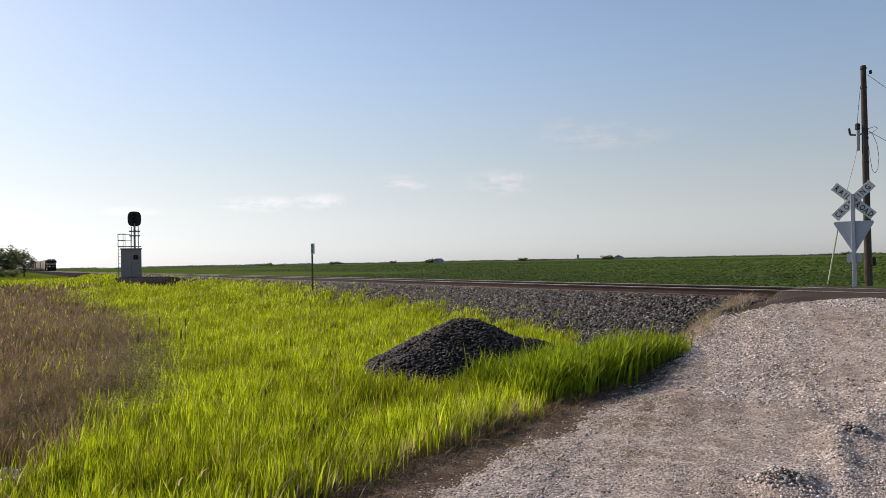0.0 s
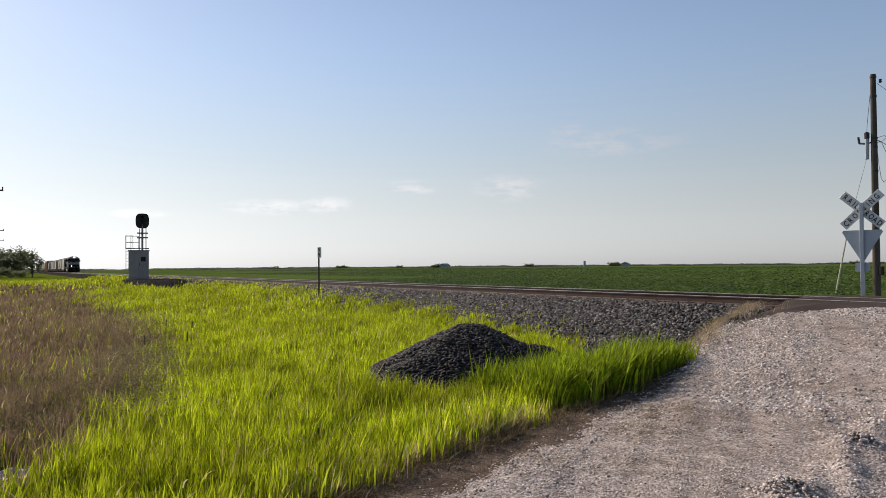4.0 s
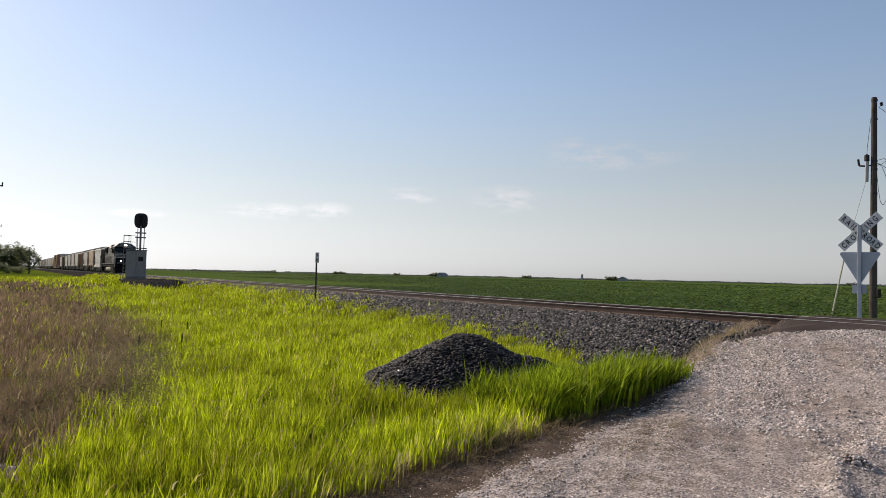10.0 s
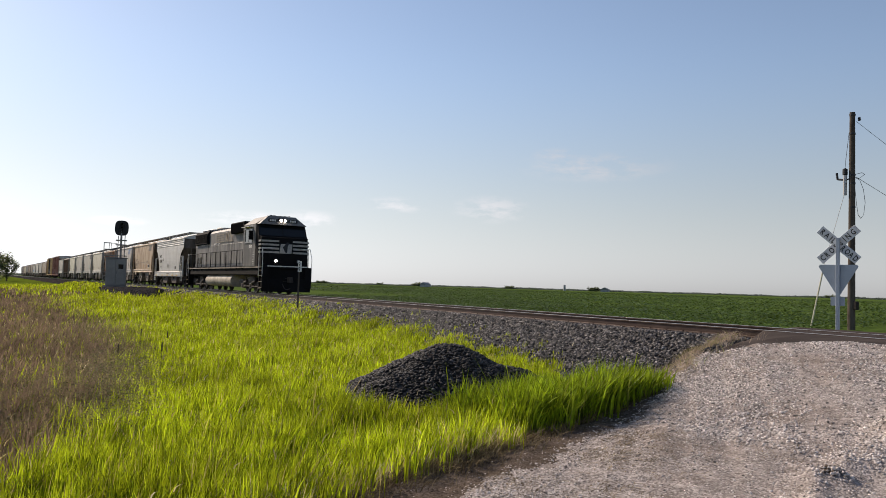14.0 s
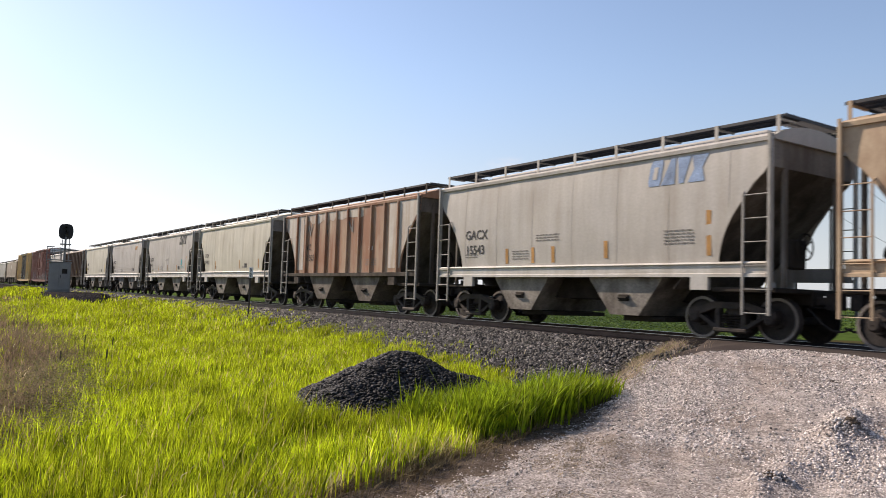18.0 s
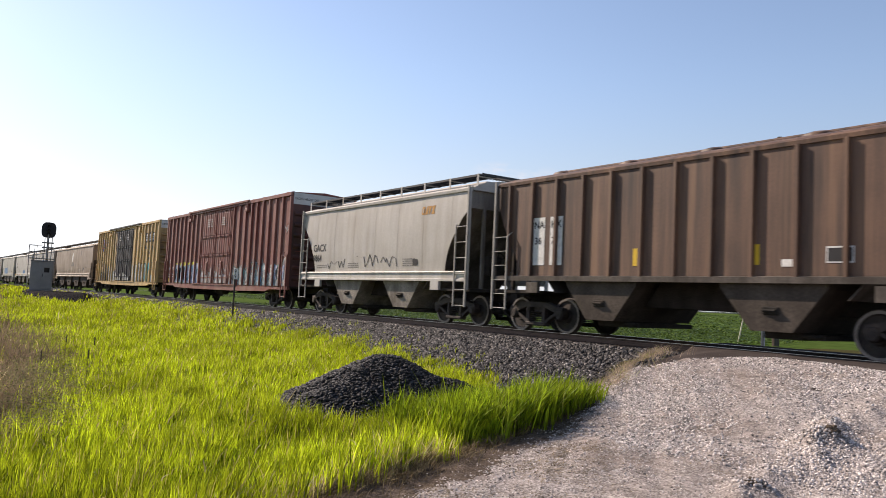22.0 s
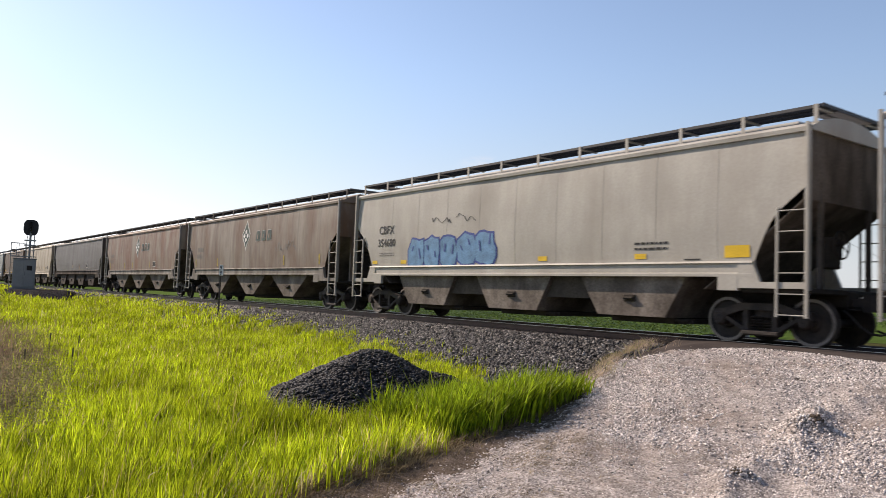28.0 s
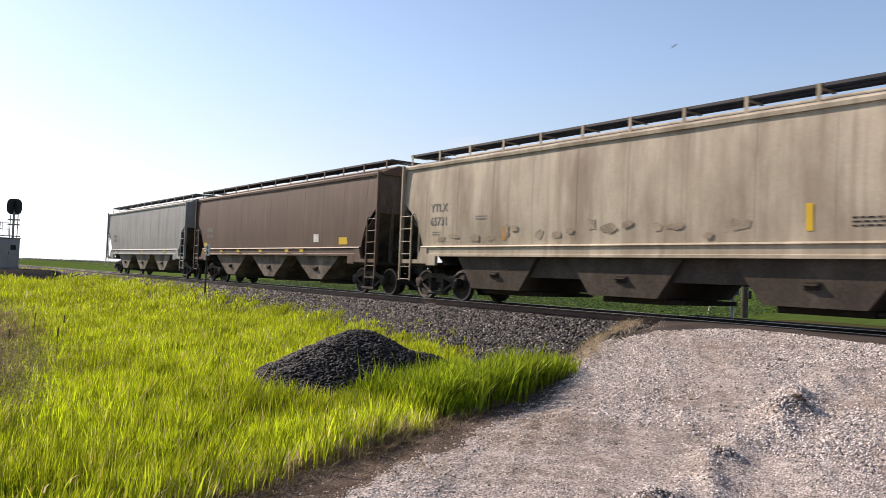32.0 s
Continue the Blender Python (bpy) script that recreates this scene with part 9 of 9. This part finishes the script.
# a line of slim poles along the far track
for x, y, z in ((-64.0, -16.62, 6.6), (-122.0, -17.2, 6.3), (-160.0, -17.6, 6.2), (-215.0, -18.2, 5.9), (-300.0, -19.1, 5.6)):
    line_pole = thing("utility_pole", "distant slim wooden utility pole with a crossarm", "utility pole", "poles along the far track", (x, y, -1.1))
    part("shaft", Shape().rod((0, 0, -0.4), (0, 0, z + 1.9), 0.14, 10, 0.10), POLE, line_pole)
    part("crossarm", Shape().soft_box(-0.06, 0.06, -0.85, 0.85, z + 1.05, z + 1.15, 0.01), POLE, line_pole)
    for q in (-0.8, 0.8):
        part("insulator", Shape().rod((0, q, z + 1.13), (0, q, z + 1.36), 0.05, 6), WIRE, line_pole)


# ---- insect crossing the view at the end ----
CHITIN = mat("dark brown chitin", (0.02, 0.017, 0.014), 0.4, vary=0.2)
WING = mat("smoky insect wing", (0.12, 0.11, 0.10), 0.4, vary=0.2, translucent=0.4)
insect = thing("insect", "small dark flying insect with spread wings", "insect")
part("body", Shape().lathe([(0.0003, -0.0074), (0.0019, -0.0056), (0.0025, -0.0012), (0.0019, 0.0025), (0.0003, 0.0037)], (0, 0, 0), "x", 10), CHITIN, insect, smooth=True)
part("head", Shape().lathe([(0.0002, 0.0025), (0.0012, 0.0037), (0.0014, 0.0050), (0.0002, 0.0062)], (0, 0, 0), "x", 10), CHITIN, insect, smooth=True)
for q in (-1, 1):
    part("wing", Shape().prism([(0.0019, q * 0.0012), (0.0031, q * 0.0093), (0.0006, q * 0.0118), (-0.0031, q * 0.0093), (-0.0012, q * 0.0012)], "z", 0.0015, 0.0019), WING, insect)


def motions():
    # the insect rests in the grass, then flies up past the camera
    walk(insect, [(0.0, pose(-6.6, -12.3, -0.80, 0, 0, 60)), (31.3, pose(-6.6, -12.3, -0.80, 0, 0, 60)), (31.8, pose(-2.652, -13.110, 1.158, 10, -25, 20)), (31.9, pose(-2.136, -13.016, 1.360, -10, -25, 15)), (32.0, pose(-1.523, -12.942, 1.521, 10, -25, 10))])
    for ob, x in TRAIN:
        walk(ob, [(t, pose(x + SPEED * (t - HALF), 0, 0)) for t in (0, 8, 16, 24, 32)])
    # wheels roll while their car is near
    turn = math.degrees(SPEED / 0.457) / FPS
    for w, x, z, front in SPIN:
        mid = round((HALF - (front + 8.0) / SPEED) * FPS)
        a, b = max(1, mid - 75), min(32 * FPS - 1, mid + 30)
        rows = [(0.0, pose(x, 0, z))]
        rows += [(k / FPS, pose(x, 0, z, 0, turn * (k - a + 1), 0)) for k in range(a, b + 1)]
        rows.append((32.0, rows[-1][1]))
        walk(w, rows)


motions()
